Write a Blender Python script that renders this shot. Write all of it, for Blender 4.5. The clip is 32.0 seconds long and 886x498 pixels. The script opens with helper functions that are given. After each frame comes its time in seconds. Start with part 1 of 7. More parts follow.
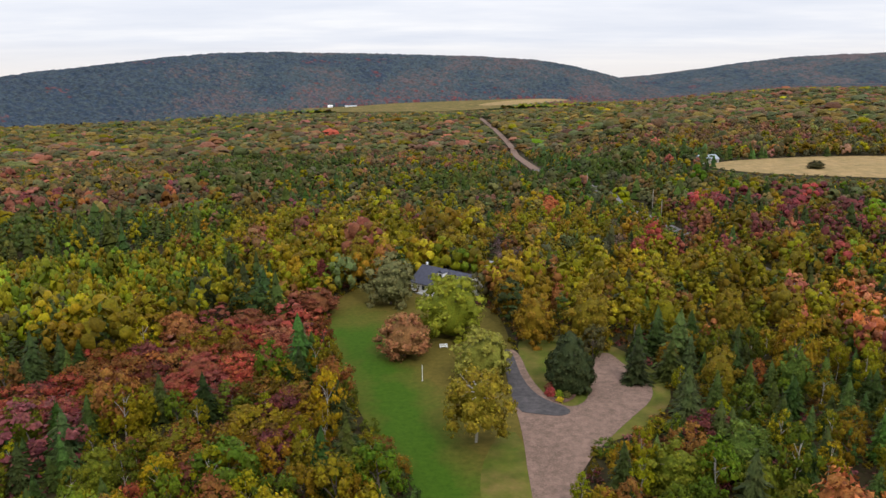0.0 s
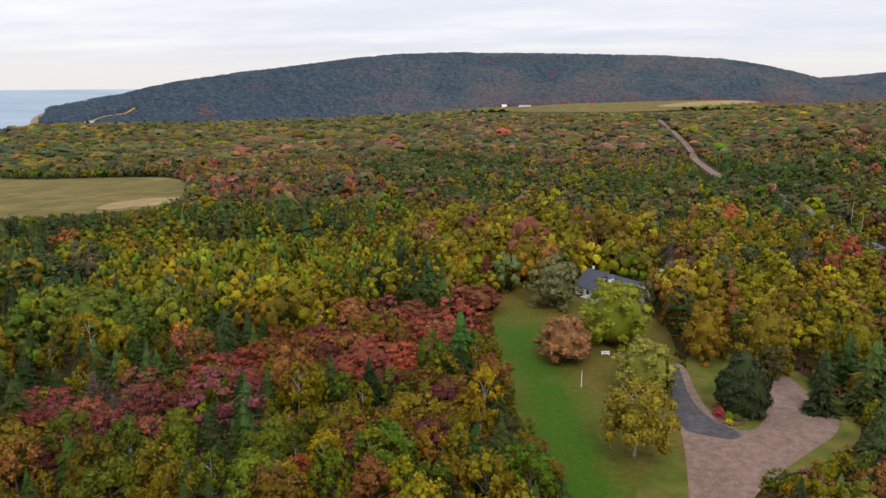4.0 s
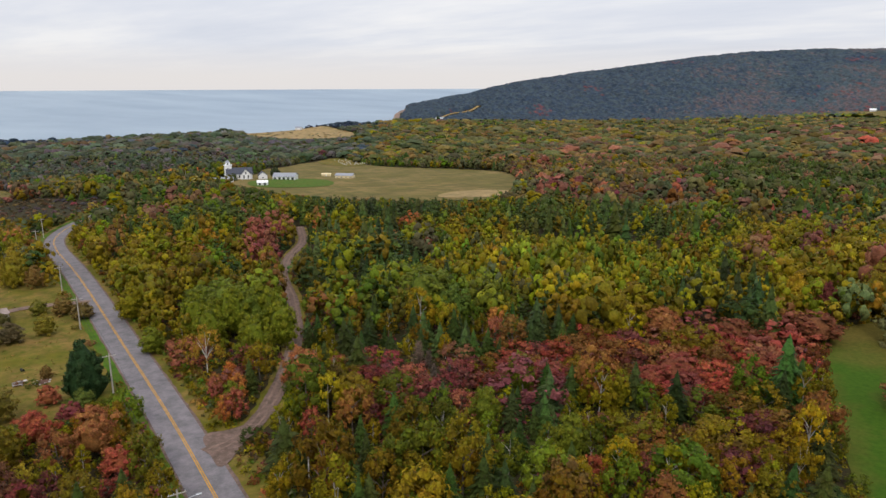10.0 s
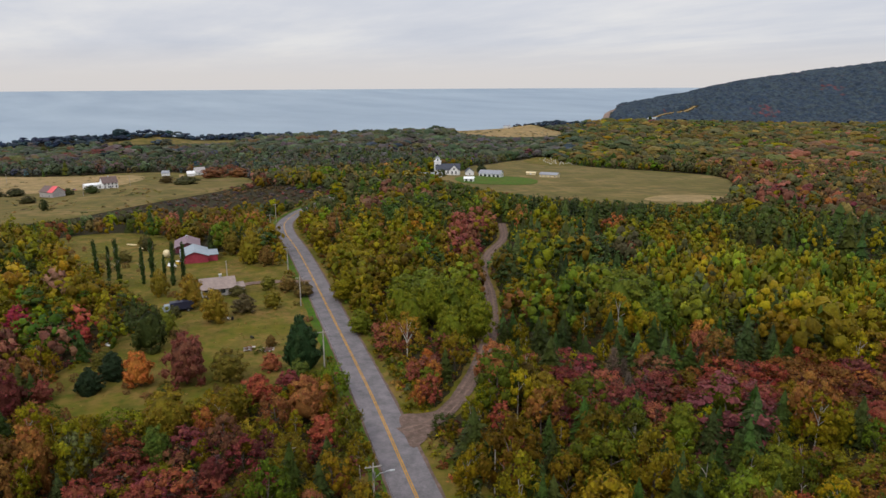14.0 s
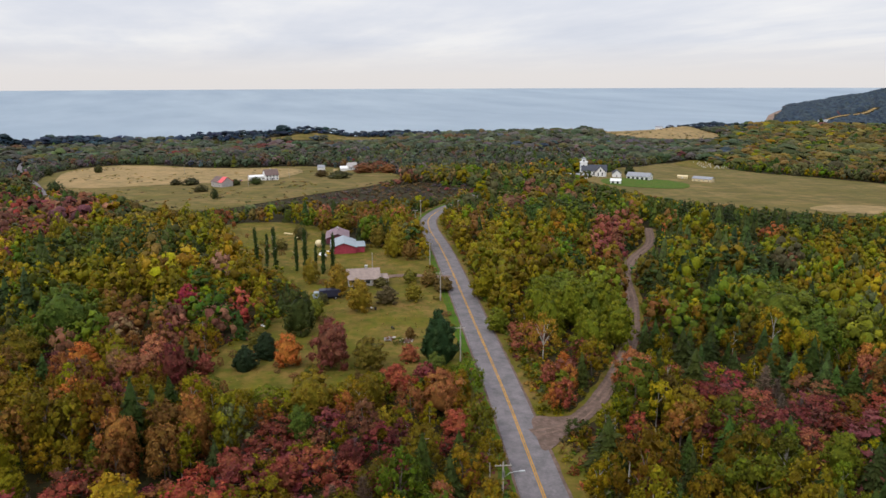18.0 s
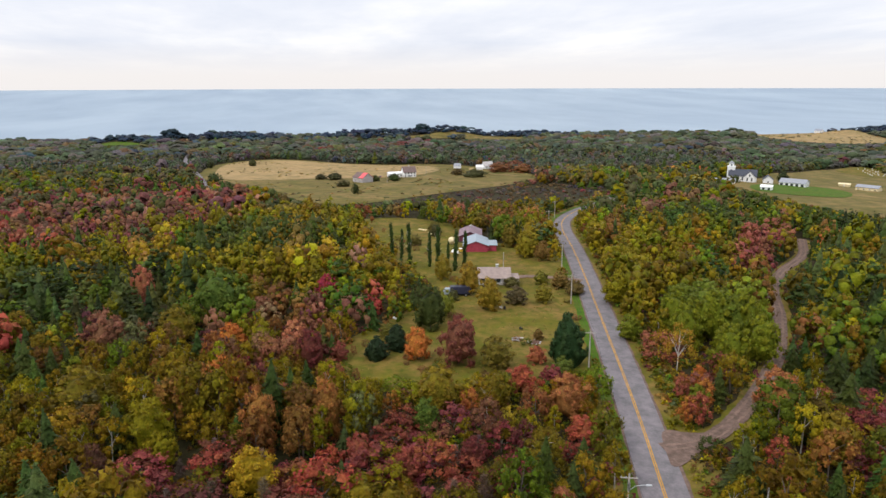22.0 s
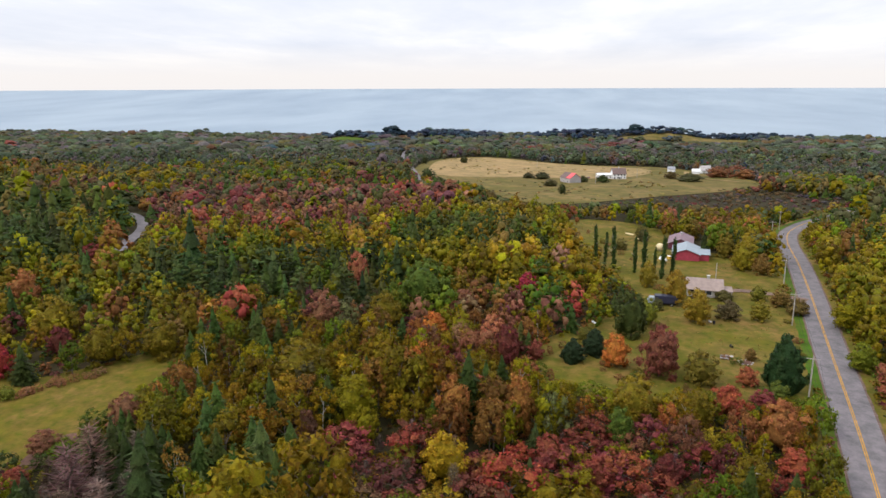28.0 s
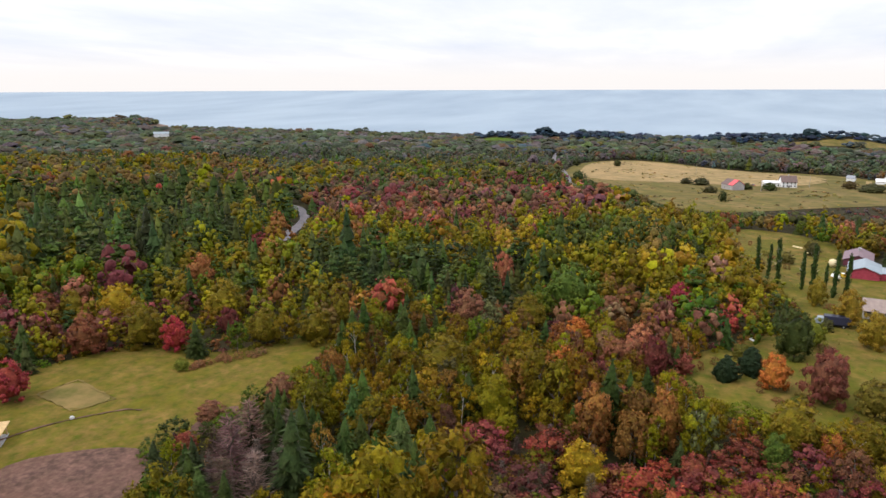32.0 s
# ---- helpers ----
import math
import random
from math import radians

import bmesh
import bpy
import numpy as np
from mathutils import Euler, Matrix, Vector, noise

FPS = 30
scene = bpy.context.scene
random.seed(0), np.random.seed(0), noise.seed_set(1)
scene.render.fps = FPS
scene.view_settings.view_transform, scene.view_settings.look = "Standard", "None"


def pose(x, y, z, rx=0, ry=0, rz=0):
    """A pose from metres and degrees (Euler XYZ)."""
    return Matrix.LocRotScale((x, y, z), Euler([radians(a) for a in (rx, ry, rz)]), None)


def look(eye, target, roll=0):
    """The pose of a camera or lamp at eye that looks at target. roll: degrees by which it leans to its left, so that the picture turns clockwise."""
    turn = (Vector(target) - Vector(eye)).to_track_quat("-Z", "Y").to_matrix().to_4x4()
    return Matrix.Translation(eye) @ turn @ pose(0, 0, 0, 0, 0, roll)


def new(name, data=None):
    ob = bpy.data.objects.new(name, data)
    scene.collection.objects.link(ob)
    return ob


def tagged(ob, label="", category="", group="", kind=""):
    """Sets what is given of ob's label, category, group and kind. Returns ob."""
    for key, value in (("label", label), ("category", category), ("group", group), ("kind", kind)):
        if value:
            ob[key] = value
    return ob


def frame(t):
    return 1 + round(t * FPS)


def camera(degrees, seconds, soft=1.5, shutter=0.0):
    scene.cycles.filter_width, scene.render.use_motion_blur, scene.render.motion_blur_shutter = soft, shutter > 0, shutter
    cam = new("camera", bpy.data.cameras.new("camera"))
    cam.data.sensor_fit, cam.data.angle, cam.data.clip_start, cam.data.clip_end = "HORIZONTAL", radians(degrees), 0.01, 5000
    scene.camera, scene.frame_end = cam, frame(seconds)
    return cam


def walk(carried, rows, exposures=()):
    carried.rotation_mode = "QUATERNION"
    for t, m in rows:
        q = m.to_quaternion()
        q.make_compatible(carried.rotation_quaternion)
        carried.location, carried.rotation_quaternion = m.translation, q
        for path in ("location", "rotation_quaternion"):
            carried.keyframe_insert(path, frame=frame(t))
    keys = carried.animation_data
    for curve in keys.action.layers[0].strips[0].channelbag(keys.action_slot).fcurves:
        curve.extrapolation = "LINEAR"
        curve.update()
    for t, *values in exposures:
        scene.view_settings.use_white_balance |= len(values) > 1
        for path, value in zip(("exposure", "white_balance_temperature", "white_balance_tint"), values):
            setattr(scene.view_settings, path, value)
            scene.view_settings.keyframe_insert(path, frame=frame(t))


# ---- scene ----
# A hovering camera, 60 m over a wooded coast, turns to its left.
CAM_Z = 60.0
cam = camera(64.36, 32.0, soft=1.5)
PATH = [
    (0, 76.69, 0.43, -0.00),
    (0.5, 76.70, 0.41, 1.73),
    (1, 76.70, 0.38, 3.46),
    (1.5, 76.71, 0.36, 5.14),
    (2, 76.73, 0.33, 6.83),
    (2.5, 76.73, 0.31, 8.56),
    (3, 76.74, 0.29, 10.29),
    (3.5, 76.75, 0.27, 12.06),
    (5.5, 76.82, 0.23, 19.15),
    (6, 76.84, 0.22, 21.05),
    (6.5, 76.86, 0.22, 23.07),
    (7, 76.86, 0.21, 25.10),
    (7.5, 76.85, 0.20, 27.39),
    (8, 76.84, 0.19, 29.87),
    (8.5, 76.84, 0.17, 32.39),
    (9, 76.84, 0.17, 34.91),
    (9.5, 76.86, 0.18, 37.40),
    (10, 76.88, 0.19, 39.88),
    (10.5, 76.89, 0.20, 42.37),
    (11, 76.89, 0.21, 44.78),
    (11.5, 76.90, 0.23, 47.08),
    (12, 76.88, 0.24, 49.28),
    (12.5, 76.87, 0.26, 51.12),
    (13, 76.85, 0.26, 52.91),
    (13.5, 76.86, 0.27, 54.68),
    (14, 76.87, 0.28, 56.43),
    (14.5, 76.87, 0.28, 58.23),
    (16.5, 76.85, 0.27, 64.93),
    (17, 76.85, 0.25, 66.44),
    (17.5, 76.85, 0.23, 67.43),
    (18, 76.86, 0.20, 68.16),
    (18.5, 76.86, 0.18, 69.29),
    (19, 76.84, 0.15, 70.66),
    (19.5, 76.84, 0.15, 72.09),
    (20, 76.84, 0.14, 73.48),
    (20.5, 76.84, 0.14, 74.91),
    (21, 76.85, 0.14, 76.34),
    (21.5, 76.85, 0.14, 77.77),
    (22, 76.86, 0.15, 79.15),
    (22.5, 76.86, 0.15, 80.51),
    (23, 76.87, 0.16, 81.87),
    (23.5, 76.87, 0.17, 83.22),
    (24, 76.85, 0.19, 84.60),
    (24.5, 76.84, 0.21, 86.00),
    (25, 76.84, 0.22, 87.37),
    (25.5, 76.83, 0.22, 88.76),
    (27.5, 76.84, 0.20, 94.48),
    (28, 76.86, 0.19, 95.96),
    (28.5, 76.86, 0.20, 97.43),
    (29, 76.86, 0.21, 98.89),
    (29.5, 76.87, 0.22, 100.35),
    (30, 76.89, 0.22, 101.85),
    (30.5, 76.91, 0.22, 103.32),
    (31, 76.93, 0.21, 104.91),
    (31.5, 76.95, 0.19, 106.54),
    (32, 76.98, 0.18, 108.15),
]
walk(cam, [(t, pose(0, 0, CAM_Z, rx, ry, rz)) for t, rx, ry, rz in PATH],
     exposures=((0, 0.0), (6, -0.06), (9, -0.12), (13, -0.42), (14.5, -0.42), (17, -0.32), (19, -0.1), (23, 0.04), (28, 0.08), (32, 0.15)))

# ---- light: an overcast sky with thin breaks ----
SUN_EL, SUN_AZ = 48.0, 150.0
world = bpy.data.worlds.new("overcast_sky")
scene.world = world
world.use_nodes = True


class Graph:
    """A short way to write node trees."""

    def __init__(self, tree):
        self.tree = tree
        tree.nodes.clear()

    def add(self, kind, props=None, **inputs):
        n = self.tree.nodes.new(kind)
        for k, v in (props or {}).items():
            setattr(n, k, v)
        for k, v in inputs.items():
            self.put(n, k, v)
        return n

    def put(self, n, k, v):
        key = int(k[1:]) if k[0] == "i" and k[1:].isdigit() else k.replace("_", " ")
        s = n.inputs[key]
        if isinstance(v, bpy.types.NodeSocket):
            self.tree.links.new(v, s)
        elif isinstance(v, bpy.types.Node):
            self.tree.links.new(v.outputs[0], s)
        else:
            s.default_value = v

    def math(self, op, a, b=0.0, clamp=False):
        return self.add("ShaderNodeMath", {"operation": op, "use_clamp": clamp}, i0=a, i1=b).outputs[0]

    def vmath(self, op, a, b=(0, 0, 0)):
        return self.add("ShaderNodeVectorMath", {"operation": op}, i0=a, i1=b).outputs[0]

    def mix(self, f, a, b, blend="MIX"):
        n = self.add("ShaderNodeMix", {"data_type": "RGBA", "blend_type": blend})
        for i, v in ((0, f), (6, a), (7, b)):
            if isinstance(v, bpy.types.NodeSocket):
                self.tree.links.new(v, n.inputs[i])
            else:
                n.inputs[i].default_value = (*v, 1.0) if isinstance(v, tuple) and len(v) == 3 else v
        return n.outputs[2]

    def ramp(self, f, *stops):
        n = self.add("ShaderNodeValToRGB", i0=f)
        e = n.color_ramp.elements
        while len(e) < len(stops):
            e.new(0.5)
        for el, (p, c) in zip(e, stops):
            el.position = p
            el.color = (*c, 1.0) if isinstance(c, tuple) else (c, c, c, 1.0)
        return n.outputs[0]

    def noise(self, vec, scale, detail=4.0, rough=0.55):
        return self.add("ShaderNodeTexNoise", Vector=vec, Scale=scale, Detail=detail, Roughness=rough).outputs[0]

    def range(self, v, a, b, c=0.0, d=1.0):
        return self.add("ShaderNodeMapRange", {"clamp": True}, i0=v, i1=a, i2=b, i3=c, i4=d).outputs[0]


g = Graph(world.node_tree)
coord = g.add("ShaderNodeTexCoord").outputs["Generated"]
sep = g.add("ShaderNodeSeparateXYZ", i0=coord)
up = g.math("MAXIMUM", sep.outputs[2], 0.0)
lift = g.math("ADD", up, 0.07)
flat = g.add("ShaderNodeCombineXYZ", i0=g.math("DIVIDE", sep.outputs[0], lift), i1=g.math("DIVIDE", sep.outputs[1], lift), i2=0.0).outputs[0]
flat = g.vmath("MULTIPLY", flat, (0.55, 1.0, 1.0))
sheets = g.noise(flat, 0.55, 6.0, 0.58)
cloud = g.ramp(sheets, (0.34, (0.70, 0.735, 0.83)), (0.50, (0.79, 0.81, 0.88)), (0.66, (0.93, 0.925, 0.94)))
near_edge = g.range(up, 0.012, 0.055, 1.0, 0.0)
cloud = g.mix(near_edge, cloud, (0.86, 0.825, 0.815))
sky = g.add("ShaderNodeTexSky", {"sky_type": "NISHITA", "sun_disc": False, "sun_elevation": radians(SUN_EL), "sun_rotation": radians(SUN_AZ)})
blue = g.add("ShaderNodeBackground", Color=sky.outputs[0], Strength=0.08)
# an overcast sky is about three times as bright overhead as at the horizon
grey = g.add("ShaderNodeBackground", Color=cloud, Strength=g.math("ADD", 1.10, g.math("MULTIPLY", g.math("POWER", up, 1.3), 1.1)))
both = g.add("ShaderNodeMixShader", i0=0.93, i1=blue, i2=grey)
g.add("ShaderNodeOutputWorld", Surface=both)

sun = bpy.data.lights.new("sun", "SUN")
sun.energy, sun.angle, sun.color = 1.5, radians(12), (1.0, 0.95, 0.88)
new("sun", sun).matrix_world = look((0, 0, 0), (-math.sin(radians(SUN_AZ)) * math.cos(radians(SUN_EL)), -math.cos(radians(SUN_AZ)) * math.cos(radians(SUN_EL)), -math.sin(radians(SUN_EL))))


# ---- materials ----
def material(name):
    m = bpy.data.materials.new(name)
    m.use_nodes = True
    return m, Graph(m.node_tree)


def finish(gr, color, rough=0.8, bump=None, strength=0.3, dist=0.1, metal=0.0, spec=0.3, thin=0.0):
    p = gr.add("ShaderNodeBsdfPrincipled", Roughness=rough, Metallic=metal)
    gr.put(p, "Base Color", color if not isinstance(color, tuple) else (*color, 1.0))
    gr.put(p, "Specular IOR Level", spec)
    if bump is not None:
        gr.put(p, "Normal", gr.add("ShaderNodeBump", Height=bump, Strength=strength, Distance=dist).outputs[0])
    out = p.outputs[0]
    if thin:
        tl = gr.add("ShaderNodeBsdfTranslucent")
        gr.put(tl, "Color", color)
        out = gr.add("ShaderNodeMixShader", i0=thin, i1=out, i2=tl).outputs[0]
    gr.add("ShaderNodeOutputMaterial", Surface=out)


def earth(name, a, b, c, fine=1.2, coarse=0.045, rough=0.95, strength=0.5, dist=0.15):
    """Ground of three shades, mixed at a coarse and a fine scale."""
    m, gr = material(name)
    pos = gr.add("ShaderNodeNewGeometry").outputs["Position"]
    big = gr.noise(pos, coarse, 5.0, 0.6)
    small = gr.noise(pos, fine, 6.0, 0.65)
    col = gr.mix(gr.range(big, 0.36, 0.64), a, b)
    col = gr.mix(gr.range(small, 0.42, 0.68), col, c)
    mid = gr.noise(pos, (coarse * fine) ** 0.5, 4.0, 0.7)
    col = gr.mix(gr.range(mid, 0.3, 0.7), gr.vmath("MULTIPLY", col, (0.70, 0.74, 0.70)), gr.vmath("MULTIPLY", col, (1.30, 1.24, 1.24)))
    finish(gr, col, rough, small, strength, dist, spec=0.1)
    return m


def plain(name, color, rough=0.7, vary=0.12, scale=1.5, metal=0.0, spec=0.3, bump=0.15):
    m, gr = material(name)
    pos = gr.add("ShaderNodeTexCoord").outputs["Object"]
    n = gr.noise(pos, scale, 6.0, 0.62)
    lo = tuple(v * (1 - vary * 1.6) for v in color)
    hi = tuple(min(1.0, v * (1 + vary)) for v in color)
    n2 = gr.noise(pos, scale * 9, 3.0, 0.6)
    col = gr.mix(gr.range(n, 0.3, 0.7), lo, hi)
    col = gr.mix(gr.range(n2, 0.55, 0.8, 0.0, 0.5), col, lo)
    finish(gr, col, rough, n2, bump, 0.02, metal, spec)
    return m


def leafy(name, attribute, vary=1.0, gloss=0.1, grain=1.7, relief=0.3):
    """Foliage whose tint comes with the tree; each clump of leaves differs a little."""
    m, gr = material(name)
    geo = gr.add("ShaderNodeNewGeometry")
    if attribute:
        tint = gr.add("ShaderNodeAttribute", {"attribute_name": "tint"}).outputs[0]
    else:
        tint = gr.add("ShaderNodeObjectInfo").outputs["Color"]
    isl = geo.outputs["Random Per Island"]
    n = gr.noise(geo.outputs["Position"], grain, 4.0, 0.65)
    hsv = gr.add("ShaderNodeHueSaturation", Color=tint)
    gr.put(hsv, "Hue", gr.range(isl, 0.0, 1.0, 0.5 - 0.016 * vary, 0.5 + 0.016 * vary))
    own = gr.range(gr.math("FRACT", gr.math("MULTIPLY", isl, 7.31)), 0.0, 1.0, 1 - 0.36 * vary, 1 + 0.40 * vary)
    gr.put(hsv, "Value", gr.math("MULTIPLY", own, gr.range(n, 0.3, 0.7, 0.62, 1.36)))
    n2 = gr.noise(geo.outputs["Position"], grain * 0.3, 2.0, 0.5)
    col = gr.mix(gr.range(n2, 0.35, 0.7, 0.0, 0.5), hsv.outputs[0], gr.vmath("MULTIPLY", hsv.outputs[0], (1.25, 1.0, 0.8)))
    finish(gr, col, 0.62, n, 0.9, relief, spec=gloss, thin=0.10)
    return m


LEAF = leafy("tree_foliage", False, grain=2.6)
LEAF_STUFF = leafy("wood_foliage", True)
LEAF_FAR = leafy("far_wood_foliage", True, 0.45, 0.04, 0.55, 1.1)
LEAF_HILL = leafy("hill_wood_foliage", True, 0.5, 0.03, 0.13, 3.0)
BARK = plain("grey_brown_bark", (0.14, 0.11, 0.09), 0.95, 0.3, 2.0)
BARK_PALE = plain("pale_birch_bark", (0.46, 0.42, 0.37), 0.85, 0.3, 2.5)
BARK_WHITE = plain("white_birch_bark", (0.66, 0.63, 0.58), 0.85, 0.25, 2.5)
FLOOR = earth("forest_floor", (0.024, 0.022, 0.009), (0.036, 0.023, 0.013), (0.032, 0.032, 0.010))
LAWN, gr = material("mown_lawn")
pos = gr.add("ShaderNodeNewGeometry").outputs["Position"]
xyz = gr.add("ShaderNodeSeparateXYZ", i0=pos)
# a lush swath runs down the middle of the lawn; the rest has dried
swath = gr.math("ABSOLUTE", gr.math("ADD", gr.math("ADD", xyz.outputs[0], gr.math("MULTIPLY", xyz.outputs[1], 0.31)), -28.5))
worn = gr.noise(pos, 0.09, 5.0, 0.62)
dry = gr.range(gr.math("ADD", gr.math("MULTIPLY", swath, 0.085), gr.math("MULTIPLY", worn, 1.5)), 0.95, 1.75)
dry = gr.math("MAXIMUM", dry, gr.range(gr.math("ADD", xyz.outputs[1], gr.math("MULTIPLY", worn, 40.0)), 182.0, 206.0))
blades = gr.noise(pos, 0.9, 6.0, 0.65)
col = gr.mix(dry, (0.036, 0.078, 0.005), (0.098, 0.078, 0.016))
col = gr.mix(gr.range(blades, 0.3, 0.7), gr.vmath("MULTIPLY", col, (0.74, 0.78, 0.7)), gr.vmath("MULTIPLY", col, (1.24, 1.2, 1.2)))
finish(gr, col, 0.95, blades, 0.4, 0.1, spec=0.1)
DRY_LAWN = earth("dry_lawn", (0.062, 0.092, 0.010), (0.130, 0.098, 0.030), (0.080, 0.088, 0.014), 0.35, 0.12, strength=0.3)
MEADOW = earth("autumn_meadow", (0.102, 0.090, 0.010), (0.184, 0.116, 0.036), (0.070, 0.082, 0.008), 0.35, 0.07)
PADDOCK = earth("mown_paddock", (0.112, 0.090, 0.010), (0.160, 0.104, 0.028), (0.074, 0.082, 0.007), 0.5, 0.11)
HAY = earth("dry_hay_field", (0.27, 0.185, 0.085), (0.20, 0.15, 0.06), (0.31, 0.22, 0.11), 0.25, 0.02)
PASTURE = earth("olive_pasture", (0.108, 0.088, 0.022), (0.190, 0.130, 0.052), (0.080, 0.080, 0.018), 0.12, 0.028)
DIRT = earth("bare_brown_soil", (0.120, 0.066, 0.050), (0.078, 0.046, 0.038), (0.165, 0.095, 0.072), 0.8, 0.12)
GRAVEL = earth("pinkish_gravel", (0.180, 0.120, 0.096), (0.130, 0.088, 0.070), (0.205, 0.142, 0.115), 3.5, 0.14, strength=0.2)
TRACKS = earth("worn_track_gravel", (0.142, 0.096, 0.078), (0.102, 0.070, 0.056), (0.168, 0.118, 0.098), 1.4, 0.3, strength=0.3)
ASPHALT_OLD = earth("worn_grey_asphalt", (0.160, 0.146, 0.156), (0.132, 0.121, 0.130), (0.178, 0.164, 0.172), 2.2, 0.05, 0.85, 0.12, 0.02)
ASPHALT_DARK = earth("dark_asphalt", (0.062, 0.058, 0.062), (0.085, 0.078, 0.08), (0.05, 0.048, 0.052), 1.1, 0.2, 0.85, 0.15, 0.03)
VERGE = earth("grassy_verge", (0.044, 0.108, 0.006), (0.080, 0.092, 0.014), (0.058, 0.100, 0.008), 0.9, 0.15)
LINE = plain("yellow_line_paint", (0.50, 0.25, 0.02), 0.7, 0.25, 0.8)
SHORE = earth("reddish_shore_cliff", (0.22, 0.14, 0.11), (0.30, 0.22, 0.17), (0.14, 0.10, 0.085), 0.08, 0.01)

WATER, gr = material("grey_blue_sea")
pos = gr.add("ShaderNodeNewGeometry").outputs["Position"]
long = gr.noise(gr.vmath("MULTIPLY", pos, (0.35, 1.0, 1.0)), 0.0035, 5.0, 0.6)
chop = gr.noise(pos, 0.09, 4.0, 0.7)
finish(gr, gr.mix(gr.range(long, 0.35, 0.65), (0.14, 0.21, 0.285), (0.22, 0.295, 0.36)), 0.42, chop, 0.22, 1.2, spec=0.5)


# ---- the lie of the land ----
def ease(a, b, x):
    t = np.clip((x - a) / (b - a), 0, 1)
    return t * t * (3 - 2 * t)


# wooded knolls on the shore: x, y, half length, height
KNOLLS = [(-1262, 250, 60, 19), (-1255, 120, 85, 14), (-1262, -130, 70, 13), (-1262, -225, 22, 10), (-1255, -300, 34, 9), (-1260, 395, 70, 8), (-1255, 1120, 90, 9)]


def height(x, y):
    """Ground height: a terrace that falls west to the coast and north to a valley, with a long hill behind."""
    x, y = np.asarray(x, float), np.asarray(y, float)
    d, az = np.hypot(x, y), np.degrees(np.arctan2(x, y))
    u = -x + 0.05 * y
    west = np.interp(u, [250, 600, 700, 1300, 1335, 1370, 1600], [0, -17, -20.5, -37, -40, -54, -75])
    valley = np.interp(y, [260, 600, 900, 1450, 1800, 2250, 2600], [0, -17, -29, -14, -12, 7, 10]) * (1 - ease(7, 17, az)) * ease(-62, -48, az)
    rise = ease(14, 27, az) * np.interp(d, [620, 1800, 2600], [0, 32, 34]) * (az < 120)
    z = np.where(u < 1310, np.maximum(west + valley, -38), west) + rise
    for kx, ky, kr, kz in KNOLLS:
        z = z + kz * np.exp(-(((x - kx) / 55) ** 2 + ((y - ky) / kr) ** 2))
    z = np.maximum(z, -62 + 29 * ease(0, 1, (1 - np.hypot((x + 1500) / 420, (y + 1750) / 520)) * 3))
    crest = np.interp(az, [-45, -43, -40, -30, -12, 20], [2060, 2100, 2300, 2700, 3000, 3000])
    foot = np.interp(az, [-45, -40, -20, 20], [1940, 1900, 1950, 1980])
    slope = np.interp(az, [-45.5, -43.8, -42.3, -40.9, -38.7, -36.4, -34.2, -29.7, -25.4, -21, -17, -13, -9, -3.7, 2.9, 7.3, 9.5, 11.7, 13.4, 15.1, 17.2, 20, 40],
                      [-4.0, -2.75, -2.17, -1.74, -0.96, -0.36, 0.12, 0.79, 1.3, 1.86, 2.2, 2.29, 2.21, 2.11, 1.89, 1.59, 1.22, 0.73, 0.25, -0.25, -0.6, -0.9, -0.9])
    top = 60 + crest * np.tan(np.radians(slope)) - 6
    hill = -62 + (top + 62) * ease(0, 1, (d - foot) / (crest - foot)) * (1 - 0.25 * ease(0, 1, (d - crest) / 900))
    hill += 5 * np.sin(x * 0.011 + y * 0.004) * np.sin(y * 0.009 - x * 0.003) * ease(foot, crest, d) * (1 - ease(crest - 300, crest, d))
    ridge = 60 + 4200 * np.tan(np.radians(np.interp(az, [13, 15.9, 18, 20, 21.8, 25.5, 28, 31.3, 50], [0.2, 0.4, 0.65, 0.9, 1.15, 1.55, 1.65, 1.7, 1.7]))) - 8
    ridge = -62 + (ridge + 62) * ease(2900, 4200, d)
    z = np.where((az > -46) & (az < 40), np.maximum(z, hill), z)
    return np.where((az > 13) & (az < 60), np.maximum(z, ridge), z)


def ground_z(x, y):
    return float(height(x, y))


def mesh_from(name, verts, faces, mats, smooth=False, tint=None, which=None):
    """One mesh from arrays: verts (n, 3), faces (m, 3) or (m, 4)."""
    verts, faces = np.asarray(verts, np.float32), np.asarray(faces, np.int32)
    me = bpy.data.meshes.new(name)
    k = faces.shape[1]
    me.vertices.add(len(verts))
    me.vertices.foreach_set("co", verts.ravel())
    me.loops.add(faces.size)
    me.loops.foreach_set("vertex_index", faces.ravel())
    me.polygons.add(len(faces))
    me.polygons.foreach_set("loop_start", np.arange(0, faces.size, k, dtype=np.int32))
    for m in mats:
        me.materials.append(m)
    if which is not None:
        me.polygons.foreach_set("material_index", np.asarray(which, np.int32))
    me.polygons.foreach_set("use_smooth", np.full(len(faces), smooth))
    me.update(calc_edges=True)
    if tint is not None:
        col = me.attributes.new("tint", "FLOAT_COLOR", "POINT")
        rgba = np.ones((len(verts), 4), np.float32)
        rgba[:, :3] = tint
        col.data.foreach_set("color", rgba.ravel())
    return me


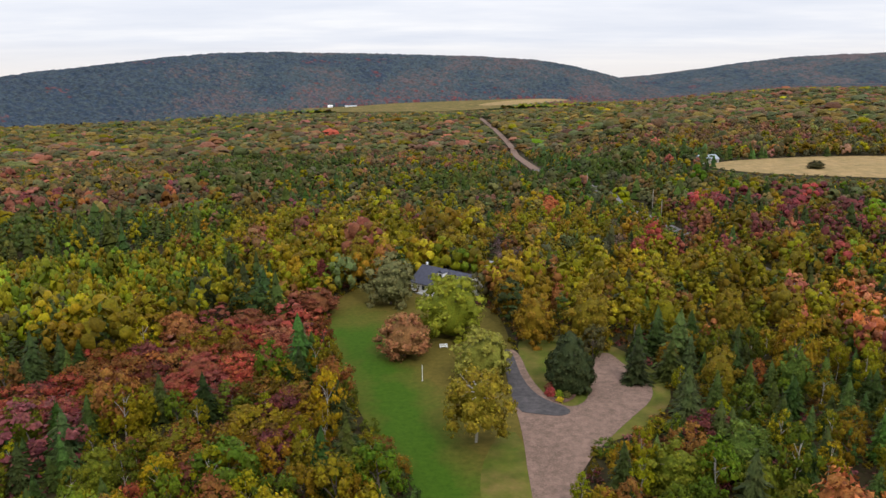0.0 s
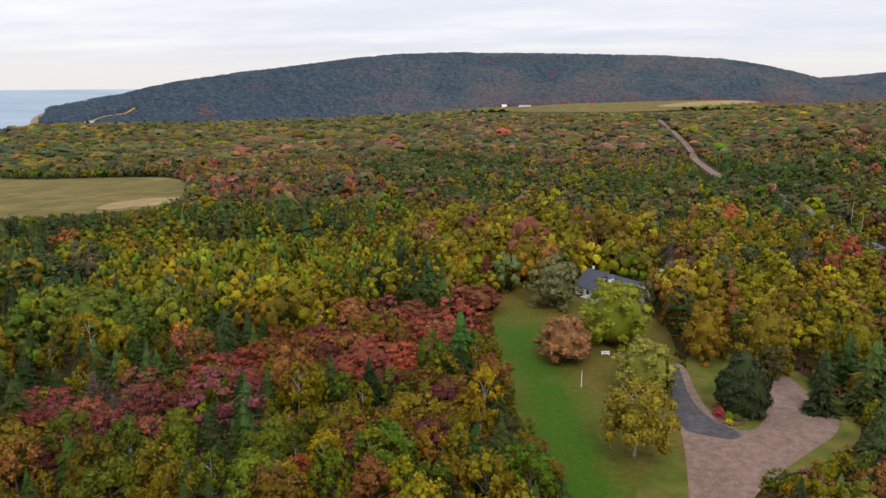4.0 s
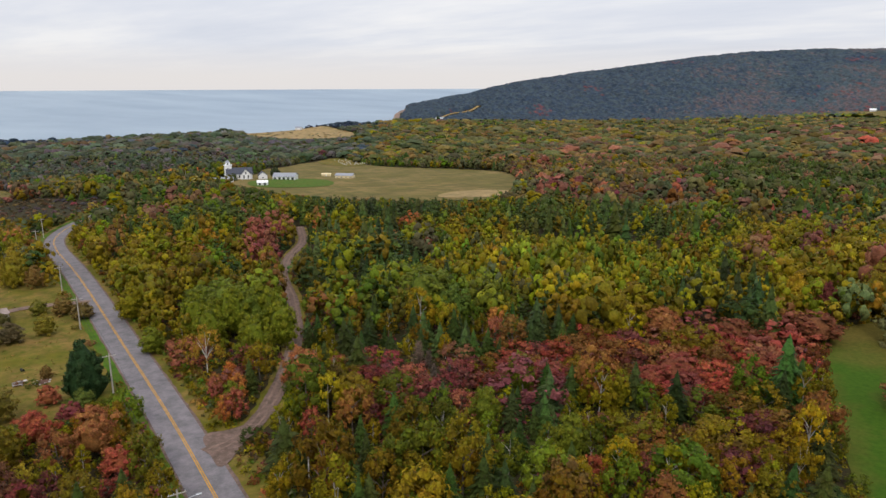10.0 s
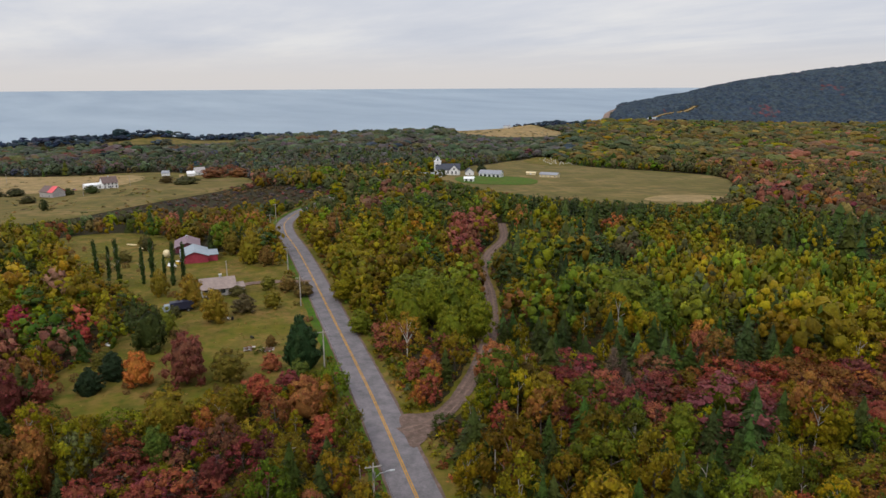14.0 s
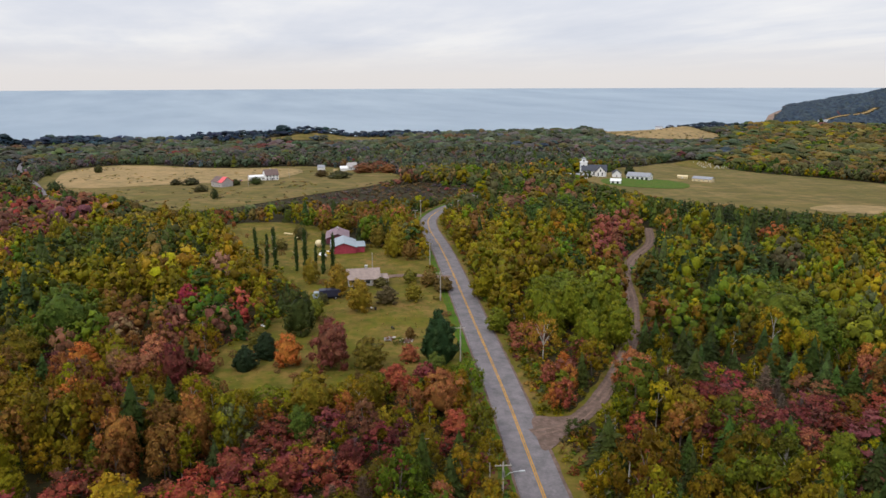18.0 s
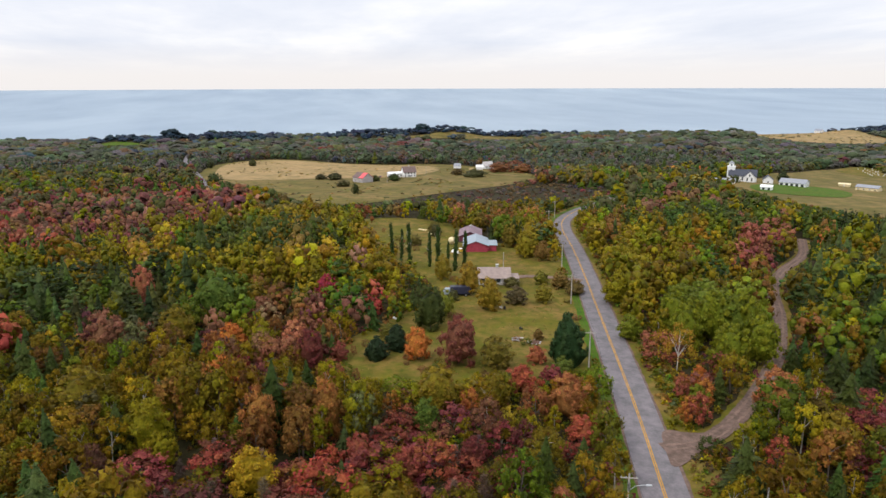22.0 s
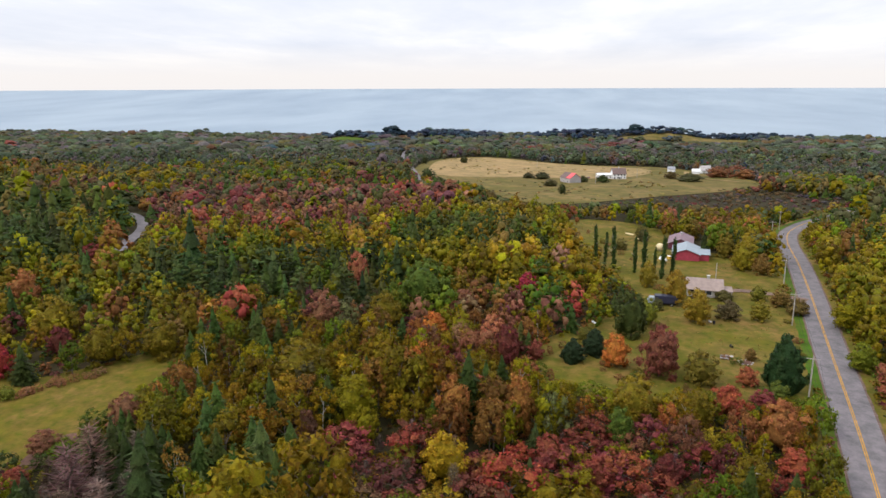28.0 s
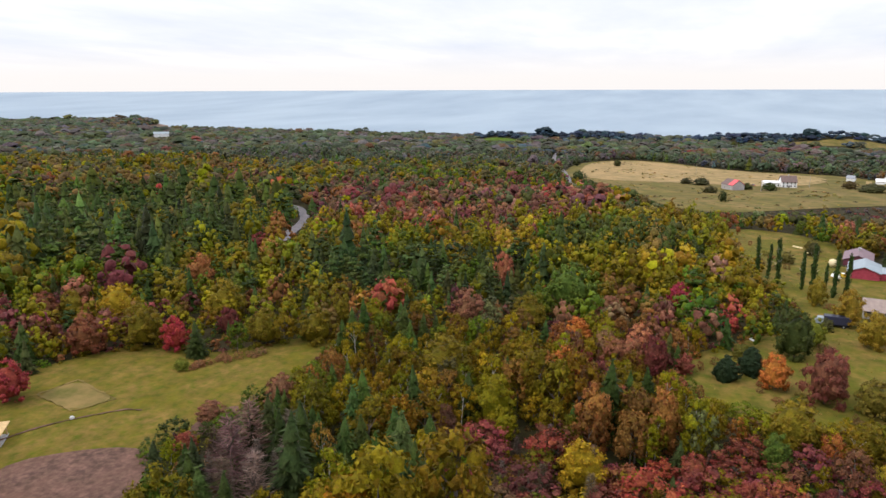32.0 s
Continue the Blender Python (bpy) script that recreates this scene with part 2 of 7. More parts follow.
def ring_sheet(name, radii, steps, zfun, mats, which=None):
    a = np.linspace(0, 2 * np.pi, steps, endpoint=False)
    rr, aa = np.meshgrid(radii, a, indexing="ij")
    x, y = rr * np.sin(aa), rr * np.cos(aa)
    v = np.stack([x, y, zfun(x, y)], -1).reshape(-1, 3)
    i, j = np.meshgrid(np.arange(len(radii) - 1), np.arange(steps), indexing="ij")
    j2 = (j + 1) % steps
    f = np.stack([i * steps + j, i * steps + j2, (i + 1) * steps + j2, (i + 1) * steps + j], -1).reshape(-1, 4)[:, ::-1]
    w = None
    if which:
        w = which(v[f].mean(1))
    return new(name, mesh_from(name, v, f, mats, True, which=w))


radii = np.concatenate([[0.0], np.geomspace(12, 4880, 140)])
ground = ring_sheet("ground", radii, 540, height, [FLOOR, SHORE],
                    lambda c: ((c[:, 2] < -41) & (np.hypot(c[:, 0], c[:, 1]) > 1100)).astype(int))
tagged(ground, "brown and olive forest floor of a wooded coast", "ground", kind="structure")


def sea_z(x, y):
    d = np.hypot(x, y)
    return np.interp(d, [0, 2800, 3300, 3800, 4300, 4880], [-50, -50, -37, -18, 5.5, 33.5])


sea = ring_sheet("water", np.concatenate([np.linspace(900, 2800, 12), np.linspace(2900, 4880, 24)]), 360, sea_z, [WATER])
tagged(sea, "calm grey-blue sea reaching to the horizon", "sea", kind="structure")


# ---- open land and roads, laid on the ground ----
def inside(poly, x, y):
    x, y = np.asarray(x, float), np.asarray(y, float)
    hit = np.zeros(x.shape, bool)
    for (x0, y0), (x1, y1) in zip(poly, poly[1:] + poly[:1]):
        cross = ((y0 > y) != (y1 > y)) & (x < (x1 - x0) * (y - y0) / ((y1 - y0) or 1e-9) + x0)
        hit ^= cross
    return hit


OPEN = []


def rounded(poly, rounds=2):
    """Cut the corners of an outline, so that it curves."""
    for _ in range(rounds):
        poly = [p for a, b in zip(poly, poly[1:] + poly[:1])
                for p in ((a[0] * 0.75 + b[0] * 0.25, a[1] * 0.75 + b[1] * 0.25), (a[0] * 0.25 + b[0] * 0.75, a[1] * 0.25 + b[1] * 0.75))]
    return poly


def widened(poly, by):
    """An outline moved outwards."""
    turn = 1 if sum(a[0] * b[1] - b[0] * a[1] for a, b in zip(poly, poly[1:] + poly[:1])) > 0 else -1
    out = []
    for a, b, c in zip(poly[-1:] + poly[:-1], poly, poly[1:] + poly[:1]):
        t = Vector((c[0] - a[0], c[1] - a[1])).normalized() * by * turn
        out.append((b[0] + t.y, b[1] - t.x))
    return out


def patch(name, poly, mat, lift, label, category, keep=True, cell=6.0, margin=0.0):
    """A sheet with a curved outline that follows the ground; its margin runs in under the trees."""
    poly = rounded(poly)
    if keep:
        OPEN.append(poly)
    if margin:
        poly = widened(poly, margin)
    bm = bmesh.new()
    bm.faces.new([bm.verts.new((x, y, 0)) for x, y in poly])
    xs, ys = [p[0] for p in poly], [p[1] for p in poly]
    cell = max(cell, (max(xs) - min(xs)) / 60, (max(ys) - min(ys)) / 60)
    for axis, lo, hi in ((0, min(xs), max(xs)), (1, min(ys), max(ys))):
        c = lo + cell
        while c < hi:
            co, no = ((c, 0, 0), (1, 0, 0)) if axis == 0 else ((0, c, 0), (0, 1, 0))
            bmesh.ops.bisect_plane(bm, geom=bm.verts[:] + bm.edges[:] + bm.faces[:], plane_co=co, plane_no=no)
            c += cell
    for v in bm.verts:
        v.co.z = ground_z(v.co.x, v.co.y) + lift
    bmesh.ops.recalc_face_normals(bm, faces=bm.faces)
    if sum(f.normal.z for f in bm.faces) < 0:
        bmesh.ops.reverse_faces(bm, faces=bm.faces)
    me = bpy.data.meshes.new(name)
    bm.to_mesh(me)
    bm.free()
    me.materials.append(mat)
    ob = new(name, me)
    return tagged(ob, label, category, kind="structure")


def smooth_line(pts, step):
    """Points at even steps along a curve through pts."""
    out = []
    p = [np.array(q, float) for q in pts]
    p = [2 * p[0] - p[1]] + p + [2 * p[-1] - p[-2]]
    for i in range(1, len(p) - 2):
        n = max(2, int(np.linalg.norm(p[i + 1] - p[i]) / step))
        for k in range(n):
            t = k / n
            out.append(0.5 * (2 * p[i] + (p[i + 1] - p[i - 1]) * t + (2 * p[i - 1] - 5 * p[i] + 4 * p[i + 1] - p[i + 2]) * t * t
                              + (3 * p[i] - p[i - 1] - 3 * p[i + 1] + p[i + 2]) * t ** 3))
    out.append(p[-2])
    return np.array(out)


CLEAR = []


def strip(name, pts, left, right, mat, lift, label, category, clear=0.0, step=4.0, parent=None, ragged=0.0):
    """A road or a line: a band from left to right of the curve through pts."""
    c = smooth_line(pts, step)
    if clear:
        CLEAR.append((c, clear))
    t = np.gradient(c, axis=0)
    t /= np.linalg.norm(t, axis=1)[:, None]
    n = np.stack([t[:, 1], -t[:, 0]], 1)
    rng = np.random.default_rng(len(c) + int(abs(left) * 10))
    cols = np.linspace(left, right, 5)
    rows = []
    for k, off in enumerate(cols):
        wob = rng.normal(0, ragged, len(c)) if k in (0, 4) and ragged else 0
        q = c + n * (off + wob)[:, None] if ragged and k in (0, 4) else c + n * off
        crown = 0.06 * (1 - abs(k - 2) / 2) if right - left > 3 else 0
        rows.append(np.column_stack([q, height(q[:, 0], q[:, 1]) + lift + crown]))
    v = np.concatenate(rows)
    m = len(c)
    f = [(k * m + i, (k + 1) * m + i, (k + 1) * m + i + 1, k * m + i + 1) for k in range(4) for i in range(m - 1)]
    ob = new(name, mesh_from(name, v, f, [mat], True))
    if parent:
        ob.parent = parent
        return ob
    return tagged(ob, label, category, kind="structure")


MAIN = [(70, -2), (0, 22.5), (-45, 37.4), (-82, 48.8), (-116, 59.5), (-163.5, 73.3), (-219, 89.3), (-257, 99.6), (-285, 107.5), (-310, 116.5), (-331, 128), (-352, 143), (-385, 172), (-430, 205)]
patch("lawn", [(12.4, 40), (4, 60), (-2.1, 90), (-12.4, 111), (-17, 124), (-24.5, 148), (-31, 173), (-31, 194), (-24, 206), (-14, 204), (-6, 193), (14, 186), (16, 150), (16, 110), (16, 60), (16, 40)],
      LAWN, 0.12, "mown green lawn with dry patches beside the driveway", "lawn")
patch("dry_lawn", [(7, 62), (13, 66), (14, 112), (9.5, 114), (4.5, 98), (6.5, 80)], DRY_LAWN, 0.15, "dry olive-brown grass between lawn and drive", "lawn", False)
patch("dry_lawn", [(16.5, 158), (17, 135), (22, 121), (27, 123), (30.5, 135), (33.5, 148), (31, 160), (22, 162)], DRY_LAWN, 0.14, "dry grass island inside the driveway loop", "lawn")
patch("dry_lawn", [(26, 108), (33, 112), (42.5, 122), (46, 134), (42, 148), (38, 156), (34, 150), (38, 130), (30, 116)], DRY_LAWN, 0.14, "dry grass margin round the turning loop", "lawn")
patch("driveway", [(12.5, 20), (12.6, 93), (13.6, 114), (12.8, 131), (13.2, 152), (16.8, 152), (17.6, 134), (22, 122), (27, 124), (30, 134), (33, 147), (37, 151), (39, 142), (42, 134), (40.5, 126), (34, 118), (28.6, 111), (20.5, 99), (18.2, 85), (17.6, 20)],
      GRAVEL, 0.2, "pinkish gravel driveway with a turning loop", "driveway")
patch("driveway_apron", [(12.7, 121), (13.0, 152), (15.3, 152), (15.8, 136), (18.2, 126.5), (24, 121.5), (22, 118.5), (17, 119.5)],
      ASPHALT_DARK, 0.27, "worn dark asphalt forking to the house", "driveway")
patch("clearing", [(-344, 24), (-338, 52), (-300, 66), (-262, 48), (-258, 74), (-235, 84), (-199, 78), (-166, 68.5), (-132, 59), (-129, 50), (-135, 37), (-132, 24), (-135, 8), (-152, 2), (-164, 14), (-178, 27), (-190, 33), (-210, 36), (-228, 32), (-250, 28), (-300, 22)],
      MEADOW, 0.12, "rough olive grass clearing round farm buildings", "meadow", cell=8, margin=3.5)
CLEARING = len(OPEN) - 1
patch("farm_field", [(-640, -100), (-800, -100), (-860, -28), (-730, 55), (-735, 150), (-575, 205), (-500, 150), (-455, 85), (-395, 22), (-430, -8), (-500, -22), (-577, -64)],
      PASTURE, 0.3, "dry tan and olive pasture round farmhouses", "field")
FIELDS = [len(OPEN) - 1]
patch("hay_meadow", [(-660, -85), (-800, -90), (-840, -30), (-745, 40), (-720, 100), (-690, 130), (-630, 115), (-585, 65), (-598, 6), (-592, -50), (-625, -80)], HAY, 0.5, "pale dry hay meadow", "field", False)
patch("church_field", [(-550, 400), (-470, 300), (-400, 282), (-306, 256), (-245, 288), (-222, 330), (-385, 575), (-480, 600), (-605, 590), (-750, 675), (-716, 585), (-620, 475), (-590, 420)],
      PASTURE, 0.35, "mown olive-tan field beside a white church", "field")
patch("bare_patch", [(-262, 300), (-232, 330), (-232, 352), (-262, 380), (-285, 350)], HAY, 0.5, "bare sandy corner of the field", "field", False)
patch("tan_field", [(185, 520), (195, 465), (276, 432), (420, 400), (520, 480), (420, 545), (345, 556), (274, 562)], HAY, 0.4, "ripe tan hay field among woods", "field")
patch("valley_field", [(-520, 2150), (-203, 1790), (22, 1800), (250, 1980), (400, 2120), (374, 2290), (120, 2220), (-144, 2100), (-300, 2060)],
      PASTURE, 1.0, "pale green valley fields below the hill", "field", cell=30)
patch("valley_hay", [(60, 1960), (230, 2010), (385, 2140), (370, 2270), (200, 2190)], HAY, 1.6, "tan hay field below the hill", "field", False, 30)
patch("bluff_field", [(-1150, 820), (-1040, 850), (-1010, 960), (-1180, 1080), (-1330, 1060), (-1340, 900)], HAY, 0.6, "tan grass on the coastal bluff", "field", cell=20)
FIELDS.append(len(OPEN) - 1)
patch("paddock", [(-70, -100), (-92, -135), (-106, -129), (-130, -116), (-122, -100), (-148, -78), (-140, -72), (-109, -76), (-89, -81), (-78, -88)],
      PADDOCK, 0.12, "mown green paddock between woods", "field", margin=2.5)
patch("soil_patch", [(-60, -90), (-75, -103), (-86, -90), (-88, -80), (-78, -74), (-66, -76)], DIRT, 0.2, "bare brown tilled soil", "ground")
patch("worn_grass", [(-98.8, -118.1), (-107.3, -116), (-103.5, -106.5), (-102, -101.6), (-95.2, -105.4), (-97, -112)], PASTURE, 0.16, "worn tan grass in the corner of the paddock", "field", False, 3)
patch("soil_strip", [(-93.0, -78.7), (-97.8, -80.2), (-103.8, -79.6), (-107.3, -76.8), (-104.8, -74.5), (-97.7, -76.5), (-91.5, -75.5)], DIRT, 0.18, "strip of bare brown soil beside the spruces", "ground", True, 3)
strip("rough_verge", MAIN, -10.0, 11.0, MEADOW, 0.08, "rough olive grass beside the road", "verge", ragged=0.5, step=2)
strip("verge", MAIN, -6.0, -3.7, VERGE, 0.13, "bright grass verge along the road", "verge", ragged=0.15, step=2)
strip("gravel_shoulder", MAIN, -3.9, 4.2, TRACKS, 0.17, "narrow gravel shoulder of the road", "road", ragged=0.08, step=2)
CLEAR.append((smooth_line(MAIN[:11], 4.0), 7.2))
CLEAR.append((smooth_line(MAIN[10:], 4.0), 3.6))
road = strip("road", MAIN, -3.5, 3.7, ASPHALT_OLD, 0.24, "worn grey two-lane asphalt road with a double yellow line", "road")
for off in (-0.16, 0.16):
    strip("centre_line", MAIN, off - 0.08, off + 0.08, LINE, 0.325, "", "", parent=road)
TRACK = [(-99, 56.5), (-99.5, 64), (-106, 74.5), (-118, 88), (-134.4, 103.6), (-158, 120.9), (-180, 134.7), (-198, 151), (-216, 172), (-240, 190)]
track = strip("track", TRACK, -1.75, 1.75, TRACKS, 0.3, "rutted gravel track branching off the road", "track", clear=3.0, step=1.5, ragged=0.06)
for off in (-0.72, 0.72):
    strip("wheel_rut", TRACK, off - 0.26, off + 0.26, GRAVEL, 0.37, "", "", step=1.5, ragged=0.05, parent=track)
strip("track_verge", TRACK, -2.8, 2.8, MEADOW, 0.1, "grassy edge of the gravel track", "verge", step=2, ragged=0.25)
patch("track_mouth", [(-106, 59.5), (-102.5, 64), (-103, 70), (-100.8, 70), (-98, 64), (-91.5, 54.5), (-98, 56.5)], TRACKS, 0.27, "gravel mouth of the track at the road", "track")
NORTH = [(112, 170), (104, 210), (98.8, 247), (94, 290), (91, 334), (92.5, 407), (91, 487), (84, 640), (87, 839), (92.7, 968), (89.5, 1182), (77, 1492), (70, 1540)]
strip("road_2", NORTH[:8], -3.0, 3.0, ASPHALT_OLD, 0.5, "pale grey country road through the woods", "road", clear=5.0, step=8)
strip("road_5", NORTH[7:], -4.2, 4.2, GRAVEL, 0.8, "pale pinkish-grey road climbing out of the valley", "road", clear=9, step=10)
strip("road_3", [(-240, -146), (-262, -153.8), (-276, -158.2), (-296, -167), (-318, -181), (-333.3, -194), (-336, -204), (-329, -212), (-318, -219)], -2.5, 2.5, ASPHALT_OLD, 0.3, "narrow grey road bending through the woods", "road", clear=4.6)
strip("road_4", [(-505, -67), (-531, -73), (-642, -94), (-809, -131), (-950, -150)], -2.4, 2.4, ASPHALT_OLD, 0.9, "grey road past the farm field", "road", clear=3.6)
strip("headland_track", [(-1335, 1500), (-1338, 1560), (-1345, 1640), (-1320, 1700), (-1330, 1760)], -4, 4, HAY, 2.0, "sandy track on the headland", "track", clear=8, step=12)
# worn lines in the paddock and strips of green on the shore
for line in ([(-98.8, -118.1), (-107.3, -116)], [(-107.3, -116), (-104.5, -109), (-102, -101.6)], [(-102, -101.6), (-95.2, -105.4)], [(-95.2, -105.4), (-97, -112), (-98.8, -118.1)]):
    strip("worn_path", line, -0.22, 0.22, PASTURE, 0.22, "pale worn edge of an old plot in the paddock", "track", ragged=0.12, step=0.8)
strip("worn_path", [(-76, -111), (-82.2, -108.4), (-89.6, -104.9), (-97.9, -97.2), (-99.5, -93)], -0.2, 0.2, DIRT, 0.24, "brown furrow across the paddock", "track", ragged=0.1, step=0.8)
patch("shore_field", [(-1180, -330), (-1215, -330), (-1225, -245), (-1190, -240)], VERGE, 0.7, "bright green field on the shore", "field", cell=15)
patch("shore_field", [(-1190, 160), (-1225, 170), (-1228, 330), (-1195, 420), (-1180, 330)], PASTURE, 0.9, "pale green field on the shore", "field", cell=15)
strip("beach_road", [(-1180, -190), (-1215, -200), (-1245, -195), (-1275, -180)], -4, 4, HAY, 0.9, "sandy lane running down to the shore", "track", clear=9)
strip("farm_lane", [(-575, 175), (-610, 150), (-640, 150), (-670, 156)], -2.2, 2.2, HAY, 0.7, "dirt lane to the far farmhouses", "track", clear=4)
strip("yard_drive", [(-208, 60.5), (-208.5, 67), (-206.5, 72.5), (-203, 78.5), (-200, 82.5)], -1.6, 1.6, GRAVEL, 0.3, "short gravel drive to the bungalow", "driveway", clear=4)

# ---- trees: the shapes, in arrays ----
def unit(v):
    return v / np.maximum(np.linalg.norm(v, axis=-1, keepdims=True), 1e-9)


def ico():
    p = (1 + 5 ** 0.5) / 2
    v = unit(np.array([(-1, p, 0), (1, p, 0), (-1, -p, 0), (1, -p, 0), (0, -1, p), (0, 1, p), (0, -1, -p), (0, 1, -p), (p, 0, -1), (p, 0, 1), (-p, 0, -1), (-p, 0, 1)], float))
    f = [(i, j, k) for i in range(12) for j in range(i) for k in range(j)
         if all(abs(np.linalg.norm(v[a] - v[b]) - 1.0515) < 0.01 for a, b in ((i, j), (j, k), (i, k)))]
    return v, np.array([t if np.dot(np.cross(v[t[1]] - v[t[0]], v[t[2]] - v[t[0]]), v[t[0]]) > 0 else t[::-1] for t in f])


ICO_V, ICO_F = ico()


def finer(v, f):
    """Split each triangle of a sphere in four."""
    v, out, seen = [tuple(p) for p in v], [], {}

    def mid(a, b):
        k = (min(a, b), max(a, b))
        if k not in seen:
            seen[k] = len(v)
            v.append(tuple(unit((np.array(v[a]) + np.array(v[b])) / 2)))
        return seen[k]

    for a, b, c in f:
        d, e, g_ = mid(a, b), mid(b, c), mid(c, a)
        out += [(a, d, g_), (d, b, e), (g_, e, c), (d, e, g_)]
    return np.array(v), np.array(out)


BALL_V, BALL_F = finer(ICO_V, ICO_F)


def join(parts):
    vs, fs, n = [], [], 0
    for v, f in parts:
        vs.append(v)
        fs.append(np.asarray(f) + n)
        n += len(v)
    return np.concatenate(vs), np.concatenate(fs)


def leaf_cards(rng, pos, nrm, size):
    """Small leaf clumps, a triangle each, at pos facing nrm."""
    n = len(pos)
    a = unit(np.cross(nrm, rng.normal(size=(n, 3))))
    b = np.cross(nrm, a)
    s = size * rng.uniform(0.6, 1.4, (n, 1))
    k = rng.uniform(0.6, 1.05, (n, 1))
    v = np.stack([pos + a * s * 1.2, pos - a * s * 0.55 + b * s * k, pos - a * s * 0.55 - b * s * k], 1).reshape(-1, 3)
    return v, np.arange(n * 3).reshape(-1, 3)


def broad_crown(rng, sprays, leaves, size, wide=1.0, low=0.22, core=0.7, jag=0.4, peak=0.0, reach=0.8, heart=0.0):
    """A crown in a tree 1 m high, up to 1 m wide: rounded boughs of leaves heaped into an uneven domed head, with gaps between. peak: 0 a round head, 1 a pointed one."""
    mid, half = (1 + low) / 2, (1 - low) / 2
    lean = rng.normal(0, 0.5, 3)
    f = rng.uniform(2.2, 4.2, 3)

    def envelope(d):
        up_ = d[:, 2]
        r_ = 0.45 * wide * (1 - peak * 0.42 * np.clip(up_ + 0.35, 0, 1.3))
        r_ = r_ * np.where(up_ < 0, (1.05 - up_ ** 2) ** -0.32, 1.0)
        r_ = r_ * (1 + 0.12 * np.sin(f[0] * d[:, 0] * 2 + lean[0] * 4) + 0.12 * np.sin(f[1] * d[:, 1] * 2 + lean[1] * 4) + 0.07 * np.sin(f[2] * up_ * 3 + lean[2] * 5))
        return d * np.stack([r_, r_, np.full(len(d), half)], 1)

    turn = np.arange(sprays) * 2.39996 + rng.uniform(-0.45, 0.45, sprays)
    zz = np.clip(0.98 - 1.75 * (np.arange(sprays) + 0.5) / sprays + rng.normal(0, 0.08, sprays), -0.9, 0.99)
    d = np.stack([np.sqrt(1 - zz ** 2) * np.cos(turn), np.sqrt(1 - zz ** 2) * np.sin(turn), zz], 1)
    c = envelope(d) * rng.uniform(reach - 0.14, reach + 0.06, (sprays, 1)) + [0, 0, mid]
    r = rng.uniform(0.6, 1.15, sprays) * 0.72 * wide * sprays ** -0.5 * (1 - 0.35 * peak * np.clip(zz, 0, 1))
    parts = [(envelope(BALL_V) * heart * (1 + rng.uniform(-0.14, 0.14, (len(BALL_V), 1))) + [0, 0, mid], BALL_F)] if heart else []
    for k in range(sprays):
        v = ICO_V * [1.1, 1.1, 0.9] * (1 + rng.uniform(-0.3, 0.3, (12, 1)))
        keep = [t for t in ICO_F if (ICO_V[t].mean(0) * (d[k] + [0, 0, 0.6])).sum() > -0.12]
        parts.append((v * r[k] * core + c[k], np.array(keep)))
    if leaves:
        n = leaves
        pick = rng.choice(sprays, n, p=r ** 2 / (r ** 2).sum())
        q = unit(rng.normal(size=(n, 3)) + d[pick] * 0.8 + [0, 0, 0.55])
        p = c[pick] + q * [1.08, 1.08, 0.95] * (r[pick] * rng.uniform(0.55, 1.2, n))[:, None]
        nrm = unit(q * 0.9 + d[pick] * 0.3 + jag * rng.normal(size=(n, 3)) + [0, 0, 0.15])
        parts.append(leaf_cards(rng, p, nrm, size))
    return join(parts)


def conifer_crown(rng, tiers, sprays, size, wide=0.2, low=0.06, ragged=0.3):
    """A spire 1 m high: many small drooping sprays in uneven tiers round a dark heart."""
    m = 7
    V, F = [], []
    for k in range(4):
        h0, h1 = low + 0.22 * k, min(0.985, low + 0.22 * k + 0.34)
        n = len(V)
        rad = wide * 0.72 * (1 - (h0 - low) / (1 - low)) ** 0.9
        V += [(rad * rng.uniform(0.75, 1.2) * math.cos(6.2832 * i / m), rad * rng.uniform(0.75, 1.2) * math.sin(6.2832 * i / m), h0 + rng.uniform(-0.03, 0.03)) for i in range(m)] + [(0, 0, h1)]
        F += [(n + i, n + (i + 1) % m, n + m) for i in range(m)]
    t = 1 - np.sqrt(rng.uniform(0.0, 1.0, sprays))
    tier = np.floor(t * tiers) / tiers
    t = np.clip(tier + (t - tier) * 0.6, 0, 0.97)
    a = rng.uniform(0, 6.2832, sprays)
    lop = 1 + ragged * np.sin(a * 3 + tier * 40) * rng.uniform(0.2, 1, sprays)
    rad = (wide * (1 - t) ** 0.85 + 0.008) * lop * rng.uniform(0.62, 1.08, sprays)
    out = np.stack([np.cos(a), np.sin(a), np.zeros(sprays)], 1)
    side = np.stack([-np.sin(a), np.cos(a), np.zeros(sprays)], 1)
    tip = out * rad[:, None]
    tip[:, 2] = low + (0.985 - low) * t - 0.28 * rad
    L = (size * rng.uniform(0.7, 1.4, sprays) * (1 - 0.5 * t))[:, None]
    back = tip - out * L * 1.3 + [0, 0, 1] * L * 0.75
    w = side * L * 0.42
    v = np.stack([tip, back + w, back - w], 1).reshape(-1, 3)
    return join([(np.array(V), np.array(F)), (v, np.arange(sprays * 3).reshape(-1, 3))])


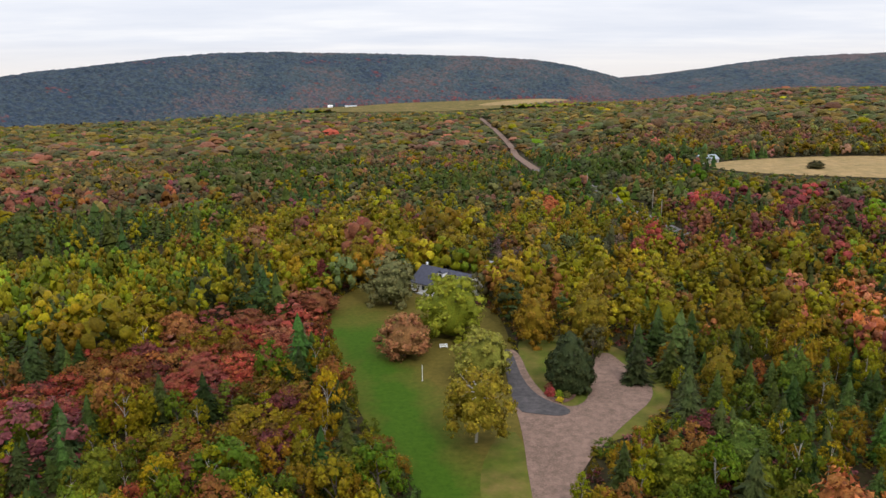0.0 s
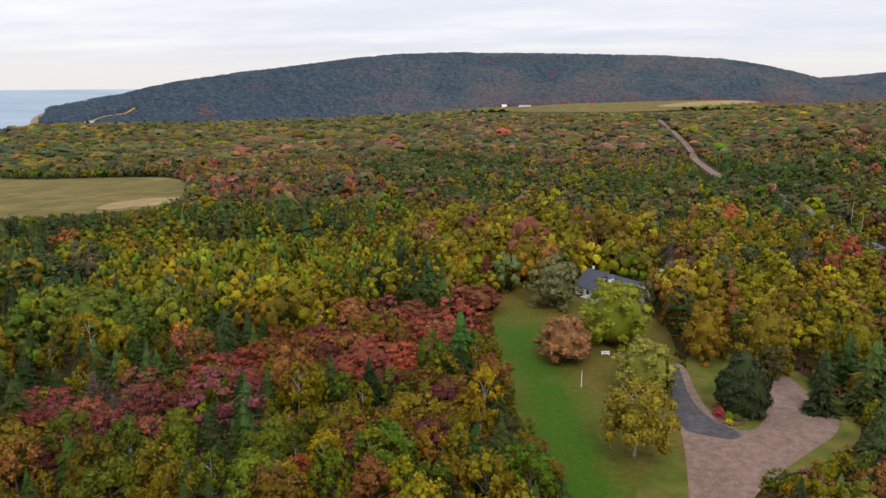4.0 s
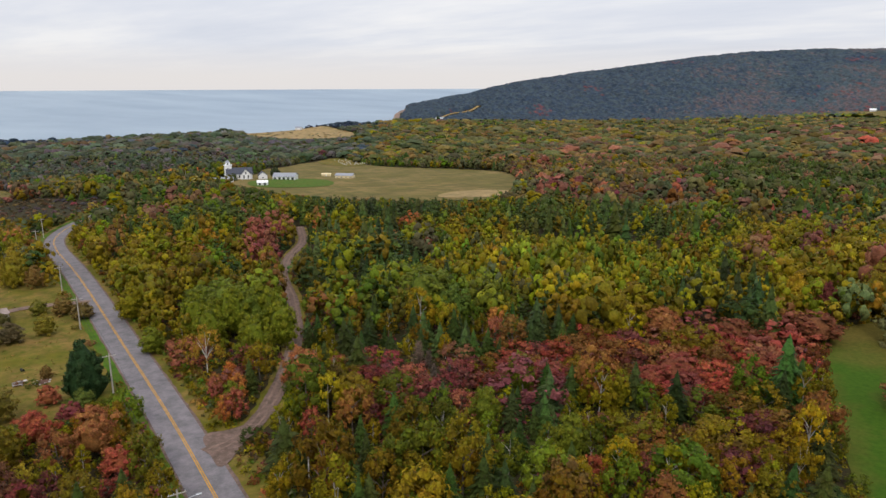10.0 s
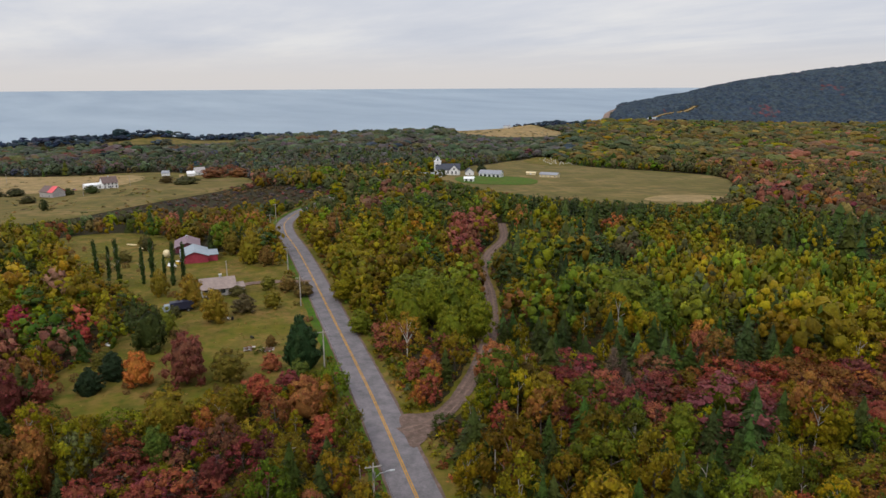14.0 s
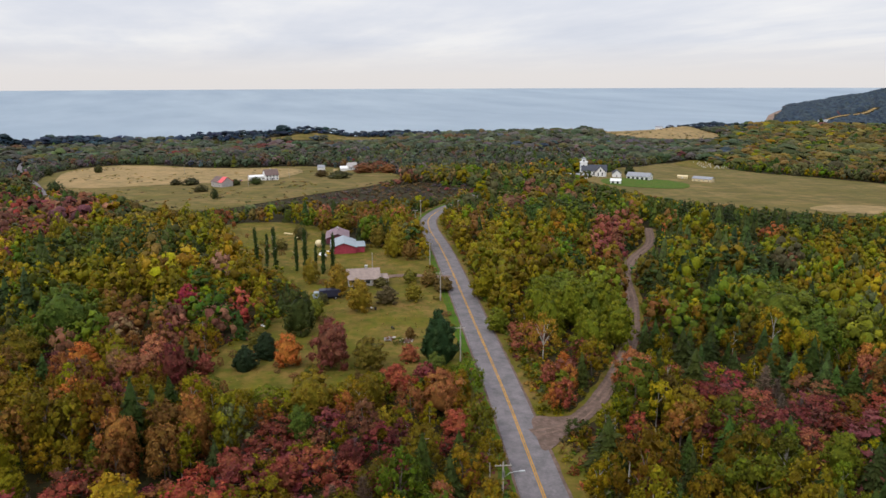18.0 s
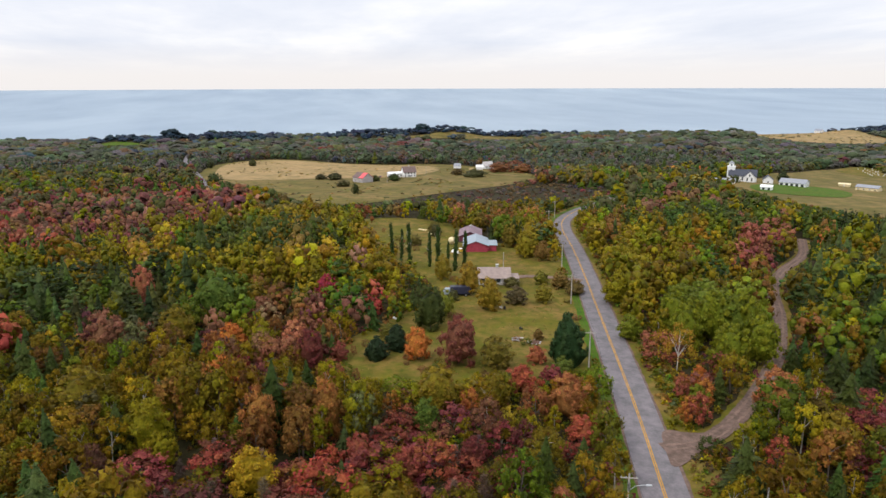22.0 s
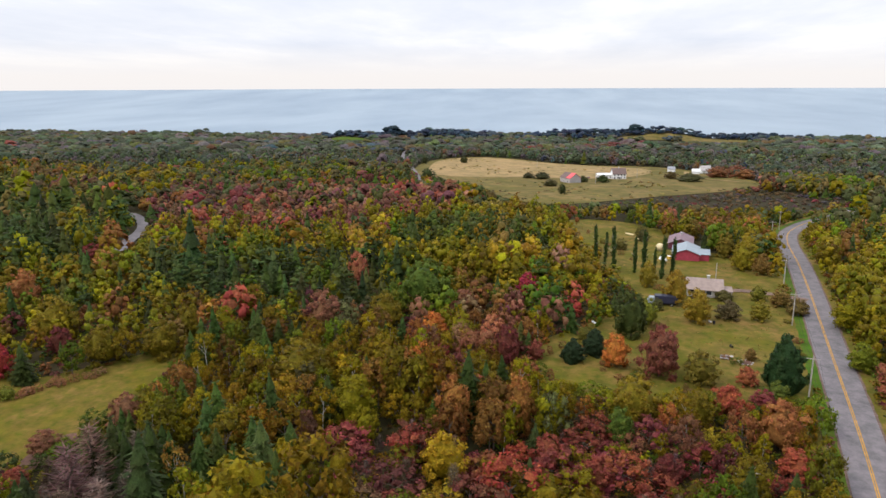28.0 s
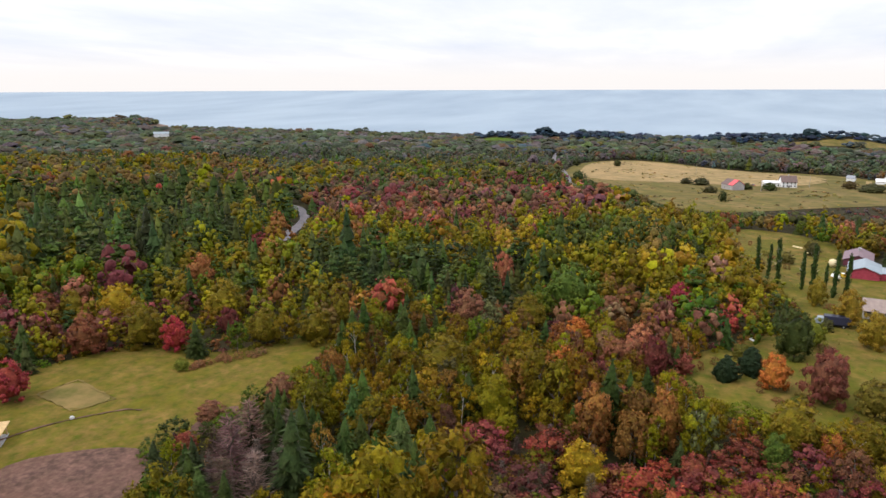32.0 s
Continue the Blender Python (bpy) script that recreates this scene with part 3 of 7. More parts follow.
def far_conifer(rng):
    V, F = [], []
    for k, (h0, h1, r) in enumerate(((0.1, 0.62, 0.2), (0.4, 0.85, 0.14), (0.66, 1.0, 0.085))):
        n = len(V)
        m = 5
        V += [(r * rng.uniform(0.7, 1.2) * math.cos(2 * math.pi * (i + k * 0.5) / m), r * rng.uniform(0.7, 1.2) * math.sin(2 * math.pi * (i + k * 0.5) / m), h0 + rng.uniform(-0.05, 0.05)) for i in range(m)] + [(0, 0, h1)]
        F += [(n + i, n + (i + 1) % m, n + m) for i in range(m)]
    return np.array(V), np.array(F)


def twig_crown(rng, count, wide=0.3, low=0.2):
    """Thin bare branches, as slim triangles."""
    V, F = [], []
    for i in range(count):
        h = rng.uniform(low, 0.92)
        a = rng.uniform(0, 6.283)
        L = wide * (1.1 - h) * rng.uniform(0.5, 1.2) + 0.05
        o = np.array([math.cos(a), math.sin(a), rng.uniform(-0.1, 0.7)]) * L
        p = np.array([0, 0, h]) + o * rng.uniform(0.0, 0.5) * [1, 1, 0.3]
        q = unit(np.cross(o, rng.normal(size=3))) * 0.008
        n = len(V)
        V += [p + q, p - q, p + o]
        F.append((n, n + 1, n + 2))
    return np.array(V), np.array(F)


def tube(path, rads, sides=6):
    V, F = [], []
    path = [np.array(p, float) for p in path]
    for i, (p, r) in enumerate(zip(path, rads)):
        d = unit(path[min(i + 1, len(path) - 1)] - path[max(i - 1, 0)])
        a = unit(np.cross(d, [0.3, 0.9, 0.1]))
        b = np.cross(d, a)
        V += [p + r * (a * math.cos(2 * math.pi * k / sides) + b * math.sin(2 * math.pi * k / sides)) for k in range(sides)]
        if i:
            m = (i - 1) * sides
            for k in range(sides):
                k2 = (k + 1) % sides
                F += [(m + k, m + k2, m + sides + k2), (m + k, m + sides + k2, m + sides + k)]
    return np.array(V), np.array(F)


def trunk_shape(rng, top, r0, limbs, reach=0.25, rise=0.12, start=0.35):
    lean = rng.normal(0, 0.02, 2)
    stem = [(0, 0, -0.03), (lean[0] * 0.4, lean[1] * 0.4, top * 0.35), (lean[0], lean[1], top * 0.7), (lean[0] * 1.4, lean[1] * 1.4, top)]
    parts = [tube(stem, [r0, r0 * 0.8, r0 * 0.5, r0 * 0.15])]
    for i in range(limbs):
        h = top * rng.uniform(start, start + 0.4)
        a = 2.4 * i + rng.uniform(-0.4, 0.4)
        e = np.array([math.cos(a) * reach, math.sin(a) * reach, h + rng.uniform(rise, rise + 0.13)])
        s = np.array([lean[0] * 0.7, lean[1] * 0.7, h])
        parts.append(tube([s, (s + e) / 2 + [0, 0, 0.02], e], [r0 * 0.5, r0 * 0.35, r0 * 0.1], 5))
    return join(parts)


# Kinds: name, category, near shapes, middle shapes, far shapes, width against height, bark
rng = np.random.default_rng(5)
SHAPES = {}


def shape(kind, near, middle, far, stem, bark):
    crowns = [new_mesh("crown", s, LEAF) for s in near]
    stems = [new_mesh("trunk", s, bark) for s in stem]
    SHAPES[kind] = (crowns, stems, middle, far, near)


def new_mesh(name, s, mat):
    return mesh_from(name, s[0], s[1], [mat], mat is LEAF)


ROUND = [broad_crown(rng, 4, 6, 0.10, 1.0, 0.0, core=1.0, reach=0.6) for _ in range(10)]
FAR_ROUND = [broad_crown(rng, 6, 14, 0.062, 1.0, 0.05, core=0.8, reach=0.68, peak=0.3) for _ in range(12)]
shape("broadleaf_tree", [broad_crown(rng, 26, 760, 0.028, 1.0, 0.06, core=0.62, jag=0.5, peak=0.3) for _ in range(9)], [broad_crown(rng, 13, 100, 0.042, 1.05, 0.06, core=0.68, jag=0.5, peak=0.3) for _ in range(12)],
      FAR_ROUND, [trunk_shape(rng, 0.72, 0.022, 5) for _ in range(3)], BARK)
shape("birch_tree", [broad_crown(rng, 24, 700, 0.026, 0.85, 0.03, core=0.62, jag=0.5, peak=0.75) for _ in range(9)], [broad_crown(rng, 12, 94, 0.039, 0.9, 0.04, core=0.68, jag=0.5, peak=0.75) for _ in range(12)],
      [broad_crown(rng, 6, 18, 0.056, 0.85, 0.03, core=0.8, peak=0.8, reach=0.68) for _ in range(10)], [trunk_shape(rng, 0.8, 0.016, 4, 0.18) for _ in range(3)], BARK_PALE)
shape("spruce_tree", [conifer_crown(rng, 13, 620, 0.060, 0.21) for _ in range(6)], [conifer_crown(rng, 11, 170, 0.075, 0.20) for _ in range(7)] + [broad_crown(rng, 12, 80, 0.030, 0.38, 0.0, core=0.75, jag=0.5, peak=1.3) for _ in range(5)],
      [far_conifer(rng) for _ in range(6)] + [broad_crown(rng, 6, 16, 0.045, 0.36, 0.0, core=0.8, peak=1.3, reach=0.75) for _ in range(6)], [tube([(0, 0, -0.02), (0, 0, 0.5), (0, 0, 0.97)], [0.02, 0.013, 0.003])], BARK)
shape("shrub", [broad_crown(rng, 26, 760, 0.030, 1.2, -0.15, core=0.55, jag=0.8) for _ in range(7)], [broad_crown(rng, 10, 110, 0.044, 1.2, -0.15, core=0.6, jag=0.7) for _ in range(6)],
      [(v * [1.1, 1.1, 0.9], f) for v, f in FAR_ROUND], [trunk_shape(rng, 0.5, 0.02, 4, 0.3) for _ in range(2)], BARK)
shape("bare_tree", [twig_crown(rng, 420, 0.2) for _ in range(4)], [twig_crown(rng, 120, 0.22) for _ in range(4)],
      [(twig_crown(rng, 22, 0.3)) for _ in range(3)], [trunk_shape(rng, 0.93, 0.012, 5, 0.1) for _ in range(3)], BARK)


def tuft(r):
    d = unit(r.normal(size=(34, 3)) + [0, 0, 0.8])
    d[:, 2] = abs(d[:, 2])
    return leaf_cards(r, d * [0.6, 0.6, 0.8] * r.uniform(0.5, 1.1, (34, 1)), unit(d + 0.8 * r.normal(size=(34, 3))), 0.17)


shape("undergrowth", [tuft(rng)], [tuft(rng) for _ in range(6)], [tuft(rng) for _ in range(6)], [trunk_shape(rng, 0.5, 0.02, 2, 0.3)], BARK)

# ---- what grows where ----
TINT = {
    "green": (0.072, 0.104, 0.007), "bright": (0.118, 0.145, 0.010), "yellow_green": (0.154, 0.136, 0.004), "hay": (0.230, 0.165, 0.045), "grass": (0.130, 0.120, 0.014), "olive": (0.128, 0.096, 0.005),
    "gold": (0.240, 0.160, 0.010), "orange": (0.310, 0.110, 0.030), "salmon": (0.245, 0.088, 0.052), "red": (0.235, 0.054, 0.036),
    "crimson": (0.168, 0.043, 0.044), "maroon": (0.128, 0.040, 0.038), "brown": (0.155, 0.074, 0.020), "spruce": (0.036, 0.058, 0.012),
    "pine": (0.050, 0.068, 0.013), "dark": (0.025, 0.034, 0.009), "blue_green": (0.040, 0.066, 0.018), "grey": (0.120, 0.092, 0.085), "umber": (0.092, 0.062, 0.034),
    # hill foliage, blued in the base colour to imitate distance haze
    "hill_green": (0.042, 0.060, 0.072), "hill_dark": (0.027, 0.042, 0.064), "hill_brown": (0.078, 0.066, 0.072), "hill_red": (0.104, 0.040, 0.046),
    # coastal foliage, greyed and blued to paint haze into the colour
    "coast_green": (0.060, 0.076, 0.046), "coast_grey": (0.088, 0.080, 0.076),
    # muted tints; in the far woods they stand in for haze
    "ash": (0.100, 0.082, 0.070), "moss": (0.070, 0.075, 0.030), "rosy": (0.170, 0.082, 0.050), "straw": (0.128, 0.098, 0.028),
}
COLOUR_WORD = {
    "green": "green", "bright": "bright green", "yellow_green": "yellow-green", "olive": "olive-green", "gold": "golden yellow", "orange": "orange", "salmon": "salmon-pink",
    "red": "red", "crimson": "crimson", "maroon": "maroon", "brown": "russet brown", "spruce": "dark green", "pine": "mid green", "dark": "very dark green", "blue_green": "blue-green", "grey": "bare grey", "umber": "dull brown",
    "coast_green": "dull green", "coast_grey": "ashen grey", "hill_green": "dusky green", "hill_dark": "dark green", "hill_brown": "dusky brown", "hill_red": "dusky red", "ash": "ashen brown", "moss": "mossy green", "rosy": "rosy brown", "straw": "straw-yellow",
}
# Mixes: (kind, tint, share)
MIX = {
    "any": [("broadleaf_tree", "olive", 3), ("birch_tree", "yellow_green", 3), ("broadleaf_tree", "green", 2), ("spruce_tree", "spruce", 3), ("broadleaf_tree", "brown", 1), ("broadleaf_tree", "orange", 0.3), ("broadleaf_tree", "red", 0.3)],
    "aspen": [("birch_tree", "yellow_green", 8), ("birch_tree", "olive", 1.6), ("birch_tree", "green", 1.6), ("spruce_tree", "spruce", 0.5)],
    "birch": [("broadleaf_tree", "olive", 2.4), ("birch_tree", "yellow_green", 5), ("broadleaf_tree", "gold", 0.7), ("broadleaf_tree", "brown", 0.6), ("spruce_tree", "spruce", 1.2), ("broadleaf_tree", "moss", 1), ("broadleaf_tree", "maroon", 0.2)],
    "bright": [("broadleaf_tree", "bright", 6), ("broadleaf_tree", "green", 1)],
    "green": [("broadleaf_tree", "green", 4), ("broadleaf_tree", "bright", 2), ("birch_tree", "yellow_green", 2), ("spruce_tree", "spruce", 0.8)],
    "greenlight": [("birch_tree", "bright", 2), ("broadleaf_tree", "yellow_green", 2), ("spruce_tree", "spruce", 2.6), ("broadleaf_tree", "moss", 2), ("broadleaf_tree", "rosy", 0.5)],
    "green_mix": [("birch_tree", "green", 3), ("birch_tree", "yellow_green", 3), ("spruce_tree", "blue_green", 2.4), ("broadleaf_tree", "brown", 0.6), ("shrub", "maroon", 0.5)],
    "conifer_mix": [("spruce_tree", "spruce", 4), ("spruce_tree", "blue_green", 2.5), ("birch_tree", "yellow_green", 1.6), ("broadleaf_tree", "olive", 1.2), ("broadleaf_tree", "brown", 0.7), ("broadleaf_tree", "salmon", 0.3)],
    "green_conifer": [("spruce_tree", "spruce", 3), ("birch_tree", "green", 4), ("birch_tree", "yellow_green", 1.6), ("broadleaf_tree", "olive", 0.7), ("broadleaf_tree", "brown", 0.25)],
    "spruce": [("spruce_tree", "spruce", 5), ("spruce_tree", "pine", 4), ("spruce_tree", "dark", 1.2), ("birch_tree", "yellow_green", 0.8), ("spruce_tree", "blue_green", 2), ("birch_tree", "green", 1)],
    "spruce_dead": [("spruce_tree", "dark", 5), ("bare_tree", "grey", 3), ("spruce_tree", "spruce", 3), ("broadleaf_tree", "olive", 0.8)],
    "red": [("shrub", "red", 4.4), ("shrub", "crimson", 1), ("shrub", "maroon", 1), ("shrub", "brown", 1.4), ("shrub", "salmon", 1), ("shrub", "olive", 0.6)],
    "redbrown": [("shrub", "brown", 3.4), ("shrub", "maroon", 1.6), ("shrub", "red", 2.4), ("shrub", "olive", 2), ("shrub", "salmon", 0.8)],
    "rust": [("shrub", "brown", 3), ("shrub", "olive", 3.4), ("shrub", "salmon", 1), ("shrub", "maroon", 1.2), ("birch_tree", "yellow_green", 1.2), ("shrub", "green", 0.8)],
    "heath": [("shrub", "maroon", 2.6), ("shrub", "crimson", 2), ("bare_tree", "grey", 2), ("shrub", "salmon", 1.4), ("shrub", "olive", 1), ("spruce_tree", "blue_green", 0.5)],
    "redheath": [("shrub", "maroon", 2.8), ("shrub", "crimson", 2.6), ("bare_tree", "grey", 3.4), ("shrub", "red", 1.4), ("shrub", "rosy", 0.8), ("shrub", "olive", 1.6), ("shrub", "yellow_green", 0.8), ("spruce_tree", "blue_green", 0.5)],
    "red_mix": [("broadleaf_tree", "red", 1.1), ("broadleaf_tree", "olive", 2.4), ("broadleaf_tree", "maroon", 1.6), ("spruce_tree", "spruce", 3.2), ("broadleaf_tree", "crimson", 0.5), ("birch_tree", "yellow_green", 1.6), ("broadleaf_tree", "salmon", 0.7)],
    "maroon": [("broadleaf_tree", "maroon", 1.8), ("broadleaf_tree", "brown", 1.6), ("broadleaf_tree", "rosy", 2), ("broadleaf_tree", "olive", 3.4), ("broadleaf_tree", "orange", 0.4), ("birch_tree", "yellow_green", 2), ("spruce_tree", "spruce", 1)],
    "orange": [("broadleaf_tree", "orange", 3), ("broadleaf_tree", "salmon", 2), ("broadleaf_tree", "olive", 1)],
    "orange_mix": [("broadleaf_tree", "salmon", 2.4), ("broadleaf_tree", "orange", 1.4), ("broadleaf_tree", "olive", 2.6), ("birch_tree", "yellow_green", 2), ("spruce_tree", "spruce", 1), ("broadleaf_tree", "red", 0.7)],
    "olive_mix": [("broadleaf_tree", "olive", 4), ("birch_tree", "yellow_green", 3), ("spruce_tree", "spruce", 1.8), ("broadleaf_tree", "brown", 1.6), ("broadleaf_tree", "salmon", 0.7), ("broadleaf_tree", "maroon", 0.4)],
    "autumn": [("spruce_tree", "spruce", 3.4), ("broadleaf_tree", "moss", 3), ("broadleaf_tree", "olive", 2), ("broadleaf_tree", "rosy", 1.5), ("broadleaf_tree", "yellow_green", 1.6), ("broadleaf_tree", "brown", 1.2), ("spruce_tree", "blue_green", 1.6), ("broadleaf_tree", "orange", 0.25)],
    "pink": [("broadleaf_tree", "salmon", 2), ("broadleaf_tree", "crimson", 1.2), ("broadleaf_tree", "maroon", 1.6), ("broadleaf_tree", "olive", 1.6), ("spruce_tree", "spruce", 1)],
    "pinkbrown": [("broadleaf_tree", "rosy", 2.4), ("broadleaf_tree", "brown", 2), ("broadleaf_tree", "maroon", 1), ("bare_tree", "grey", 1.4), ("broadleaf_tree", "moss", 2), ("spruce_tree", "spruce", 1.6)],
    "bare": [("bare_tree", "grey", 6), ("spruce_tree", "dark", 2.4), ("broadleaf_tree", "olive", 1)],
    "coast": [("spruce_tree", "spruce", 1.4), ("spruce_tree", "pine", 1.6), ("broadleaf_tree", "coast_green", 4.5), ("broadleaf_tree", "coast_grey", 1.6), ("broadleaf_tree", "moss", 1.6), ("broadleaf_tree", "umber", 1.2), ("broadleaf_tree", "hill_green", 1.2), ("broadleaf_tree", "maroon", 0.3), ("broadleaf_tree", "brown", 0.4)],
    "brush": [("shrub", "umber", 4), ("shrub", "hill_brown", 1.4), ("shrub", "maroon", 0.5), ("shrub", "moss", 1)],
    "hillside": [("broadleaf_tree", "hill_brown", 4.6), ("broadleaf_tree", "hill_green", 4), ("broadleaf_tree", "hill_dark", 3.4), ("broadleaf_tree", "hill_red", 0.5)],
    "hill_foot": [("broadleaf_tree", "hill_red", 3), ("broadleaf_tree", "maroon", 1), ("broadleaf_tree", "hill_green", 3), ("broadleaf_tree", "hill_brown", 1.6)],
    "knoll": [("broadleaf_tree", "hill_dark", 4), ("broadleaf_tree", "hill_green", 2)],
    "redbelt": [("broadleaf_tree", "maroon", 1.6), ("broadleaf_tree", "olive", 1.6), ("broadleaf_tree", "red", 1), ("broadleaf_tree", "rosy", 2.6), ("spruce_tree", "pine", 1.2), ("birch_tree", "yellow_green", 1.4), ("broadleaf_tree", "crimson", 0.5), ("broadleaf_tree", "umber", 1.2)],
    "pine_green": [("broadleaf_tree", "pine", 3), ("spruce_tree", "pine", 2.4), ("spruce_tree", "spruce", 1.4), ("birch_tree", "olive", 1.4), ("birch_tree", "green", 1.2), ("birch_tree", "yellow_green", 1.2), ("broadleaf_tree", "rosy", 0.4)],
    "goldbirch": [("broadleaf_tree", "olive", 4), ("birch_tree", "yellow_green", 3.4), ("broadleaf_tree", "gold", 0.4), ("spruce_tree", "spruce", 0.6), ("broadleaf_tree", "maroon", 0.25), ("broadleaf_tree", "rosy", 0.5)],
    "rust_far": [("broadleaf_tree", "rosy", 2), ("broadleaf_tree", "umber", 2), ("broadleaf_tree", "straw", 2), ("broadleaf_tree", "olive", 2), ("broadleaf_tree", "salmon", 0.8), ("spruce_tree", "spruce", 1.6), ("broadleaf_tree", "moss", 1.4)],
    "dark_far": [("spruce_tree", "blue_green", 2), ("broadleaf_tree", "pine", 2.4), ("spruce_tree", "spruce", 1.6), ("broadleaf_tree", "moss", 2), ("broadleaf_tree", "rosy", 0.8), ("broadleaf_tree", "straw", 0.8)],
}
NAMES = list(MIX)
REGIONS = []


def region(x, y, along, across, mix, tall):
    """A stand of trees placed to fit the camera's view: an ellipse whose long way points from the camera, at the plan's
    middle.
    """
    REGIONS.append((x, y, along, across, NAMES.index(mix), tall))


region(-33, 483, 145, 78, "greenlight", 8)
region(-289, 610, 333, 119, "autumn", 9)
region(-147, 997, 378, 267, "autumn", 9)
region(175, 696, 264, 121, "conifer_mix", 9)
region(387, 863, 329, 198, "olive_mix", 9)
region(142, 287, 73, 51, "red_mix", 9)
region(83, 194, 37, 37, "olive_mix", 8)
region(95, 162, 29, 17, "orange_mix", 8)
region(40, 98, 14, 13, "green_mix", 8)
region(67, 110, 21, 11, "conifer_mix", 8)
region(49, 145, 22, 7, "conifer_mix", 9)
region(31, 192, 41, 28, "birch", 10)
region(30, 159, 25, 14, "birch", 10)
region(-114, 200, 54, 50, "aspen", 9)
region(-54, 139, 19, 11, "red", 4)
region(-66, 131, 15, 16, "redbrown", 4)
region(-46, 168, 18, 18, "redbrown", 4)
region(-85, 96, 11, 13, "heath", 4)
region(-31, 116, 18, 10, "rust", 4.5)
region(-56, 93, 17, 18, "green_mix", 7)
region(-133, 139, 20, 14, "green", 8)
region(-95, 129, 15, 22, "conifer_mix", 7)
region(-146, 272, 31, 82, "pine_green", 9)
region(-39, 261, 69, 36, "birch", 11)
region(-1, 249, 50, 18, "birch", 11)
region(22, 234, 31, 7, "bare", 9)
region(58, 257, 29, 10, "bare", 9)
region(44, 280, 63, 21, "birch", 9)
region(-125, 621, 202, 61, "conifer_mix", 9)
region(-264, 127, 73, 28, "birch", 9)
region(-227, 162, 32, 11, "pink", 8)
region(-145, 95, 23, 13, "bright", 8)
region(-110, 88, 12, 5, "orange", 7)
region(-112, 69, 8, 5, "orange", 6)
region(-88, 94, 9, 10, "heath", 4)
region(-109, 103, 14, 17, "conifer_mix", 7)
region(-314, 193, 67, 65, "conifer_mix", 10)
region(-227, 229, 33, 29, "spruce", 11)
region(-398, 769, 383, 118, "autumn", 9)
region(-195, 417, 100, 59, "pinkbrown", 8)
region(-152, 171, 16, 11, "autumn", 8)
region(-117, 142, 24, 19, "green", 8)
region(-149, 81, 24, 8, "olive_mix", 7)
region(-129, 79, 13, 7, "heath", 6)
region(-81, 61, 10, 5, "conifer_mix", 7)
region(-288, -32, 82, 51, "birch", 9)
region(-441, -87, 124, 43, "red_mix", 8)
region(-192, -27, 24, 10, "green", 9)
region(-162, -9, 21, 16, "maroon", 8)
region(-134, -16, 14, 9, "maroon", 8)
region(-122, -26, 21, 12, "birch", 8)
region(-121, -5, 14, 12, "olive_mix", 8)
region(-97, 17, 10, 19, "redheath", 5)
region(-119, 19, 10, 13, "birch", 8)
region(-111, 44, 10, 5, "orange_mix", 7)
region(-89, 37, 10, 5, "orange_mix", 7)
region(-226, 116, 74, 16, "birch", 10)
region(-324, 202, 119, 46, "green_conifer", 8)
region(-208, 152, 38, 10, "pink", 8)
region(-346, 95, 93, 26, "olive_mix", 8)
region(-244, 80, 45, 10, "birch", 10)
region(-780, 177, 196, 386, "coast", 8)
region(-506, 167, 54, 21, "maroon", 8)
region(-260, -248, 113, 87, "spruce", 13)
region(-195, -89, 30, 24, "spruce", 12)
region(-485, -398, 147, 161, "olive_mix", 9)
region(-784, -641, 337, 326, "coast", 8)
region(-393, -152, 102, 64, "pinkbrown", 8)
region(-138, -148, 21, 24, "red_mix", 7)
region(-139, -113, 19, 29, "olive_mix", 7)
region(-165, -91, 22, 18, "olive_mix", 8)
region(-186, -26, 22, 9, "green", 9)
region(-168, -45, 18, 8, "pinkbrown", 8)
region(-127, -40, 20, 16, "birch", 9)
region(-96, -46, 12, 11, "conifer_mix", 9)
region(-98, -64, 13, 11, "green_conifer", 8)
region(-82, -59, 14, 9, "spruce_dead", 11)
region(-98, -13, 8, 16, "redheath", 5)
region(-120, -13, 15, 13, "olive_mix", 9)
region(-137, -15, 12, 13, "maroon", 8)
region(-118, 12, 11, 11, "birch", 8)
region(-257, -10, 53, 35, "birch", 9)
region(-441, 92, 75, 109, "brush", 2.2)
region(-78, 114, 12, 21, "redbrown", 4)
region(-49, 148, 18, 18, "redbrown", 4)
region(-96, 102, 16, 14, "heath", 4)
region(-37, 168, 18, 10, "redbrown", 4)
region(-44, 103, 12, 11, "rust", 5)
region(-53, 92, 9, 13, "green_conifer", 6)
region(-103, 21, 14, 19, "redheath", 4.5)
region(-109, 30, 9, 8, "maroon", 7)
region(-102, -21, 7, 16, "redheath", 4.5)
region(-83, 68, 8, 13, "red_mix", 6)
region(-130, 670, 195, 46, "dark_far", 9)
region(-127, 993, 226, 168, "rust_far", 9)
region(-377, 669, 323, 104, "rust_far", 9)
region(111, 523, 133, 32, "dark_far", 9)
region(338, 934, 316, 191, "rust_far", 9)
region(86, 208, 18, 29, "goldbirch", 8)
region(7, 499, 86, 36, "pine_green", 8)
region(-124, 272, 30, 20, "spruce", 10)
region(-312, 210, 73, 49, "pine_green", 9)
region(-40, 246, 44, 30, "goldbirch", 10)
region(-50, 181, 14, 9, "conifer_mix", 9)
region(-96, 120, 8, 16, "conifer_mix", 7)
region(-183, 653, 231, 54, "dark_far", 9)
region(-389, 739, 338, 87, "rust_far", 9)
region(-400, -76, 78, 55, "redbelt", 8)
region(-269, -18, 34, 30, "pine_green", 9)
region(-197, -49, 26, 16, "spruce", 11)
region(-235, 36, 32, 21, "goldbirch", 9)
region(-311, 180, 72, 39, "pine_green", 9)
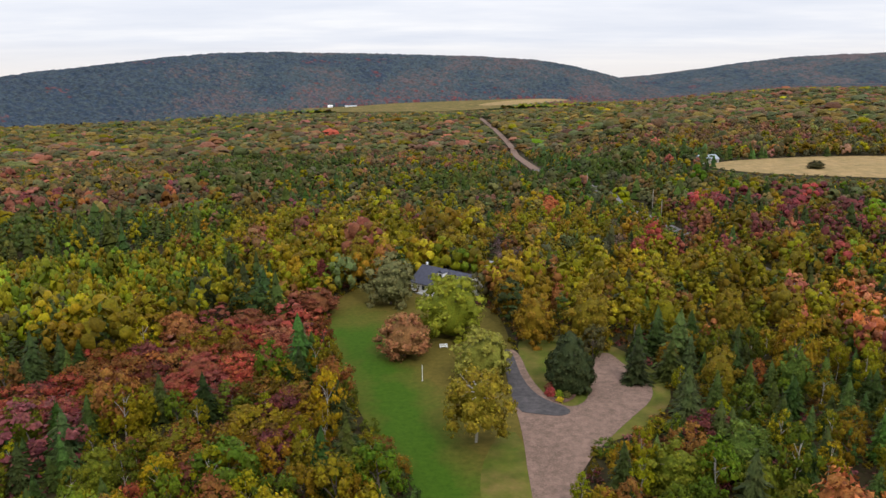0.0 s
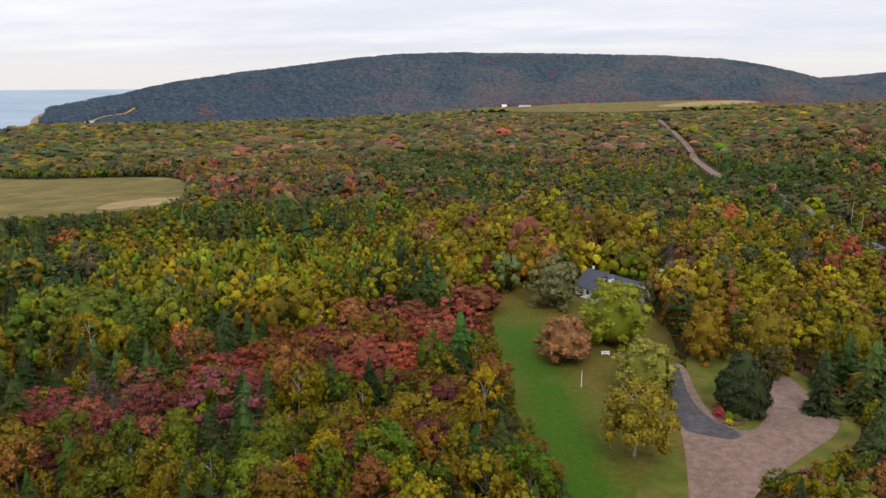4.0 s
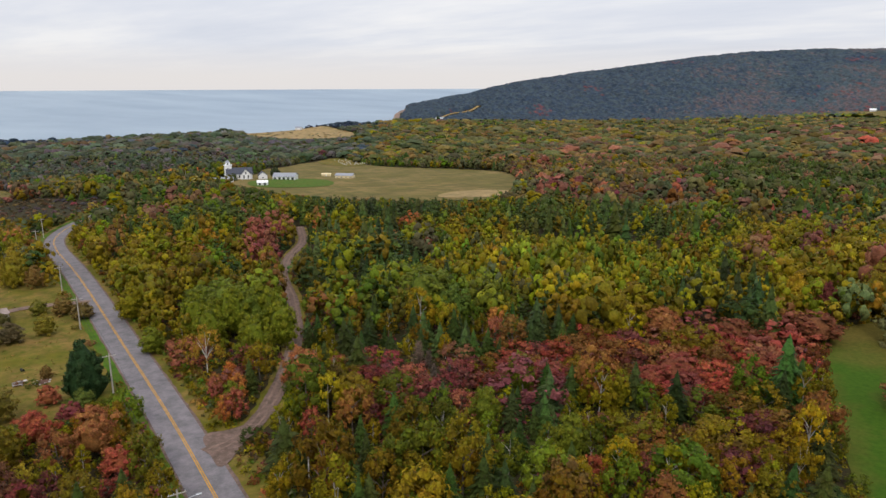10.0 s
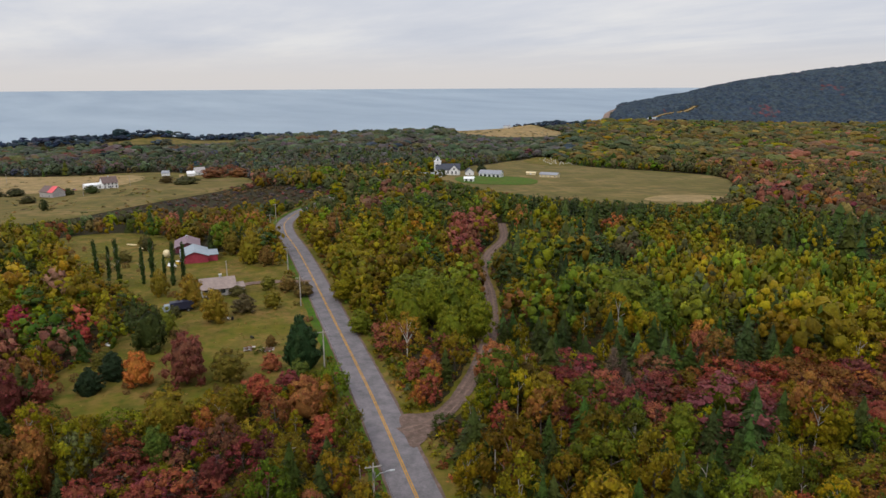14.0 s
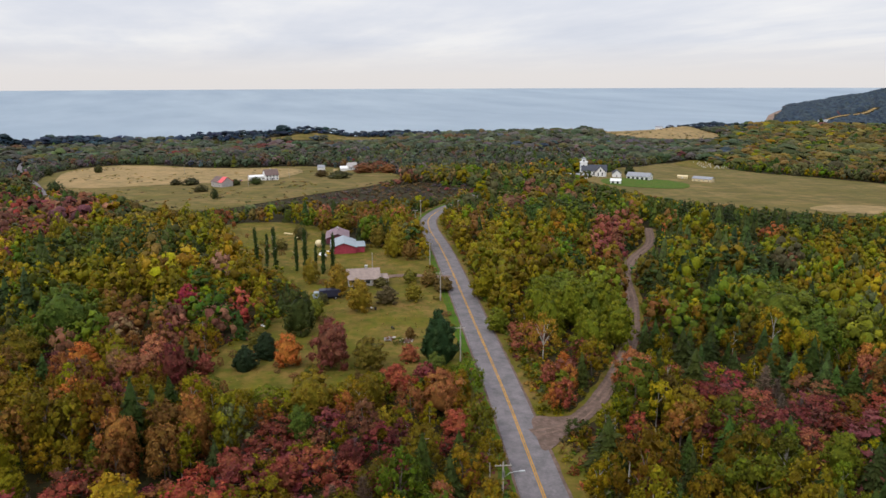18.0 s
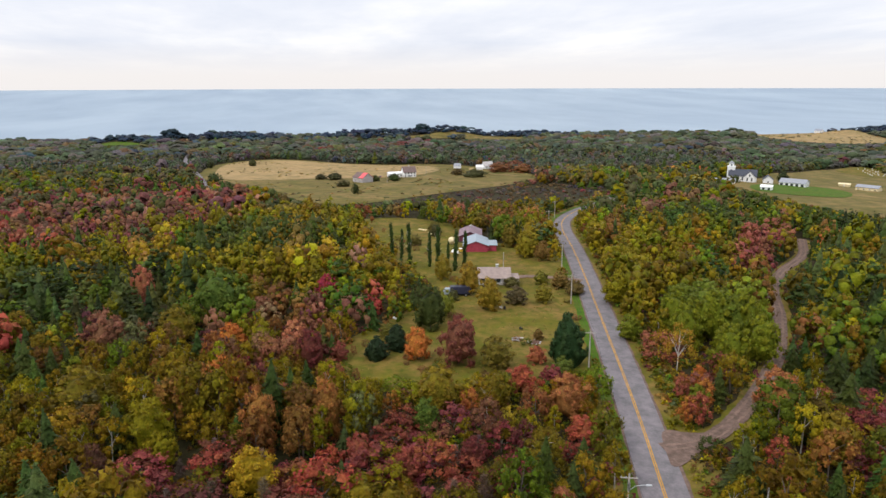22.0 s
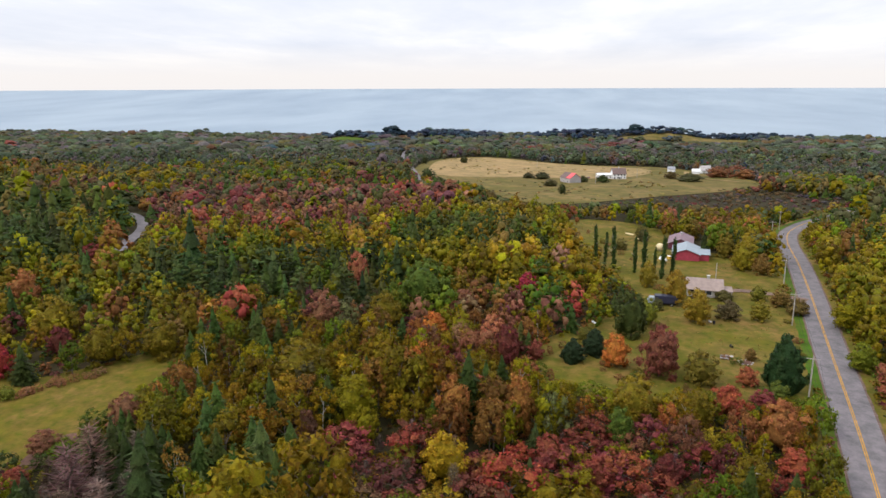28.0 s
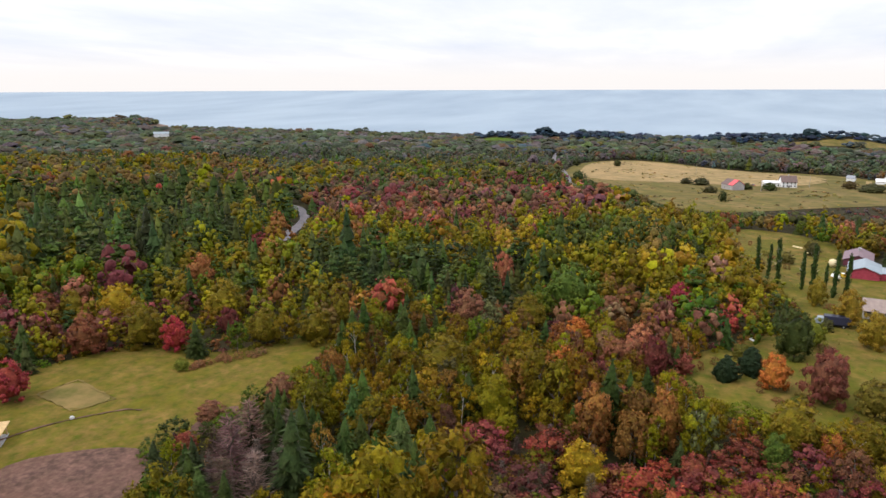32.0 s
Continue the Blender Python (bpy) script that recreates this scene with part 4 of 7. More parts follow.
region(-219, 105, 27, 10, "goldbirch", 9)
region(-167, 157, 40, 23, "conifer_mix", 9)
region(-329, -103, 57, 63, "redbelt", 8)
region(-252, -137, 33, 25, "olive_mix", 8)
region(-196, -79, 22, 20, "spruce", 11)
region(-536, -484, 117, 133, "olive_mix", 9)

region(-82, -59, 14, 10, "spruce_dead", 11)
region(-93, -48, 15, 7, "conifer_mix", 9)
region(-91, -3, 11, 26, "redheath", 4.5)
region(-97, 17, 10, 19, "redheath", 4.5)


def stands(x, y, r):
    """Which mix grows at each place, and how tall."""
    d = np.hypot(x, y)
    az = np.degrees(np.arctan2(x, y))
    mix = np.full(x.shape, NAMES.index("any"))
    tall = np.full(x.shape, 8.5)
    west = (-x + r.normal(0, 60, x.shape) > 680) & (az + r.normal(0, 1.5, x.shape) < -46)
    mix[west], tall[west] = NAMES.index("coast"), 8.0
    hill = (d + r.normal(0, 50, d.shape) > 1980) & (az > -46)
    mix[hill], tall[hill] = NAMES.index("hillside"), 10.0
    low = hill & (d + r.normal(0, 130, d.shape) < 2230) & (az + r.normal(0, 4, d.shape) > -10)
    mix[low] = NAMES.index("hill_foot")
    rise = (az > 16) & (d > 500) & (d < 1900)
    mix[rise] = NAMES.index("autumn")
    for cx, cy, a, b, k, h in REGIONS:
        c = math.hypot(cx, cy)
        ux, uy = cx / c, cy / c
        p, q = ((x - cx) * ux + (y - cy) * uy) / max(a, 1), ((x - cx) * uy - (y - cy) * ux) / max(b, 1)
        e = np.hypot(p, q) + r.normal(0, 0.1, x.shape)
        on = e < 1.0
        mix[on], tall[on] = k, h
    for kx, ky, kr, kz in KNOLLS:
        on = np.hypot((x - kx) / 60, (y - ky) / (kr * 1.5)) < 1
        mix[on], tall[on] = NAMES.index("knoll"), 6.5
    return mix, tall


def is_free(x, y, tight=False):
    ok = height(x, y) > -42
    for poly in OPEN:
        p = np.array(poly)
        near = (x > p[:, 0].min()) & (x < p[:, 0].max()) & (y > p[:, 1].min()) & (y < p[:, 1].max())
        idx = np.flatnonzero(near)
        ok[idx[inside(poly, x[idx], y[idx])]] = False
    for c, w in CLEAR:
        near = np.flatnonzero((x > c[:, 0].min() - w) & (x < c[:, 0].max() + w) & (y > c[:, 1].min() - w) & (y < c[:, 1].max() + w))
        if len(near):
            dd = np.full(len(near), 1e9)
            for q in c:
                dd = np.minimum(dd, np.hypot(x[near] - q[0], y[near] - q[1]))
            ok[near[dd < w * (0.72 if tight else 1.0)]] = False
    if tight:
        return ok
    for hx, hy, hr in KEEP_OFF:
        ok &= np.hypot(x - hx, y - hy) > hr
    return ok


KEEP_OFF = [(-277, 62, 13), (-263, 60, 9), (0, 199, 11), (15, 221, 5), (-492, 334, 17), (-470, 353, 14), (-423, 304, 11), (-455, 312, 30), (-470, 300, 18), (-510, 322, 12), (-440, 300, 14), (-98, -118, 8),
            (-128.9, 75.5, 5.5), (-122.5, 72, 3.5), (-138.6, 92.2, 7), (-137, 53.9, 4), (25, 131, 5), (22, 126, 4), (-190.4, 3.5, 4), (-203, -47, 4), (51, 335, 7), (-128, -108, 4), (-79.4, 40.7, 1.5), (-74.9, 58.7, 1.5),
            (-216, -141, 6), (-1034, -860, 40), (-985, -819, 34), (-1008, -838, 36), (-962, -800, 26), (-326, 2073, 40)]


SINGLES = []


def single(kind, name, x, y, tall, wide, colour, label):
    """A tree that stands out from its wood, and room for it."""
    SINGLES.append((kind, name, x, y, tall, wide, colour, label))
    KEEP_OFF.append((x, y, wide * 0.42))


single("big_tree", "maple_tree", -114, -28, 10.4, 10.4, (0.155, 0.142, 0.006), "yellow-green maple tree standing among mixed woods")
single("big_tree", "maple_tree", -109, -25, 6.1, 6.1, (0.155, 0.142, 0.006), "yellow-green maple tree standing among mixed woods")
single("big_tree", "birch_tree", -98, -10, 8.1, 9.5, (0.28, 0.19, 0.012), "golden yellow birch tree standing among mixed woods")
single("big_tree", "maple_tree", -106, -35, 6.9, 6.2, (0.1, 0.05, 0.035), "dull brown maple tree standing among mixed woods")
single("big_tree", "maple_tree", -128, -42, 10.9, 14.6, (0.125, 0.1, 0.008), "olive-green maple tree standing among mixed woods")
single("big_tree", "maple_tree", -137, -38, 6.6, 7.4, (0.155, 0.142, 0.006), "yellow-green maple tree standing among mixed woods")
single("big_tree", "larch_tree", -111, -10, 11.9, 8.0, (0.25, 0.115, 0.035), "rusty orange-brown larch tree standing among mixed woods")
single("big_tree", "larch_tree", -114, 1, 11.4, 7.6, (0.25, 0.115, 0.035), "rusty orange-brown larch tree standing among mixed woods")
single("big_tree", "birch_tree", -117, -4, 10.2, 7.3, (0.125, 0.1, 0.008), "olive-green birch tree standing among mixed woods")
single("big_tree", "maple_tree", -138, -15, 7.5, 5.8, (0.17, 0.022, 0.036), "crimson maple tree standing among mixed woods")
single("big_tree", "maple_tree", -144, -1, 9.8, 8.2, (0.115, 0.03, 0.03), "maroon maple tree standing among mixed woods")
single("big_tree", "maple_tree", -160, -19, 6.8, 8.5, (0.36, 0.12, 0.03), "orange maple tree standing among mixed woods")
single("big_tree", "ash_tree", -186, -25, 13.2, 16.5, (0.075, 0.12, 0.02), "green ash tree standing among mixed woods")
single("big_tree", "maple_tree", -154, -12, 9.2, 9.2, (0.155, 0.142, 0.006), "yellow-green maple tree standing among mixed woods")
single("big_tree", "maple_tree", -132, -21, 8.3, 6.4, (0.25, 0.115, 0.035), "rusty orange-brown maple tree standing among mixed woods")
single("big_tree", "maple_tree", -146, -33, 4.6, 3.9, (0.25, 0.04, 0.03), "red maple tree standing among mixed woods")
single("big_tree", "maple_tree", -160, -46, 11.4, 12.7, (0.18, 0.085, 0.055), "rosy brown maple tree standing among mixed woods")
single("big_tree", "ash_tree", -152, -49, 5.2, 4.4, (0.03, 0.055, 0.015), "deep green ash tree standing among mixed woods")
single("big_tree", "maple_tree", -167, -32, 9.2, 11.5, (0.125, 0.1, 0.008), "olive-green maple tree standing among mixed woods")
single("big_tree", "maple_tree", -178, -14, 7.4, 10.5, (0.18, 0.085, 0.055), "rosy brown maple tree standing among mixed woods")
single("big_tree", "maple_tree", -168, -67, 10.0, 9.1, (0.125, 0.1, 0.008), "olive-green maple tree standing among mixed woods")
single("big_tree", "birch_tree", -154, -69, 8.7, 7.9, (0.155, 0.142, 0.006), "yellow-green birch tree standing among mixed woods")
single("big_tree", "birch_tree", -154, -78, 8.8, 7.3, (0.125, 0.1, 0.008), "olive-green birch tree standing among mixed woods")
single("big_tree", "maple_tree", -121, 22, 9.1, 11.4, (0.165, 0.13, 0.012), "olive-yellow maple tree standing among mixed woods")
single("big_tree", "maple_tree", -112, 18, 6.9, 6.3, (0.075, 0.12, 0.02), "green maple tree standing among mixed woods")
single("big_tree", "birch_tree", -108, 32, 5.8, 4.9, (0.26, 0.21, 0.02), "pale golden birch tree standing among mixed woods")
single("big_tree", "maple_tree", -113, 45, 8.7, 9.1, (0.26, 0.11, 0.045), "salmon-brown maple tree standing among mixed woods")
single("big_tree", "maple_tree", -126, 40, 5.6, 6.9, (0.28, 0.07, 0.045), "coral-red maple tree standing among mixed woods")
single("big_tree", "maple_tree", -120, 33, 6.9, 7.7, (0.125, 0.1, 0.008), "olive-green maple tree standing among mixed woods")
single("big_birch", "birch_tree", -94, 34, 8.6, 7.8, (0.125, 0.1, 0.008), "olive-green birch tree standing among mixed woods")
single("spruce_tree", "spruce_tree", -93, 40, 6.9, 5.8, (0.04, 0.055, 0.012), "dark green spruce tree standing among mixed woods")
single("big_tree", "maple_tree", -104, 45, 4.9, 8.2, (0.28, 0.07, 0.045), "coral-red maple tree standing among mixed woods")
single("big_tree", "maple_tree", -104, 6, 5.4, 6.7, (0.2, 0.055, 0.04), "muted red maple tree standing among mixed woods")
single("big_tree", "maple_tree", -98, 13, 5.1, 6.4, (0.2, 0.055, 0.04), "muted red maple tree standing among mixed woods")
single("big_tree", "maple_tree", -100, 24, 5.1, 5.7, (0.115, 0.03, 0.03), "maroon maple tree standing among mixed woods")
single("big_tree", "maple_tree", -152, 96, 12.5, 16.6, (0.1, 0.132, 0.016), "bright green maple tree standing among mixed woods")
single("big_tree", "maple_tree", -158, 92, 10.4, 13.0, (0.1, 0.132, 0.016), "bright green maple tree standing among mixed woods")
single("big_tree", "maple_tree", -144, 98, 11.3, 13.2, (0.1, 0.132, 0.016), "bright green maple tree standing among mixed woods")
single("big_tree", "maple_tree", -121, 76, 4.6, 4.2, (0.36, 0.12, 0.03), "orange maple tree standing among mixed woods")
single("big_tree", "birch_tree", -110, 69, 5.8, 5.2, (0.115, 0.14, 0.012), "yellow-green birch tree standing among mixed woods")
single("spruce_tree", "spruce_tree", -114, 76, 6.7, 4.8, (0.04, 0.055, 0.012), "dark green spruce tree standing among mixed woods")
single("big_tree", "birch_tree", -176, 83, 9.1, 10.1, (0.155, 0.142, 0.006), "yellow-green birch tree standing among mixed woods")
single("big_tree", "birch_tree", -149, 74, 6.4, 7.1, (0.115, 0.14, 0.012), "yellow-green birch tree standing among mixed woods")
single("big_tree", "maple_tree", -107, 84, 9.0, 10.0, (0.26, 0.11, 0.045), "salmon-brown maple tree standing among mixed woods")
single("spruce_tree", "fir_tree", -103, 95, 8.8, 8.0, (0.04, 0.055, 0.012), "dark green fir tree standing among mixed woods")
single("big_tree", "birch_tree", -90, 81, 8.7, 9.6, (0.165, 0.13, 0.012), "olive-yellow birch tree standing among mixed woods")
single("spruce_tree", "fir_tree", -84, 62, 9.4, 8.5, (0.04, 0.055, 0.012), "dark green fir tree standing among mixed woods")
single("big_tree", "maple_tree", -82, 68, 5.9, 5.3, (0.28, 0.07, 0.045), "coral-red maple tree standing among mixed woods")
single("big_tree", "aspen_tree", -119, 135, 14.0, 19.6, (0.1, 0.132, 0.016), "bright green aspen tree standing among mixed woods")
single("big_tree", "aspen_tree", -108, 134, 10.5, 11.6, (0.075, 0.12, 0.02), "green aspen tree standing among mixed woods")
single("big_tree", "aspen_tree", -71, 108, 9.5, 7.9, (0.115, 0.14, 0.012), "yellow-green aspen tree standing among mixed woods")
single("spruce_tree", "fir_tree", -62, 104, 9.0, 7.5, (0.05, 0.085, 0.03), "blue-green fir tree standing among mixed woods")
single("big_tree", "aspen_tree", -54, 115, 8.3, 6.9, (0.155, 0.142, 0.006), "yellow-green aspen tree standing among mixed woods")
single("big_tree", "aspen_tree", -61, 116, 7.6, 6.3, (0.155, 0.142, 0.006), "yellow-green aspen tree standing among mixed woods")
single("big_tree", "aspen_tree", -68, 93, 8.6, 7.2, (0.115, 0.14, 0.012), "yellow-green aspen tree standing among mixed woods")
single("big_tree", "aspen_tree", -51, 93, 8.5, 7.7, (0.115, 0.14, 0.012), "yellow-green aspen tree standing among mixed woods")
single("big_tree", "shrub", -34, 179, 7.3, 14.6, (0.15, 0.055, 0.03), "red-brown shrub standing among mixed woods")
single("big_tree", "shrub", -15, 103, 5.0, 7.2, (0.03, 0.055, 0.015), "deep green shrub standing among mixed woods")
single("big_tree", "shrub", -29, 126, 3.6, 2.7, (0.115, 0.03, 0.03), "maroon shrub standing among mixed woods")
single("big_tree", "shrub", -25, 129, 4.5, 3.0, (0.115, 0.03, 0.03), "maroon shrub standing among mixed woods")
single("big_tree", "birch_tree", -43, 198, 11.1, 10.1, (0.28, 0.19, 0.012), "golden yellow birch tree standing among mixed woods")
single("big_tree", "maple_tree", -37, 201, 9.4, 9.4, (0.115, 0.03, 0.03), "maroon maple tree standing among mixed woods")
single("spruce_tree", "spruce_tree", -62, 196, 13.3, 10.2, (0.024, 0.034, 0.012), "very dark green spruce tree standing among mixed woods")
single("spruce_tree", "spruce_tree", -66, 188, 10.8, 8.3, (0.024, 0.034, 0.012), "very dark green spruce tree standing among mixed woods")
single("big_tree", "shrub", -50, 135, 6.2, 13.7, (0.2, 0.055, 0.04), "muted red shrub standing among mixed woods")
single("big_tree", "shrub", -53, 128, 5.1, 8.4, (0.2, 0.055, 0.04), "muted red shrub standing among mixed woods")
single("big_tree", "shrub", -49, 165, 5.9, 13.1, (0.15, 0.055, 0.03), "red-brown shrub standing among mixed woods")
single("big_tree", "shrub", -64, 160, 7.0, 11.6, (0.26, 0.11, 0.045), "salmon-brown shrub standing among mixed woods")
single("big_tree", "shrub", -39, 141, 5.0, 10.1, (0.15, 0.055, 0.03), "red-brown shrub standing among mixed woods")
single("big_tree", "shrub", -36, 115, 4.5, 7.5, (0.165, 0.13, 0.012), "olive-yellow shrub standing among mixed woods")
single("big_tree", "shrub", -26, 109, 4.2, 7.1, (0.15, 0.055, 0.03), "red-brown shrub standing among mixed woods")
single("big_tree", "shrub", -34, 105, 3.6, 6.0, (0.28, 0.07, 0.045), "coral-red shrub standing among mixed woods")
single("big_tree", "birch_tree", 21, 156, 13.2, 12.0, (0.19, 0.125, 0.012), "golden olive birch tree standing among mixed woods")
single("big_tree", "birch_tree", 33, 154, 14.0, 14.0, (0.165, 0.13, 0.012), "olive-yellow birch tree standing among mixed woods")
single("big_tree", "maple_tree", 30, 178, 8.2, 6.8, (0.26, 0.11, 0.045), "salmon-brown maple tree standing among mixed woods")
single("big_tree", "birch_tree", 17, 177, 12.0, 12.0, (0.19, 0.125, 0.012), "golden olive birch tree standing among mixed woods")
single("spruce_tree", "spruce_tree", 39, 134, 9.4, 7.2, (0.024, 0.034, 0.012), "very dark green spruce tree standing among mixed woods")
single("big_tree", "birch_tree", 52, 158, 12.4, 11.3, (0.155, 0.142, 0.006), "yellow-green birch tree standing among mixed woods")
single("big_tree", "birch_tree", 67, 157, 12.7, 11.5, (0.165, 0.13, 0.012), "olive-yellow birch tree standing among mixed woods")
single("big_tree", "aspen_tree", 34, 93, 8.8, 11.0, (0.115, 0.14, 0.012), "yellow-green aspen tree standing among mixed woods")
single("big_tree", "aspen_tree", 46, 98, 9.4, 11.7, (0.075, 0.12, 0.02), "green aspen tree standing among mixed woods")
single("spruce_tree", "fir_tree", 46, 135, 8.9, 7.4, (0.04, 0.055, 0.012), "dark green fir tree standing among mixed woods")
single("big_tree", "birch_tree", 53, 127, 10.5, 9.5, (0.165, 0.13, 0.012), "olive-yellow birch tree standing among mixed woods")
single("big_tree", "birch_tree", 67, 126, 10.3, 8.6, (0.075, 0.12, 0.02), "green birch tree standing among mixed woods")
single("big_tree", "birch_tree", 46, 92, 6.8, 8.5, (0.115, 0.14, 0.012), "yellow-green birch tree standing among mixed woods")
single("big_tree", "birch_tree", -44, 201, 9.2, 7.7, (0.28, 0.19, 0.012), "golden yellow birch tree standing among mixed woods")
single("big_tree", "maple_tree", -36, 201, 8.5, 8.5, (0.115, 0.03, 0.03), "maroon maple tree standing among mixed woods")
single("big_tree", "birch_tree", -26, 211, 14.0, 15.8, (0.165, 0.13, 0.012), "olive-yellow birch tree standing among mixed woods")
single("big_tree", "birch_tree", 3, 225, 14.0, 16.7, (0.165, 0.13, 0.012), "olive-yellow birch tree standing among mixed woods")
single("big_tree", "birch_tree", -13, 234, 14.0, 15.4, (0.155, 0.142, 0.006), "yellow-green birch tree standing among mixed woods")
single("spruce_tree", "spruce_tree", -76, -70, 9.2, 6.6, (0.024, 0.034, 0.012), "very dark green spruce tree standing among mixed woods")
single("spruce_tree", "spruce_tree", -80, -66, 8.5, 5.7, (0.024, 0.034, 0.012), "very dark green spruce tree standing among mixed woods")
single("spruce_tree", "spruce_tree", -89, -66, 7.5, 5.0, (0.04, 0.055, 0.012), "dark green spruce tree standing among mixed woods")
single("spruce_tree", "spruce_tree", -93, -44, 9.2, 6.6, (0.04, 0.055, 0.012), "dark green spruce tree standing among mixed woods")
single("bare_tree", "dead_tree", -83, -57, 8.1, 3.7, (0.16, 0.14, 0.135), "bare grey dead tree standing among mixed woods")
single("bare_tree", "dead_tree", -83, -54, 7.2, 3.3, (0.16, 0.14, 0.135), "bare grey dead tree standing among mixed woods")
single("bare_tree", "dead_tree", -80, -63, 7.0, 3.2, (0.16, 0.14, 0.135), "bare grey dead tree standing among mixed woods")
single("big_tree", "shrub", -89, -75, 3.7, 5.2, (0.2, 0.055, 0.04), "muted red shrub standing among mixed woods")
single("big_tree", "maple_tree", -142, -137, 9.8, 14.0, (0.28, 0.19, 0.012), "golden yellow maple tree standing among mixed woods")
single("big_tree", "maple_tree", -134, -154, 8.4, 10.6, (0.15, 0.055, 0.03), "red-brown maple tree standing among mixed woods")
single("big_tree", "maple_tree", -120, -126, 8.8, 11.0, (0.15, 0.055, 0.03), "red-brown maple tree standing among mixed woods")
single("big_tree", "birch_tree", -138, -148, 8.4, 8.4, (0.165, 0.13, 0.012), "olive-yellow birch tree standing among mixed woods")
single("big_tree", "birch_tree", -128, -117, 10.5, 13.2, (0.125, 0.1, 0.008), "olive-green birch tree standing among mixed woods")
single("big_tree", "maple_tree", -174, -135, 10.9, 10.9, (0.26, 0.11, 0.045), "salmon-brown maple tree standing among mixed woods")
single("big_tree", "birch_tree", -151, -110, 11.3, 12.5, (0.165, 0.13, 0.012), "olive-yellow birch tree standing among mixed woods")
single("big_tree", "birch_tree", -138, -90, 8.8, 9.8, (0.125, 0.1, 0.008), "olive-green birch tree standing among mixed woods")
single("big_tree", "birch_tree", -143, -79, 8.9, 11.1, (0.125, 0.1, 0.008), "olive-green birch tree standing among mixed woods")
single("spruce_tree", "spruce_tree", -128, -102, 7.5, 6.3, (0.04, 0.055, 0.012), "dark green spruce tree standing among mixed woods")
single("big_tree", "maple_tree", -142, -103, 6.7, 7.4, (0.115, 0.03, 0.03), "maroon maple tree standing among mixed woods")
single("big_tree", "shrub", -110, -69, 6.4, 8.0, (0.18, 0.085, 0.055), "rosy brown shrub standing among mixed woods")
single("big_tree", "shrub", -100, -78, 4.0, 6.7, (0.18, 0.085, 0.055), "rosy brown shrub standing among mixed woods")


for px, py, ph, pw in ((-141, 84, 11.5, 10), (-145, 93, 12.5, 11), (-142.5, 100.5, 12.5, 11), (-129, 95.5, 11.5, 10), (-126.5, 86, 11, 10), (-152, 87, 11, 9)):
    single("big_tree", "maple_tree", px, py, ph, pw, (0.125, 0.150, 0.010), "bright yellow-green maple beside the gravel track")


def scatter(r0, r1, cell, az0, az1, r, tight=False):
    """Places on a jittered grid in a ring of the plan."""
    n = int(r1 / cell) + 1
    gx, gy = np.meshgrid(np.arange(-n, n + 1), np.arange(-n, n + 1))
    x = ((gx + 0.5 * (gy % 2)) * cell).ravel() + r.uniform(-0.42, 0.42, gx.size) * cell
    y = (gy * cell * 0.92).ravel() + r.uniform(-0.42, 0.42, gx.size) * cell
    d, az = np.hypot(x, y), np.degrees(np.arctan2(x, y))
    ok = (d >= r0) & (d < r1) & (az > az0) & (az < az1)
    x, y = x[ok], y[ok]
    ok = is_free(x, y, tight)
    return x[ok], y[ok]


# roads that trees must not hide from the camera
EDGES = [CLEAR[0], CLEAR[2], CLEAR[4], CLEAR[5]]


def view_share(x, y, tall):
    """Lowers trees to fit the camera's view of open ground and roads: the share of its height that each tree keeps."""
    z = height(x, y)
    share = np.ones(len(x))
    for size in (1.0, 0.75, 0.55, 0.4):
        k = (CAM_Z - z) / np.maximum(CAM_Z - z - tall * size * 0.9, 5)
        low = np.zeros(len(x), bool)
        for poly in OPEN:
            p = np.array(poly)
            near = np.flatnonzero((x * k > p[:, 0].min()) & (x * k < p[:, 0].max()) & (y * k > p[:, 1].min()) & (y * k < p[:, 1].max()))
            low[near[inside(poly, x[near] * k[near], y[near] * k[near])]] = True
        for c, w in EDGES:
            near = np.flatnonzero((x * k > c[:, 0].min() - w) & (x * k < c[:, 0].max() + w) & (y * k > c[:, 1].min() - w) & (y * k < c[:, 1].max() + w))
            for p in c:
                low[near[np.hypot(x[near] * k[near] - p[0], y[near] * k[near] - p[1]) < w * 0.7]] = True
        share[low] = size * 0.75
    return share


